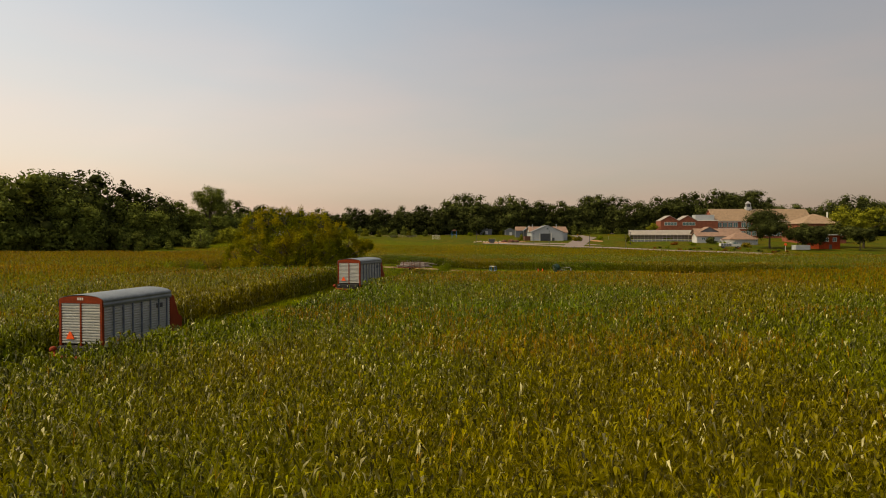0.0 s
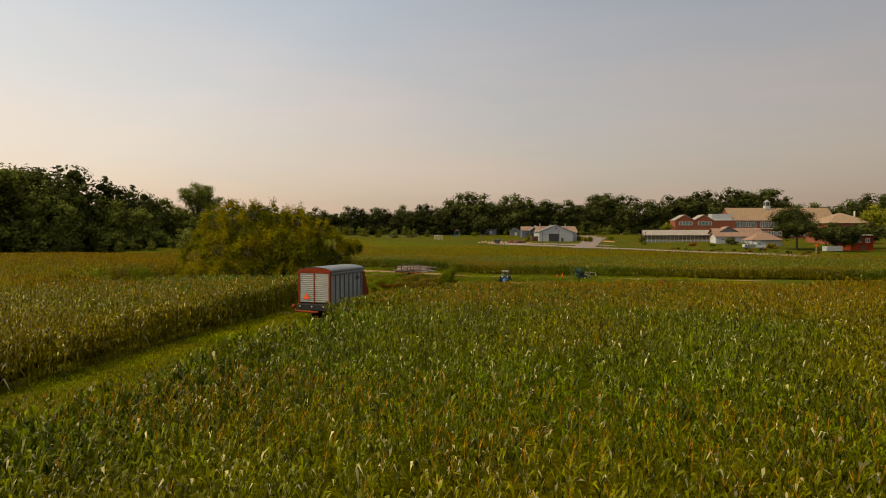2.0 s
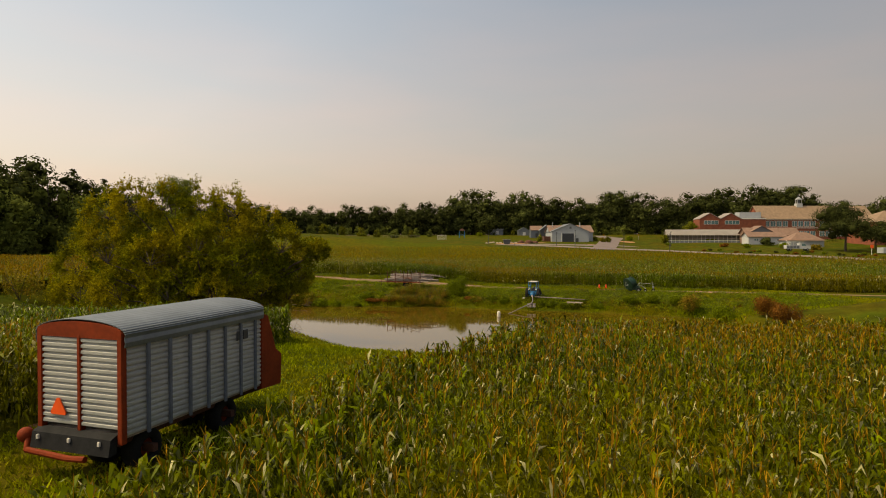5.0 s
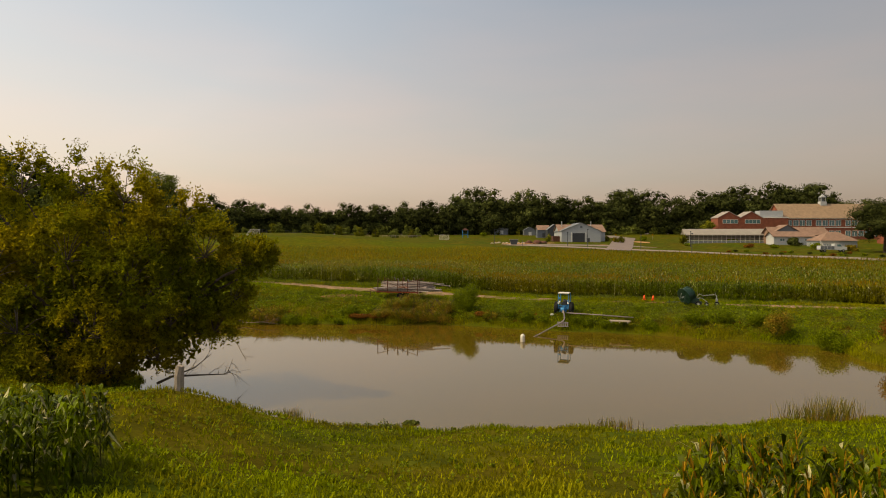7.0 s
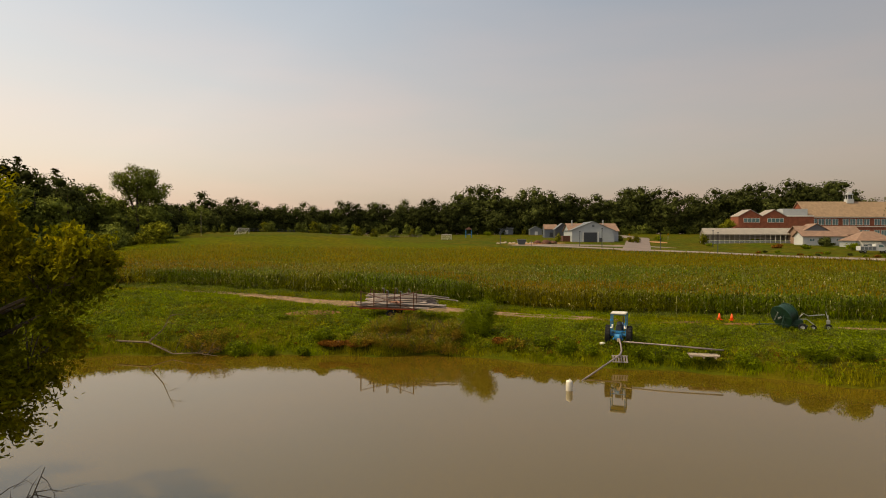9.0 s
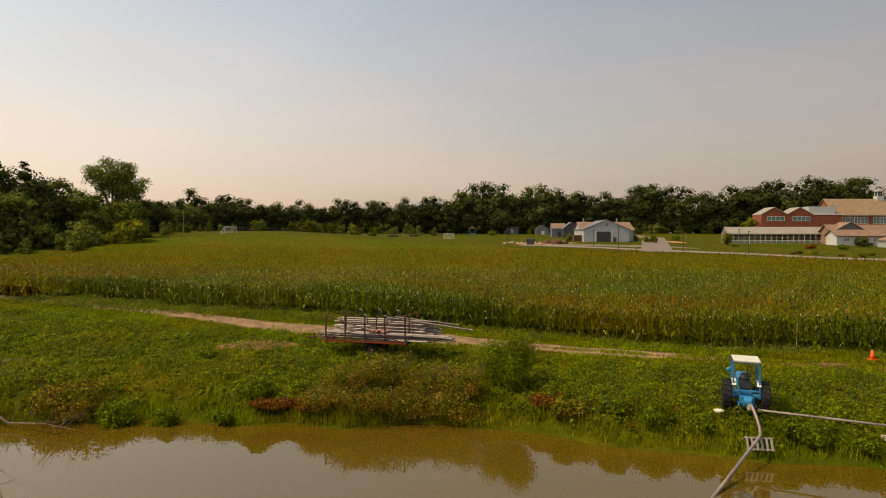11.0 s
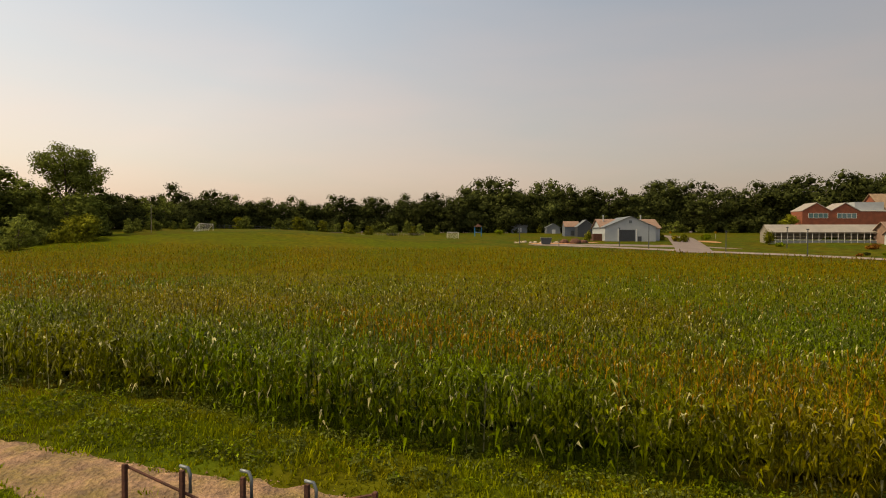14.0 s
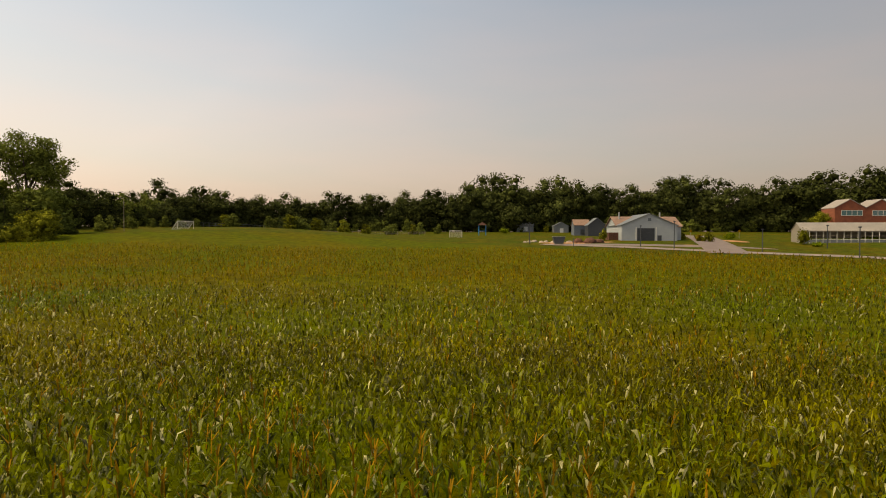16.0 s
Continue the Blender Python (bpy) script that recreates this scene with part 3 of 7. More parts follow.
# ---------------------------------------------------------------- trees
def cards(V, F, centres, normals, size, rng, aspect=1.0, three=False, loose=0.55):
    """Leaf clumps: a bent four-sided card at each centre."""
    n = len(centres)
    t = rng.normal(0, 1, (n, 3))
    nn = normals + rng.normal(0, loose, (n, 3))
    nn /= np.linalg.norm(nn, axis=1)[:, None]
    u = np.cross(nn, t)
    u /= np.linalg.norm(u, axis=1)[:, None]
    v = np.cross(nn, u)
    s = size * rng.uniform(0.6, 1.3, n)[:, None]
    c = centres
    quad = np.stack([c - u * s, c - v * s * aspect + nn * s * 0.2, c + u * s, c + v * s * aspect + nn * s * 0.2], 1)
    base = sum(len(a) for a in V)
    if three:
        V.append(np.stack([c - u * s, c - v * s * aspect + nn * s * 0.2, c + (u + v * aspect) * s * 0.7], 1).reshape(-1, 3))
        F.append(np.arange(n * 3).reshape(-1, 3) + base)
        return
    V.append(quad.reshape(-1, 3))
    F.append(np.arange(n * 4).reshape(-1, 4) + base)


def unit_ball(sub):
    bm = bmesh.new()
    bmesh.ops.create_icosphere(bm, subdivisions=sub, radius=1.0)
    V, F = np.array([v.co[:] for v in bm.verts]), np.array([[v.index for v in f.verts] for f in bm.faces])
    bm.free()
    return V, F


BALL = {0: unit_ball(1), 1: unit_ball(2), 2: unit_ball(3)}   # 20, 80 and 320 faces


def knob(q, o, rough):
    return np.array([1 + rough * noise.noise(Vector(p * 1.8) + o) + 0.7 * rough * noise.noise(Vector(p * 4.5) + o) for p in q])


def lump(V, F, c, r, squash, detail, rough=0.3):
    """A solid knot of foliage under the leaves, with a knobbly skin."""
    bv, bf = BALL[detail]
    o = Vector(c)
    k = knob(bv, o, rough)
    base = sum(len(a) for a in V)
    V.append(np.array(c) + bv * k[:, None] * r * np.array([1, 1, squash]))
    F.append(bf + base)


def tris(F):
    return np.concatenate([f if f.shape[1] == 3 else np.concatenate([f[:, [0, 1, 2]], f[:, [0, 2, 3]]]) for f in F])


def tree(name, height_, width, base, leaf, n_leaf, m, seed, label, n_lobes=44, lean=0.0, open_=False):
    """A broadleaved tree: trunk, limbs, a heart of close foliage and many small leafy boughs over it."""
    rng = np.random.default_rng(seed)
    t = thing(name, Matrix.Identity(4), label, "tree")
    bm = bmesh.new()
    r0 = height_ * 0.022
    pts = [Vector((0, 0, -1.0)), Vector((0.1, 0, max(base, 0) * 0.6 + 0.5)), Vector((lean * 0.4, 0.1, height_ * 0.45)), Vector((lean, 0, height_ * 0.8))]
    pipe(bm, pts, [r0 * 1.3, r0, r0 * 0.6, r0 * 0.15], 7)
    cz, rz, rx = (height_ + base) / 2, (height_ - base) / 2, width / 2
    big = [(rng.uniform(-0.5, 0.5) * rx, rng.uniform(-0.5, 0.5) * rx, cz + rng.uniform(-0.35, 0.42) * rz, rng.uniform(0.42, 0.62)) for _ in range(6 if open_ else 5)]
    if base < 0.5:
        for i in range(5):
            a = i * 1.2566 + seed
            big.append((math.cos(a) * rx * 0.52, math.sin(a) * rx * 0.52, height_ * 0.16, 0.38))
    L = []
    for i in range(n_lobes):
        x, y, z, q = big[i % len(big)]
        d = Vector(rng.normal(0, 1, 3))
        d.z = abs(d.z) if rng.uniform() < 0.55 else d.z * 0.7
        d.normalize()
        p = Vector((x + d.x * rx * q, y + d.y * rx * q, z + d.z * rz * q * 0.9))
        L.append((p.x, p.y, max(base + 0.3, min(p.z, height_ - width * 0.05)), width * (rng.uniform(0.075, 0.14) if open_ else rng.uniform(0.095, 0.165))))
    for x, y, z, r in L[:9]:
        f = Vector((lean * 0.3, 0, height_ * rng.uniform(0.25, 0.5)))
        e = Vector((x, y, z))
        pipe(bm, [f, f.lerp(e, 0.5) + Vector((0, 0, 0.3)), e], [r0 * 0.4, r0 * 0.25, r0 * 0.06], 5)
    part("trunk", bm, M_BARK, t)
    V, F = [], []
    for x, y, z, q in big:                                # shaded inner leaves
        k = int(n_leaf * (0.035 if open_ else 0.015))
        d = rng.normal(0, 1, (k, 3))
        d *= (rng.uniform(0.1, 1, k) ** 0.4 / np.linalg.norm(d, axis=1))[:, None]
        c = np.array([x, y, z]) + d * np.array([rx * q * 0.85, rx * q * 0.85, min(rz, rx * 1.1) * q * 0.8])
        c[:, 2] = np.maximum(c[:, 2], base + 0.5)
        cards(V, F, c, d, leaf * (1.5 if open_ else 2.4), rng, 0.9, True)
    tot = sum(r * r for *_, r in L)
    for x, y, z, r in L:
        k = int(n_leaf * r * r / tot)
        d = rng.normal(0, 1, (k, 3))
        d[:, 2] += 0.25
        d /= np.linalg.norm(d, axis=1)[:, None]
        c = np.array([x, y, z]) + d * (r * rng.uniform(0.35 if open_ else 0.62, 1.02, k))[:, None] * np.array([1.15, 1.15, 0.85])
        cards(V, F, c, d, leaf, rng, 0.9, True, 0.55 if open_ else 0.36)
        if not open_:
            lump(V, F, (x, y, z), r * 0.48, 0.8, 0)
    arrays("crown", np.concatenate(V), tris(F), m, t)
    return t


def pine(name, height_, width, seed, label):
    rng = np.random.default_rng(seed)
    t = thing(name, Matrix.Identity(4), label, "tree")
    bm = bmesh.new()
    pipe(bm, [(0, 0, -1), (0, 0, height_ * 0.5), (0.2, 0, height_ * 0.98)], [0.4, 0.28, 0.04], 7)
    V, F = [], []
    for k in range(34):
        q = 0.3 + 0.7 * k / 34
        a, ln = rng.uniform(0, math.tau), width / 2 * (1.08 - q) ** 0.6 * rng.uniform(0.6, 1.15)
        z = height_ * q
        e = Vector((math.cos(a) * ln, math.sin(a) * ln, z + ln * 0.18))
        pipe(bm, [(0, 0, z), e], [0.08, 0.02], 4)
        m_ = 34
        f = rng.uniform(0.25, 1.0, m_)[:, None]
        c = np.array([0, 0, z]) * (1 - f) + np.array(e) * f + rng.normal(0, 0.35, (m_, 3)) * np.array([1, 1, 0.35])
        cards(V, F, c, np.tile([0.0, 0, 1], (m_, 1)), 0.42, rng, 0.5)
    part("trunk", bm, M_BARK, t)
    arrays("crown", np.concatenate(V), np.concatenate(F), M_PINE, t)
    return t


def place(src, spots, group, rng, lo=0.85, hi=1.15, zoff=0.0):
    """Copies of the source trees over a list of x, y, height in metres."""
    for x, y, s in spots:
        o = src[int(rng.integers(len(src)))]
        c = copy_thing(o, Matrix.Identity(4))
        k = s * rng.uniform(lo, hi)
        c.matrix_world = pose(x, y, hz(x, y) + zoff, 0, 0, rng.uniform(0, 360)) @ Matrix.Diagonal((k * rng.uniform(0.9, 1.15), k * rng.uniform(0.9, 1.15), k, 1))
        tagged(c, group=group)


rng = np.random.default_rng(7)
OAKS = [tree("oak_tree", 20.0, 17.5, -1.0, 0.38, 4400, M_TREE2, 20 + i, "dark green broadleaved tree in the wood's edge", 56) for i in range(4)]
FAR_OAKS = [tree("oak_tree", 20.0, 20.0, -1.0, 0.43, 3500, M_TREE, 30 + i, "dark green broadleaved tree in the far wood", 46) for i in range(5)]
SHRUBS = [tree("edge_tree", 9.0, 8.5, -1.0, 0.3, 1500, M_TREE2, 40 + i, "mid-green young tree before the wood", 20) for i in range(3)]
YELLOWS = [tree("young_tree", 9.0, 8.0, -0.6, 0.3, 1500, M_TREEY, 50 + i, "yellow-green young tree before the wood", 20) for i in range(2)]
PINES = [pine("pine_tree", 24.0, 9.0, 60 + i, "dark tall pine over the wood") for i in range(2)]


def ridge(pts, step, depth_rows, jit):
    """Spots along a polyline of x, y, tree height, in rows going back."""
    out = []
    for (x0, y0, h0), (x1, y1, h1) in zip(pts, pts[1:]):
        n = max(1, int(math.hypot(x1 - x0, y1 - y0) / step))
        for i in range(n):
            t = (i + 0.5) / n
            for r in range(depth_rows):
                out.append((x0 + (x1 - x0) * t + rng.normal(0, jit), y0 + (y1 - y0) * t + r * 11 + rng.normal(0, jit), (h0 + (h1 - h0) * t) / 20.0))
    return out


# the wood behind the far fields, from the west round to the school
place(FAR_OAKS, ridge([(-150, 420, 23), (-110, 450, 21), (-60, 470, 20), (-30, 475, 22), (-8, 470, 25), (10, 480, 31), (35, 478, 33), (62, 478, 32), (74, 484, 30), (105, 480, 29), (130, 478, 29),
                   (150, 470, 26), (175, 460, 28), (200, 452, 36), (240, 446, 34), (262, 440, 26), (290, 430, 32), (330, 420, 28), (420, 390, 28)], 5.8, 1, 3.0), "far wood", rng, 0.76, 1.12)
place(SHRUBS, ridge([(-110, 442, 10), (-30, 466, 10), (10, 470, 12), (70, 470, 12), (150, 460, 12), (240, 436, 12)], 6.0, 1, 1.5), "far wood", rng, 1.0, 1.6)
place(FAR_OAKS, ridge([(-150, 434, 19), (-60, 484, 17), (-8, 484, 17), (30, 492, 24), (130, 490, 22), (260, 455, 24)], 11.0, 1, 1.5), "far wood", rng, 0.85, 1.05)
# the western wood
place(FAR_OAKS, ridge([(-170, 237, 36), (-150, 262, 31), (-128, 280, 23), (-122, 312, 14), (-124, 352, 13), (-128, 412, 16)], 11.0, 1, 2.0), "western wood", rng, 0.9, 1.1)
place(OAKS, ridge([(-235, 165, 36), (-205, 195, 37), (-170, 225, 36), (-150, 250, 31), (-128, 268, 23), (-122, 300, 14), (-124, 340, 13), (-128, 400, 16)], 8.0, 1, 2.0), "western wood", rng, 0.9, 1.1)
place(SHRUBS, ridge([(-215, 165, 10), (-190, 188, 10), (-160, 222, 10), (-128, 246, 11), (-106, 274, 10), (-105, 300, 9), (-106, 330, 8), (-92, 352, 8)], 6.0, 1, 1.5), "western wood", rng, 0.8, 1.2)
place(SHRUBS + YELLOWS, ridge([(-96, 356, 14), (-60, 380, 13), (-30, 420, 12), (-10, 440, 12)], 8, 1, 2.0), "trees behind the sports ground", rng, 0.75, 1.15)
place(PINES, [(-171, 282, 1.38), (-164, 284, 1.2), (-178, 276, 1.25), (-152, 286, 1.2), (-196, 252, 1.3), (-205, 246, 1.36), (-186, 262, 1.3), (-212, 236, 1.4), (-190, 270, 1.25), (-143, 292, 1.05)], "pines", rng, 0.95, 1.05)
for o in OAKS + FAR_OAKS + SHRUBS + YELLOWS + PINES:
    o.matrix_world = pose(-240 - rng.uniform(0, 80), 330 + rng.uniform(0, 80), 8, 0, 0, 0)


t = tree("tall_tree", 26.5, 21.0, 10.5, 0.32, 9000, M_TREE2, 73, "tall open-crowned tree standing over the wood's edge", 60, open_=True)
t.matrix_world = pose(-113, 290, hz(-113, 290), 0, 0, 40)
place(OAKS, [(-120, 286, 0.82), (-112, 281, 0.74), (-106, 287, 0.66), (-127, 281, 0.9)], "western wood", rng)
t = tree("round_tree", 8.5, 13.0, 0.0, 0.26, 3000, M_TREEY, 72, "rounded yellow-green tree at the corner of the field", 40)
t.matrix_world = pose(-98, 271, hz(-98, 271), 0, 0, 0)
t = tree("young_tree", 9.0, 9.0, 0.0, 0.28, 1800, M_TREE2, 75, "green bushy tree at the edge of the wood", 30)
t.matrix_world = pose(-106, 262, hz(-106, 262), 0, 0, 90)
for x, y, hh, ww, m, sd, lab in [(143, 262, 18.5, 23, M_TREE, 73, "broad dark maple before the school"), (153, 252, 10.5, 15, M_TREE, 74, "low round dark tree by the road"),
                                 (184, 262, 19, 20, M_TREEY, 76, "tall yellow-green tree at the field's end"), (172, 247, 9.5, 14, M_TREE, 77, "low round dark tree by the road"),
                                 (196, 250, 20, 20, M_TREE, 78, "dark green tree at the field's end"), (210, 236, 17, 18, M_TREEY, 79, "yellow-green tree at the field's end"),
                                 (176, 272, 12, 16, M_TREE, 84, "dark green tree before the brick hall"), (163, 275, 11, 13, M_TREE, 85, "dark green tree before the brick hall"),
                                 (185, 240, 7, 9, M_TREE, 80, "low bushy tree by the road"), (122, 352, 9, 8, M_TREEY, 81, "small light green tree beside the school"),
                                 (133, 296, 4, 5, M_TREE, 82, "green shrub before the white building"), (232, 215, 16, 18, M_TREE, 83, "dark green tree at the field's end")]:
    t = tree("broad_tree", hh, ww, hh * 0.12, 0.28 if hh > 10 else 0.2, int(420 * ww), m, sd, lab, 60)
    t.matrix_world = pose(x, y, hz(x, y), 0, 0, sd * 37 % 360)
# ---------------------------------------------------------------- buildings
def wall_box(t, name, x0, y0, x1, y1, z0, z1, m, label=""):
    bm = bmesh.new()
    box(bm, x0, y0, z0, x1, y1, z1)
    return part(name, bm, m, t, label)


def gable_roof(t, x0, y0, x1, y1, eave, ridge_z, along, m, over=0.4, th=0.18, label=""):
    """Two thick slopes. along: the axis of the ridge."""
    bm = bmesh.new()
    if along == 'x':
        yc = (y0 + y1) / 2
        sl = (ridge_z - eave) / (yc - y0)
        o = [(y0 - over, eave - over * sl), (yc, ridge_z), (y1 + over, eave - over * sl), (y1 + over, eave - over * sl + th), (yc, ridge_z + th), (y0 - over, eave - over * sl + th)]
        prism(bm, o, x0 - over, x1 + over, Matrix(((0, 1, 0, 0), (1, 0, 0, 0), (0, 0, 1, 0), (0, 0, 0, 1))))
    else:
        xc = (x0 + x1) / 2
        sl = (ridge_z - eave) / (xc - x0)
        o = [(x0 - over, eave - over * sl), (xc, ridge_z), (x1 + over, eave - over * sl), (x1 + over, eave - over * sl + th), (xc, ridge_z + th), (x0 - over, eave - over * sl + th)]
        prism(bm, o, y0 - over, y1 + over)
    bmesh.ops.recalc_face_normals(bm, faces=bm.faces[:])
    return part("roof", bm, m, t, label)


def gable_wall(t, name, x0, x1, y0, y1, z0, eave, ridge_z, m, along='y', label=""):
    """Solid body with a gable top. Ridge along y (or x)."""
    bm = bmesh.new()
    if along == 'y':
        prism(bm, [(x0, z0), (x1, z0), (x1, eave), ((x0 + x1) / 2, ridge_z), (x0, eave)], y0, y1)
    else:
        prism(bm, [(y0, z0), (y1, z0), (y1, eave), ((y0 + y1) / 2, ridge_z), (y0, eave)], x0, x1, Matrix(((0, 1, 0, 0), (1, 0, 0, 0), (0, 0, 1, 0), (0, 0, 0, 1))))
        bmesh.ops.recalc_face_normals(bm, faces=bm.faces[:])
    return part(name, bm, m, t, label)


def window(t, x0, x1, z0, z1, y, panes=2, frame_m=None, rows=1):
    """A framed window on a wall that faces -y."""
    frame_m = frame_m or M_STONE
    bm = bmesh.new()
    fw = min(0.12, (x1 - x0) * 0.08)
    box(bm, x0, y - 0.08, z0, x1, y + 0.05, z0 + fw)
    box(bm, x0, y - 0.08, z1 - fw, x1, y + 0.05, z1)
    for i in range(panes + 1):
        xx = x0 + (x1 - x0 - fw) * i / panes
        box(bm, xx, y - 0.08, z0 + fw, xx + fw, y + 0.05, z1 - fw)
    w = part("window", bm, frame_m, t)
    for i in range(panes):
        bm = bmesh.new()
        xx = x0 + (x1 - x0 - fw) * i / panes + fw
        box(bm, xx, y - 0.03, z0 + fw, xx + (x1 - x0 - fw) / panes - fw, y + 0.02, z1 - fw)
        part("pane", bm, M_GLASS, w)
    return w


def door(t, x0, x1, z0, z1, y, m, label=""):
    bm = bmesh.new()
    box(bm, x0, y - 0.06, z0, x1, y + 0.04, z1)
    return part("door", bm, m, t, label)


# the barn with its front gable
t = thing("barn", pose(0, 0, 0), "grey-white metal-sided barn with a big dark roller door", "barn")
bz = 7.1
gable_wall(t, "wall", 49.4, 67.2, 334.0, 352.0, bz - 1, 12.5, 16.2, M_BARN)
gable_roof(t, 49.4, 334.0, 67.2, 352.0, 12.5, 16.2, 'y', M_GREYW, 0.35, label="grey metal roof")
gable_wall(t, "wall", 49.6, 70.6, 340.0, 354.0, bz - 1, 12.4, 15.6, M_BARN, 'x')
gable_roof(t, 49.5, 340.0, 70.6, 354.0, 12.4, 15.6, 'x', M_SHINGLE, 0.5, label="brown shingle side roof")
wall_box(t, "porch", 46.2, 337.5, 49.3, 345.0, bz - 1, 10.2, M_RUST, "open brown timber porch")
bm = bmesh.new()
box(bm, 54.4, 333.9, bz, 59.9, 334.3, 11.6)
d = part("door", bm, M_DARK, t, "dark roller door")
bm = bmesh.new()
for zz in np.arange(bz + 0.4, 11.4, 0.55):
    box(bm, 54.5, 333.84, zz, 59.8, 333.9, zz + 0.05)
part("slat", bm, M_DARK, d)
door(t, 60.9, 62.2, bz, bz + 2.2, 334.0, M_DARK, "dark side door")
for xx in (53.9, 60.3):
    bm = bmesh.new()
    box(bm, xx, 333.88, bz, xx + 0.25, 334.1, 11.9)
    part("trim", bm, M_STONE, t)
for xx in (51.5, 65.2):
    bm = bmesh.new()
    rod(bm, (xx, 345, 14), (xx, 345, 17.2), 0.25)
    part("vent", bm, M_STEEL, t)
bm = bmesh.new()
box(bm, 57.8, 333.9, 13.9, 58.8, 334.05, 14.9)
part("louvre", bm, M_GREYW, t)

# far sheds
for x0, x1, y, z0, ev, rd, al, m, mr, lab in [
        (29.0, 38.0, 465, 12.0, 15.3, 17.2, 'x', M_GREYW, M_GREYW, "small grey shed with a white front"),
        (47.5, 55.0, 455, 11.0, 14.6, 16.6, 'y', M_GREYW, M_GREYW, "small grey gabled shed"),
        (51.3, 58.5, 421, 10.0, 14.4, 17.0, 'x', M_STAKE, M_SHINGLE, "grey house with a brown roof"),
        (55.8, 63.8, 412, 10.0, 14.2, 17.4, 'y', M_DARK, M_GREYW, "dark grey gabled garage")]:
    t = thing("shed", pose(0, 0, 0), lab, "shed")
    gable_wall(t, "wall", x0, x1, y, y + 7, z0 - 2, ev, rd, m, al)
    gable_roof(t, x0, y, x1, y + 7, ev, rd, al, mr, 0.3)
    door(t, x0 + (x1 - x0) * 0.4, x0 + (x1 - x0) * 0.65, z0, z0 + 2.4, y, M_WHITE if y > 450 else M_DARK)

# the greenhouse
t = thing("greenhouse", pose(101, 324, 0, 0, 0, -12) @ Matrix.Diagonal((0.93, 1, 1, 1)) @ Matrix.Translation((-107.2, -329, 0)), "long low greenhouse with pale sheeted roof and slatted sides", "greenhouse")
gz = 7.6
gable_roof(t, 107.2, 329.0, 143.5, 338.6, 10.9, 13.4, 'x', M_POLY, 0.2, 0.08, "pale sheet roof")
gable_wall(t, "end_wall", 107.2, 107.35, 329.0, 338.6, gz - 1, 10.9, 13.4, M_POLY, 'x')
gable_wall(t, "end_wall", 143.3, 143.45, 329.0, 338.6, gz - 1, 10.9, 13.4, M_POLY, 'x')
wall_box(t, "back_wall", 107.4, 338.4, 143.3, 338.6, gz - 1, 10.9, M_POLY)
for i in range(19):
    bm = bmesh.new()
    xx = 107.4 + i * 2.0
    box(bm, xx, 329.0, gz - 1, xx + 0.12, 329.15, 10.9)
    part("post", bm, M_STONE, t)
for zz, hh, m_ in ((gz - 1, 1.5, M_GREYW), (8.25, 0.14, M_STONE), (9.3, 0.12, M_WOOD), (10.45, 0.3, M_WOOD)):
    wall_box(t, "side_rail", 107.4, 329.03, 143.4, 329.12, zz, zz + hh, m_)
wall_box(t, "bench", 108, 331, 142, 333, gz - 1, 8.6, M_WEED, "green plants on benches")

# the brick school: wing with two gables, then the long main block
t = thing("school", pose(0, 0, 9.43) @ Matrix.Diagonal((1.016, 1.016, 1.016, 1)) @ pose(0, 0, -9.43), "red brick school with tan shingle roof and white cupola", "school")
wall_box(t, "wall", 125.5, 345.4, 158.6, 353.0, 5.0, 19.0, M_BRICK)
for x0 in (125.5, 136.0):
    gable_wall(t, "gable", x0, x0 + 10.5, 345.4, 353.0, 19.0, 19.02, 21.9, M_BRICK)
    gable_roof(t, x0, 345.4, x0 + 10.5, 353.0, 19.05, 21.95, 'y', M_COPING, 0.15, 0.25, "pale coping roof")
    window(t, x0 + 2.2, x0 + 9.4, 16.4, 18.3, 345.4, 4)
    window(t, x0 + 2.2, x0 + 9.4, 11.0, 13.5, 345.4, 4)
wall_box(t, "parapet", 146.6, 345.3, 158.7, 353.0, 19.0, 19.5, M_STONE)
wall_box(t, "roof_unit", 147.6, 350.0, 158.5, 355.0, 19.5, 22.7, M_BARN, "white rooftop plant room")
gable_wall(t, "wall", 158.8, 216.0, 350.0, 366.0, 5.0, 19.2, 26.2, M_BRICK, 'x')
gable_roof(t, 158.6, 350.0, 216.2, 366.0, 19.2, 26.2, 'x', M_SHINGLE2, 0.4, 0.25, "tan shingle roof")
wall_box(t, "cornice", 158.7, 349.6, 216.1, 350.05, 18.7, 19.1, M_STONE)
x0 = 160.3
for i in range(16):
    window(t, x0, x0 + 2.6, 15.4, 18.2, 350.0, 2)
    window(t, x0, x0 + 2.6, 10.5, 13.2, 350.0, 2)
    x0 += 3.1 + (1.6 if i % 4 == 3 else 0)
wall_box(t, "string_course", 158.7, 349.85, 216.1, 350.0, 14.6, 14.9, M_STONE)
wall_box(t, "cupola", 180.6, 356.8, 183.6, 359.2, 25.6, 27.6, M_WHITE, "white cupola base")
for a, b in ((180.9, 357.1), (183.1, 357.1), (180.9, 358.7), (183.1, 358.7)):
    wall_box(t, "cupola_post", a, b, a + 0.25, b + 0.25, 27.6, 29.6, M_WHITE)
wall_box(t, "cupola_core", 181.5, 357.5, 182.7, 358.5, 27.6, 29.6, M_GREYW)
bm = bmesh.new()
bmesh.ops.create_cone(bm, cap_ends=True, segments=8, radius1=1.9, radius2=0.1, depth=1.6, matrix=Matrix.Translation((182.1, 358, 30.4)))
part("cupola_roof", bm, M_STEEL, t, "grey cupola roof")

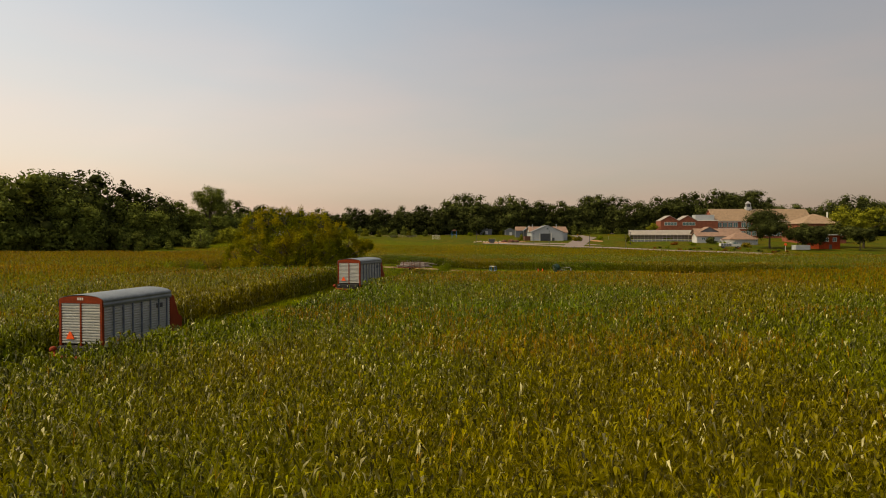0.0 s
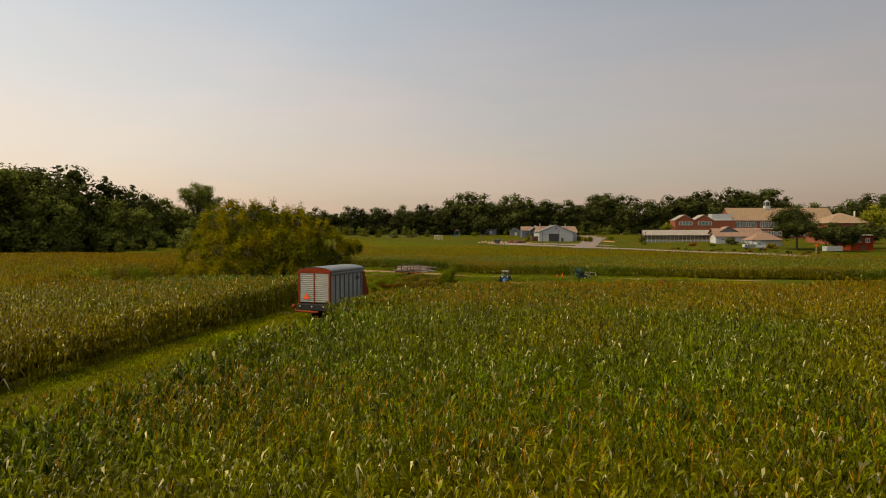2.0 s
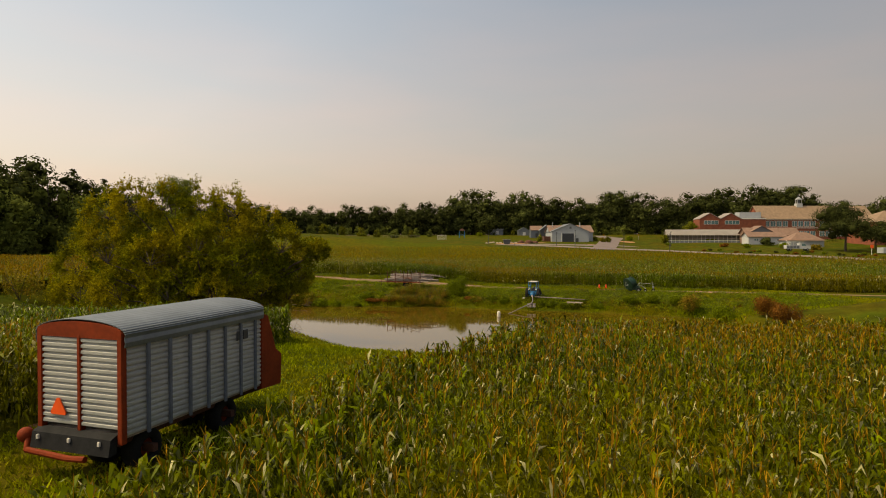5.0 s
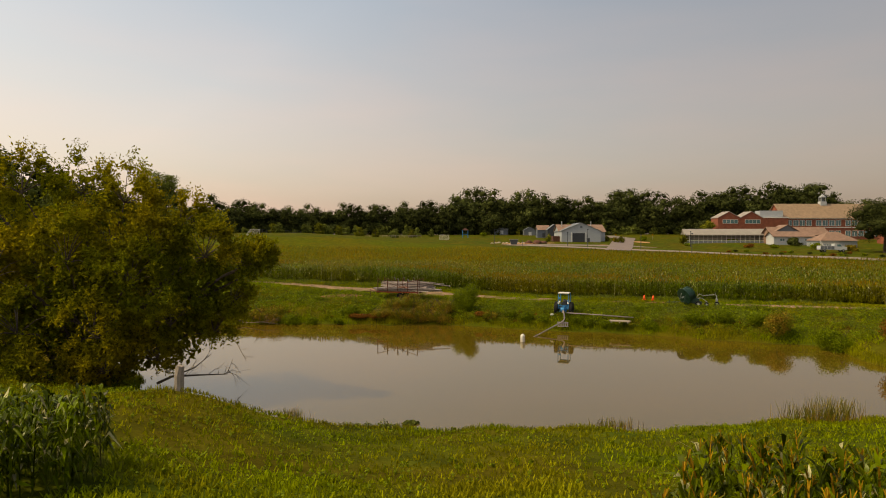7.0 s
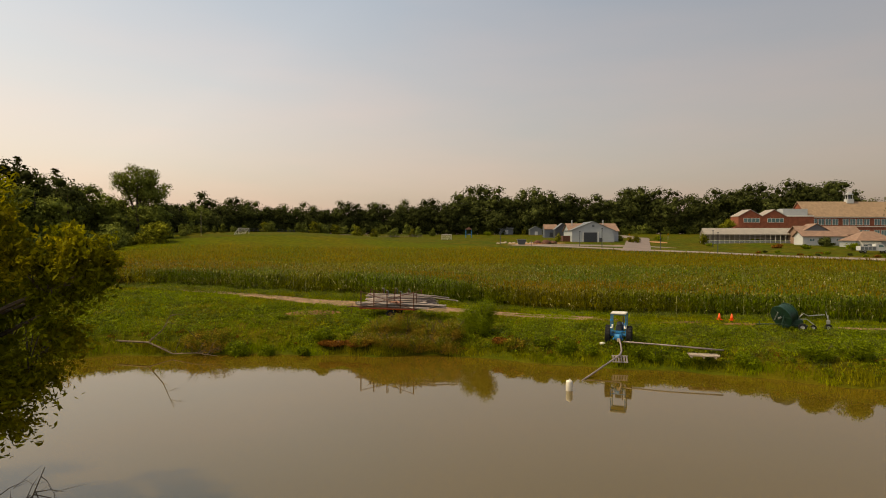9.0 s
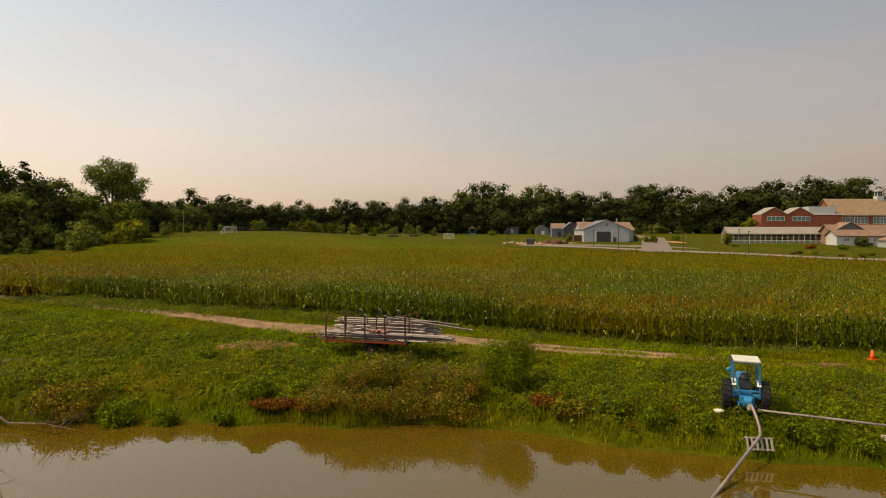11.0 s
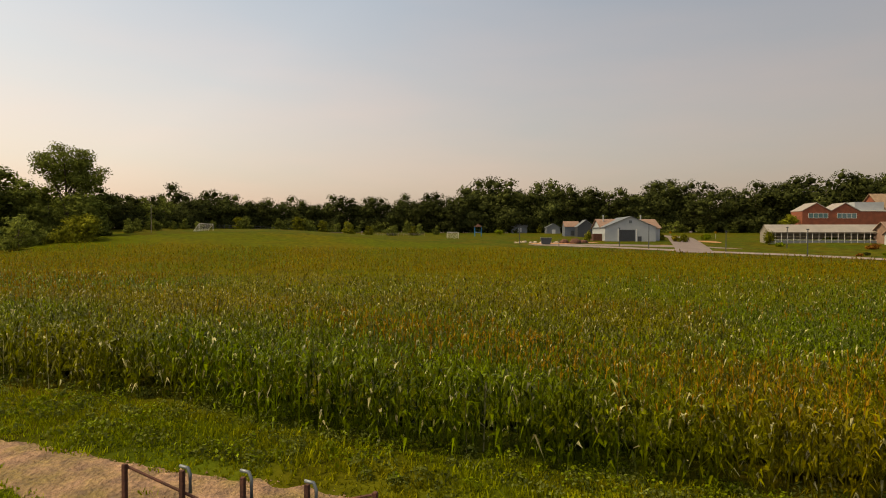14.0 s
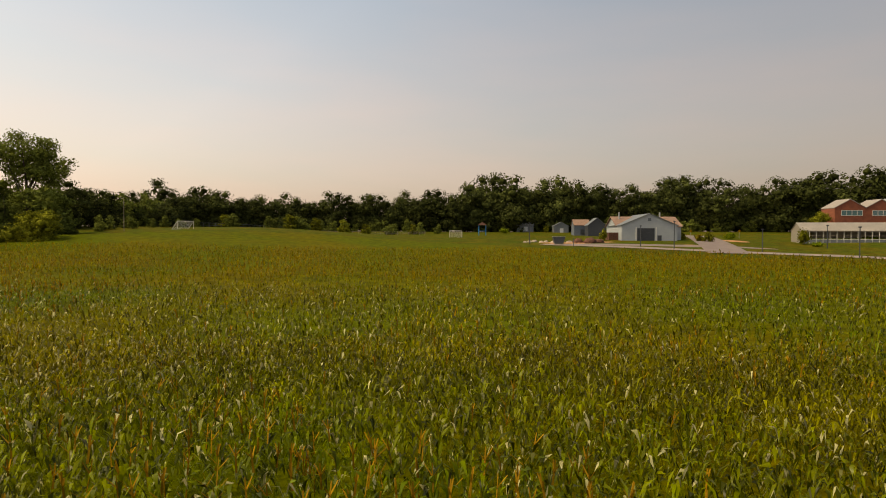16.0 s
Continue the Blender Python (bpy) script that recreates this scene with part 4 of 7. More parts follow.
# white low building before the school
t = thing("white_building", pose(0, 0, 0), "low white building with brown roof before the school", "building")
gable_wall(t, "wall", 128.5, 144.4, 303.0, 309.0, 6.7, 10.2, 12.0, M_WHITE, 'x')
wall_box(t, "foundation", 128.6, 303.1, 144.3, 308.9, 3.0, 6.7, M_GREYW, "grey block foundation")
gable_roof(t, 128.4, 303.0, 144.5, 309.0, 10.2, 12.0, 'x', M_SHINGLE, 0.5, 0.2)
for xx in (130.8, 140.6):
    window(t, xx, xx + 2.0, 8.2, 9.3, 303.0, 2)
t = thing("low_building", pose(0, 0, 0), "long low building with brown roof and grey dormer gable", "building")
gable_wall(t, "wall", 132.0, 155.0, 311.0, 319.0, 4.0, 11.0, 14.0, M_SHINGLE, 'x')
gable_roof(t, 131.8, 311.0, 155.2, 319.0, 11.0, 14.0, 'x', M_SHINGLE, 0.5, 0.2)
gable_wall(t, "dormer", 133.0, 144.0, 311.6, 317.0, 11.2, 11.9, 14.9, M_GREYW)
gable_roof(t, 133.0, 311.4, 144.0, 317.5, 11.9, 14.9, 'y', M_SHINGLE, 0.3, 0.15)
t = thing("white_house", pose(0, 0, 0), "small pale grey house with brown hipped roof beside trees", "house")
wall_box(t, "wall", 138.0, 288.0, 151.5, 297.0, 3.0, 8.6, M_BARN)
bm = bmesh.new()
vs = [bm.verts.new(p) for p in ((137.5, 287.5, 8.5), (152.0, 287.5, 8.5), (152.0, 297.5, 8.5), (137.5, 297.5, 8.5), (143.2, 292.5, 11.9), (147.0, 292.5, 11.9))]
for f in ((0, 1, 5, 4), (1, 2, 5), (2, 3, 4, 5), (3, 0, 4), (3, 2, 1, 0)):
    bm.faces.new([vs[i] for i in f])
part("roof", bm, M_SHINGLE, t, "brown hipped roof")
window(t, 140, 142, 5.6, 7.2, 288.0, 2)
door(t, 144.6, 146.8, 4.0, 6.6, 288.0, M_WHITE)
door(t, 147.4, 149.6, 4.0, 6.6, 288.0, M_WHITE)
# hip-roofed brick hall
t = thing("brick_hall", pose(0, 0, 0), "brick hall with a tan hipped roof", "building")
wall_box(t, "wall", 180.0, 300.0, 202.0, 318.0, 4.0, 16.6, M_BRICK)
bm = bmesh.new()
vs = [bm.verts.new(p) for p in ((179.2, 299.2, 16.4), (202.8, 299.2, 16.4), (202.8, 318.8, 16.4), (179.2, 318.8, 16.4), (190.5, 309, 21.6), (191.5, 309, 21.6))]
for f in ((0, 1, 5, 4), (1, 2, 5), (2, 3, 4, 5), (3, 0, 4), (3, 2, 1, 0)):
    bm.faces.new([vs[i] for i in f])
part("roof", bm, M_SHINGLE2, t)
bm = bmesh.new()
rod(bm, (197.5, 308, 17), (197.5, 308, 22.5), 0.35)
part("chimney", bm, M_STONE, t)
# red house at the field's end
t = thing("red_house", pose(0, 0, 0), "small orange-red brick house with white windows", "house")
wall_box(t, "wall", 161.5, 257.0, 170.5, 266.0, 3.0, 10.4, M_RED)
wall_box(t, "roof", 161.0, 256.5, 171.0, 266.5, 10.4, 10.8, M_STONE, "flat pale roof")
window(t, 163.5, 165.5, 7.6, 9.4, 257.0, 2)
window(t, 167.3, 169.0, 7.6, 9.4, 257.0, 2)
door(t, 165.8, 167.0, 4.0, 6.4, 257.0, M_DARK)
t = thing("storage_trailer", pose(0, 0, 0), "long low white storage container under trees", "container")
wall_box(t, "body", 145.0, 246.0, 151.0, 249.0, 4.4, 6.3, M_BARN)

# ---------------------------------------------------------------- forage wagons
def wagon(m4, label, marked):
    """Rear right bottom corner of the box is the origin; x to the left is minus; y goes forward."""
    t = thing("forage_wagon", m4, label, "farm wagon", "forage wagons")
    W, L, H = 2.36, 4.95, 2.3
    # box walls
    bm = bmesh.new()
    box(bm, -W + 0.05, 0.06, 0.0, -0.05, L, 0.1)
    part("floor", bm, M_WOOD, t)
    for x0, nm in ((-0.06, "side_wall"), (-W, "side_wall")):
        bm = bmesh.new()
        o = [(x0, H - 0.1), (x0, 0.05)] if x0 > -1 else [(x0 + 0.06, H - 0.1), (x0 + 0.06, 0.05)]
        z = 0.05
        while z < H - 0.2:
            if x0 > -1:
                o += [(x0 + 0.02, z), (x0 + 0.06, z + 0.025), (x0 + 0.06, z + 0.08), (x0 + 0.02, z + 0.105)]
            else:
                o += [(x0 + 0.04, z), (x0, z + 0.025), (x0, z + 0.08), (x0 + 0.04, z + 0.105)]
            z += 0.125
        prism(bm, o, 0.1, L - 0.02)
        w = part(nm, bm, M_PANEL, t, "pale ribbed side wall")
        for i in range(7):
            bm = bmesh.new()
            yy = 0.62 + i * 0.66
            xx = x0 + 0.06 if x0 > -1 else x0 - 0.06
            box(bm, xx, yy, -0.02, xx + 0.06, yy + 0.09, H - 0.12, bevel=0.012)
            part("stake", bm, M_STAKE, w)
    # rear: two ribbed doors in a red frame
    for x0, x1 in ((-W + 0.13, -W / 2 - 0.05), (-W / 2 + 0.05, -0.13)):
        bm = bmesh.new()
        o = [(0.06, H - 0.12), (0.06, 0.2)]
        z = 0.2
        while z < H - 0.25:
            o += [(0.02, z), (-0.03, z + 0.025), (-0.03, z + 0.085), (0.02, z + 0.11)]
            z += 0.13
        prism(bm, o, x0, x1, Matrix(((0, 1, 0, 0), (1, 0, 0, 0), (0, 0, 1, 0), (0, 0, 0, 1))))
        bmesh.ops.recalc_face_normals(bm, faces=bm.faces[:])
        part("rear_door", bm, M_PANEL, t, "pale ribbed rear door")
    for x0, x1, z0, z1 in ((-W - 0.01, -W + 0.13, -0.1, H), (-0.13, 0.01, -0.1, H), (-W / 2 - 0.05, -W / 2 + 0.05, 0.1, H - 0.1)):
        bm = bmesh.new()
        box(bm, x0, -0.05, z0, x1, 0.09, z1, bevel=0.015)
        part("frame_post", bm, M_RED, t, "red-brown frame post")
    bm = bmesh.new()
    arc = [(-W / 2 + W / 2 * math.sin(a), H - 0.02 + 0.2 * math.cos(a)) for a in np.linspace(-math.pi / 2, math.pi / 2, 13)]
    prism(bm, [(-W, H - 0.17)] + arc + [(0.0, H - 0.17)], -0.045, 0.08)
    part("header", bm, M_RED, t, "red-brown arched header")
    # corrugated roof
    bm = bmesh.new()
    n = 48
    up, lo = [], []
    for i in range(n + 1):
        a = -1.78 + 3.56 * i / n
        rr = 1.0 + (0.02 if i % 2 else 0.0)
        x, z = -W / 2 + (W / 2 + 0.06) * math.sin(a) * rr * (1 if abs(a) < 1.57 else 1), H - 0.05 + 0.28 * math.cos(a) * rr
        if abs(a) > 1.57:
            x, z = -W / 2 + math.copysign(W / 2 + 0.06 + (0.022 if i % 2 else 0), a), H - 0.05 - (abs(a) - 1.57) * 1.3
        up.append((x, z))
    for x, z in up:
        lo.append((x + (0.012 if x < -W / 2 else -0.012), z - 0.012))
    prism(bm, up + lo[::-1], -0.02, L + 0.03)
    part("roof", bm, M_GALV, t, "grey corrugated metal roof")
    # red front end with the unloading head
    bm = bmesh.new()
    box(bm, -W - 0.02, L - 0.02, -0.1, 0.02, L + 0.1, H + 0.05, bevel=0.02)
    prism(bm, [(L + 0.1, -0.1), (L + 1.0, -0.15), (L + 1.05, 0.75), (L + 0.75, 0.95), (L + 0.35, 2.0), (L + 0.1, 2.1)], -W, 0.0, Matrix(((0, 1, 0, 0), (1, 0, 0, 0), (0, 0, 1, 0), (0, 0, 0, 1))))
    bmesh.ops.recalc_face_normals(bm, faces=bm.faces[:])
    part("front_unloader", bm, M_RED, t, "red-brown front unloading head")
    # rear bumper and lamps
    bm = bmesh.new()
    prism(bm, [(-0.26, -0.3), (-0.05, -0.3), (0.0, 0.12), (-0.2, 0.04)], -W + 0.02, -0.15, Matrix(((0, 1, 0, 0), (1, 0, 0, 0), (0, 0, 1, 0), (0, 0, 0, 1))))
    bmesh.ops.recalc_face_normals(bm, faces=bm.faces[:])
    part("rear_apron", bm, M_BLACK, t, "dark rear apron")
    for xx in (-W + 0.2, -W / 2 - 0.1, -0.45):
        bm = bmesh.new()
        box(bm, xx, -0.27, -0.1, xx + 0.07, -0.22, 0.0, bevel=0.01)
        part("reflector", bm, M_PLASTIC, t, "white reflector")
    bm = bmesh.new()
    pipe(bm, [(-W - 0.22, -0.1, -0.1), (-W - 0.05, -0.28, -0.36), (-W * 0.5, -0.3, -0.42), (-W * 0.32, -0.28, -0.4)], 0.07, 8)
    part("rear_bumper", bm, M_RED, t, "red bent rear bumper")
    bm = bmesh.new()
    bmesh.ops.create_uvsphere(bm, u_segments=14, v_segments=8, radius=0.17, matrix=Matrix.Translation((-W - 0.28, -0.12, -0.1)))
    part("side_lamp", bm, M_RED, t, "red side lamp", True)
    # slow-moving sign, cut corners
    bm = bmesh.new()
    tri_ = [(-0.22, 0), (0.22, 0), (0.24, 0.05), (0.04, 0.4), (-0.04, 0.4), (-0.24, 0.05)]
    prism(bm, [(-W + 0.62 + x * 0.9, 0.42 + z * 0.9) for x, z in tri_], -0.075, -0.05)
    part("warning_triangle", bm, M_ORANGE, t, "orange-red slow vehicle triangle")
    # marks on the header and side
    bm = bmesh.new()
    for i in range(3 if marked else 0):
        box(bm, -W / 2 - 0.16 + i * 0.12, -0.056, H - 0.02, -W / 2 - 0.08 + i * 0.12, -0.045, H + 0.1)
    if marked:
        part("sign_bars", bm, M_PLASTIC, t, "pale bars on the header")
    else:
        bm.free()
    bm = bmesh.new()
    for i in range(2):
        box(bm, 0.01, L - 1.15 + i * 0.28, 1.5, 0.03, L - 0.95 + i * 0.28, 1.75)
    part("sign_bars", bm, M_DARK, t, "dark bars on the side")
    # chassis and wheels
    bm = bmesh.new()
    for xx in (-W * 0.75, -W * 0.25):
        box(bm, xx - 0.07, 0.0, -0.3, xx + 0.07, L + 0.6, 0.0)
    for yy in (1.1, 3.9):
        box(bm, -W + 0.2, yy - 0.07, -0.62, -0.2, yy + 0.07, -0.45)
        box(bm, -W / 2 - 0.1, yy - 0.1, -0.45, -W / 2 + 0.1, yy + 0.1, -0.28)
    pipe(bm, [(-W / 2, L + 0.5, -0.5), (-W / 2, L + 1.9, -0.55)], 0.06)
    part("chassis", bm, M_RUST, t)
    for yy in (1.1, 3.9):
        for xx in (-W + 0.75, -0.6):
            bm = bmesh.new()
            wheel(bm, 0.46, 0.4, 0.5)
            w = part("wheel", bm, M_BLACK, t, "black rubber tyre", True)
            w.matrix_local = pose(xx, yy, -0.56)
            bm = bmesh.new()
            disc(bm, 0.24, 0.16)
            part("rim", bm, M_RED, w)
    return t


def on_ground(x, y, dz, turn):
    return pose(x, y, hz(x, y) + dz, 0, 0, turn)


wagon(on_ground(-16.0, 28.1, 1.0, -11), "grey ribbed forage wagon with red-brown frame, half sunk in corn", True)
wagon(on_ground(-7.86, 56.9, 1.0, -17), "grey ribbed forage wagon with red-brown frame in a mown lane", False)

# ---------------------------------------------------------------- grass, weeds and bushes round the pond
def blades(x, y, z, h, rng, per=3, width=0.012, lean=0.35):
    """Tufts of bent grass blades, a quad each."""
    n = len(x) * per
    i = np.repeat(np.arange(len(x)), per)
    a, b = rng.uniform(0, math.tau, n), rng.uniform(0, math.tau, n)
    hh = h[i] * rng.uniform(0.5, 1.15, n)
    w = width * rng.uniform(0.7, 1.5, n)
    ox, oy = rng.normal(0, 0.05, n), rng.normal(0, 0.05, n)
    lx, ly = np.cos(b) * hh * lean * rng.uniform(0.2, 1.4, n), np.sin(b) * hh * lean * rng.uniform(0.2, 1.4, n)
    cx, cy = np.cos(a) * w, np.sin(a) * w
    bx, by, bz = x[i] + ox, y[i] + oy, z[i]
    V = np.stack([np.stack([bx - cx, by - cy, bz - 0.03], 1), np.stack([bx + cx, by + cy, bz - 0.03], 1),
                  np.stack([bx + lx + cx * 0.4, by + ly + cy * 0.4, bz + hh], 1), np.stack([bx + lx - cx * 0.4, by + ly - cy * 0.4, bz + hh], 1)], 1)
    return V.reshape(-1, 3), np.arange(n * 4).reshape(-1, 4)


def spread(x0, x1, y0, y1, dens, rng, keep, corn=False):
    n = int((x1 - x0) * (y1 - y0) * dens)
    x, y = rng.uniform(x0, x1, n), rng.uniform(y0, y1, n)
    k = keep(x, y) & (corn | ~in_corn(x, y)) & (pond_out(x, y) > 0.05)
    return x[k], y[k]


def patches(x, y, s):
    return 0.5 + 0.5 * np.sin(x * s + 1.7 * np.sin(y * s * 0.8)) * np.sin(y * s * 1.3 + 1.1 * np.sin(x * s * 0.7) + 2)


def off_track(x, y):
    d = y - dirt_y(x)
    verge = np.abs(d) > 0.75 + 0.35 * patches(x, y, 1.4)
    middle = (np.abs(d + 0.1) < 0.42 * ss(0, 9, x)) & (patches(x, y, 1.0) > 0.25)
    return verge | middle | ((patches(x, y, 1.7) > 0.93) & (np.abs(d) < 0.4))



r2 = np.random.default_rng(11)
x, y = spread(-34, 40, 22, 100, 13, r2, lambda x, y: (y < 100) & ((x > -22) | (y > 70)) & ((np.abs(x + 1.5) < 0.8 * (y - 40) + 9) | (y < 60)) & (y + 0.9 * x > 2))
V, F = blades(x, y, height(x, y), 0.08 + 0.11 * patches(x, y, 0.9), r2, 3, 0.024, 0.7)
tagged(arrays("grass", V, F, M_GRASS), "short green grass on the bank above the pond", "grass", kind="stuff")
x, y = spread(-17, 2, 40, 78, 34, r2, lambda x, y: (x > lerp_pts(TRACK_L, y) - 0.5) & (x < lerp_pts(TRACK_R, y) + 0.5) & (patches(x, y, 0.8) + r2.uniform(0, 0.6, len(x)) > 0.35))
V, F = blades(x, y, height(x, y), 0.06 + 0.12 * patches(x, y, 1.1), r2, 3, 0.024, 0.9)
tagged(arrays("grass", V, F, M_GRASS), "mown green grass in the lane through the corn", "grass", kind="stuff")
x, y = spread(-45, 48, 108, 150, 13, r2, lambda x, y: (y > 108) & off_track(x, y))
V, F = blades(x, y, height(x, y), 0.09 + 0.14 * patches(x, y, 0.8), r2, 3, 0.026, 0.7)
tagged(arrays("grass", V, F, M_GRASS), "rough green grass between the pond and the corn", "grass", kind="stuff")
# tall grass along the corn's foot beyond the track
x, y = spread(-45, 45, 122, 152, 26, r2, lambda x, y: (y > 135.6 - 0.265 * x) & (y < 138.2 - 0.27 * x))
V, F = blades(x, y, height(x, y), 0.12 + 0.2 * patches(x, y, 1.3), r2, 3, 0.017, 0.6)
tagged(arrays("tall_grass", V, F, M_GRASS), "tall unmown grass along the foot of the corn", "grass", kind="stuff")
# wet margin
x, y = spread(-30, 40, 84, 130, 60, r2, lambda x, y: pond_out(x, y) < 1.1)
V, F = blades(x, y, height(x, y), (0.2 + 0.35 * patches(x, y, 1.6)) * np.where(y > 101, 1.0, 0.38), r2, 3, 0.014, 0.3)
tagged(arrays("margin_grass", V, F, M_GRASS), "wet grass and sedge along the water's edge", "grass", kind="stuff")


def rosettes(x, y, z, h, size, rng, per=6):
    """Broad-leaved weeds: kinked leaves round a stem."""
    n = len(x) * per
    i = np.repeat(np.arange(len(x)), per)
    a = rng.uniform(0, math.tau, n)
    zz = z[i] + h[i] * rng.uniform(0.15, 1.0, n)
    s = size * rng.uniform(0.6, 1.4, n)
    r = s * rng.uniform(0.2, 1.3, n)
    dx, dy = np.cos(a), np.sin(a)
    t = rng.uniform(-0.5, 0.7, n)
    c = np.stack([x[i] + dx * r, y[i] + dy * r, zz], 1)
    u = np.stack([dx, dy, t], 1) * s[:, None]
    v = np.stack([-dy, dx, rng.uniform(-0.4, 0.4, n)], 1) * (s * 0.55)[:, None]
    V = np.stack([c - u, c - v + [0, 0, 0.02], c + u, c + v], 1).reshape(-1, 3)
    return V, np.arange(n * 4).reshape(-1, 4)


x, y = spread(-42, 44, 110, 138, 6, r2, lambda x, y: (y < 132.0 - 0.25 * x) & (patches(x, y, 0.55) + 0.25 * patches(x, y, 2.1) + r2.uniform(-0.2, 0.2, len(x)) > 0.4) & (pond_out(x, y) > 0.5))
V, F = rosettes(x, y, height(x, y), 0.08 + 0.5 * (patches(x, y, 0.7) * patches(x, y, 1.9)) , 0.095, r2, 6)
tagged(arrays("weeds", V, F, M_WEED), "broad-leaved green weeds on the pond bank", "weeds", kind="stuff")
x, y = spread(-26, 36, 62, 96, 3.0, r2, lambda x, y: (y < 97) & (patches(x, y, 0.35) > 0.5))
V, F = rosettes(x, y, height(x, y), 0.1 + 0.15 * patches(x, y, 0.7), 0.05, r2, 6)
tagged(arrays("weeds", V, F, M_WEED), "low clover and weeds in the mown grass", "weeds", kind="stuff")


def mounds(x0, x1, y0, y1, dens, keep, m, label, rng, lo, hi, leaf, corn=False):
    """Low domes of small leaves, one to a weed plant."""
    x, y = spread(x0, x1, y0, y1, dens, rng, keep, corn)
    V, F = [], []
    h = rng.uniform(lo, hi, len(x)) * (0.6 + 0.8 * patches(x, y, 0.6))
    r = h * rng.uniform(0.8, 1.5, len(x))
    per = 42
    i = np.repeat(np.arange(len(x)), per)
    d = rng.normal(0, 1, (len(i), 3))
    d[:, 2] = np.abs(d[:, 2])
    d /= np.linalg.norm(d, axis=1)[:, None]
    q = rng.uniform(0.65, 1.1, len(i))
    c = np.stack([x[i] + d[:, 0] * r[i] * q, y[i] + d[:, 1] * r[i] * q, height(x, y)[i] + 0.03 + d[:, 2] * h[i] * q], 1)
    cards(V, F, c, d, leaf, rng, 0.65)
    return tagged(arrays("weeds", V[0], F[0], m), label, "weeds", kind="stuff")


below_track = lambda x, y: (y < 132.2 - 0.25 * x) & (pond_out(x, y) > 0.9)
mounds(-42, 44, 110, 142, 1.9, lambda x, y: below_track(x, y) & (patches(x, y, 0.5) > 0.3), M_WEED, "leafy green weed plants on the pond bank", r2, 0.2, 0.5, 0.05)
mounds(-42, 44, 110, 142, 0.5, below_track, M_TREE2, "darker leafy weed plants on the pond bank", r2, 0.25, 0.6, 0.05)
mounds(-34, 40, 110, 132, 0.9, lambda x, y: (pond_out(x, y) > 0.8) & (pond_out(x, y) < 3.4), M_WEED, "lush weeds along the brow of the bank", r2, 0.25, 0.55, 0.05)
mounds(-34, 40, 110, 132, 0.3, lambda x, y: (pond_out(x, y) > 0.6) & (pond_out(x, y) < 2.6), M_SEDGE, "rust-brown dying weeds along the brow of the bank", r2, 0.12, 0.32, 0.05)
mounds(-30, 36, 80, 100, 0.35, lambda x, y: patches(x, y, 0.45) > 0.55, M_WEED, "low clover tufts in the mown grass", r2, 0.06, 0.16, 0.045)
mounds(2, 27, 116, 129, 1.7, below_track, M_WEED, "thick leafy weeds round the tractor", r2, 0.3, 0.55, 0.054)
mounds(2, 27, 116, 129, 0.8, below_track, M_TREE2, "dark leafy weeds round the tractor", r2, 0.3, 0.55, 0.054)
mounds(-10.5, -2.5, 129.0, 130.9, 2.6, lambda x, y: y < 131.1 - 0.2 * (x + 9), M_WEED, "tall weeds before the trailer", r2, 0.3, 0.55, 0.06)
verge = lambda x, y: (y > 135.3 - 0.25 * x) & (y < 138.9 - 0.27 * x + 0.12 * np.maximum(-x - 10, 0))
mounds(-40, 40, 124, 150, 1.6, verge, M_WEED, "leafy weeds on the verge before the corn", r2, 0.18, 0.42, 0.05, True)
mounds(-40, 40, 124, 150, 2.2, verge, M_TREE2, "darker leafy weeds on the verge before the corn", r2, 0.2, 0.45, 0.05, True)
x, y = spread(-30, 30, 126, 142, 24, r2, lambda x, y: (np.abs(y - (134.6 - 0.26 * x)) < 3.6) & off_track(x, y))
V, F = blades(x, y, height(x, y), 0.07 + 0.12 * patches(x, y, 1.1), r2, 3, 0.02, 0.8)
tagged(arrays("grass", V, F, M_GRASS), "trodden grass on both sides of the track", "grass", kind="stuff")


x, y = spread(-2, 17, 128, 137, 90, r2, lambda x, y: np.abs(y - dirt_y(x)) < 1.3)
k = off_track(x, y)
V, F = blades(x[k], y[k], height(x[k], y[k]) + 0.04, 0.07 + 0.09 * patches(x[k], y[k], 1.1), r2, 3, 0.02, 0.8)
tagged(arrays("grass", V, F, M_GRASS), "grass growing over the middle and edges of the track", "grass", kind="stuff")
# loose stones on the track
x = r2.uniform(-30, 14, 5200)
y = dirt_y(x) + np.clip(r2.normal(0, 0.5, len(x)), -1.0, 1.0)
r = 0.014 + 0.05 * r2.uniform(0, 1, len(x)) ** 4
tet = np.array([[1, 0, 0], [-0.5, 0.85, 0.1], [-0.5, -0.85, 0], [0, 0.1, 0.8]])
V = np.stack([x, y, height(x, y) + 0.05], 1)[:, None, :] + tet[None] * r[:, None, None] * r2.uniform(0.6, 1.4, (len(x), 4, 1))
F = (np.arange(len(x))[:, None, None] * 4 + np.array([[0, 1, 3], [1, 2, 3], [2, 0, 3]])[None]).reshape(-1, 3)
tagged(arrays("gravel", V.reshape(-1, 3), F, M_DIRT), "small loose stones on the dirt track", "gravel", kind="stuff")
# dark weeds on the lip of the near shore
mounds(-15, -1, 89, 97, 2.2, lambda x, y: (pond_out(x, y) < 0.9), M_TREE2, "dark leafy weeds along the near shore", r2, 0.12, 0.26, 0.05)


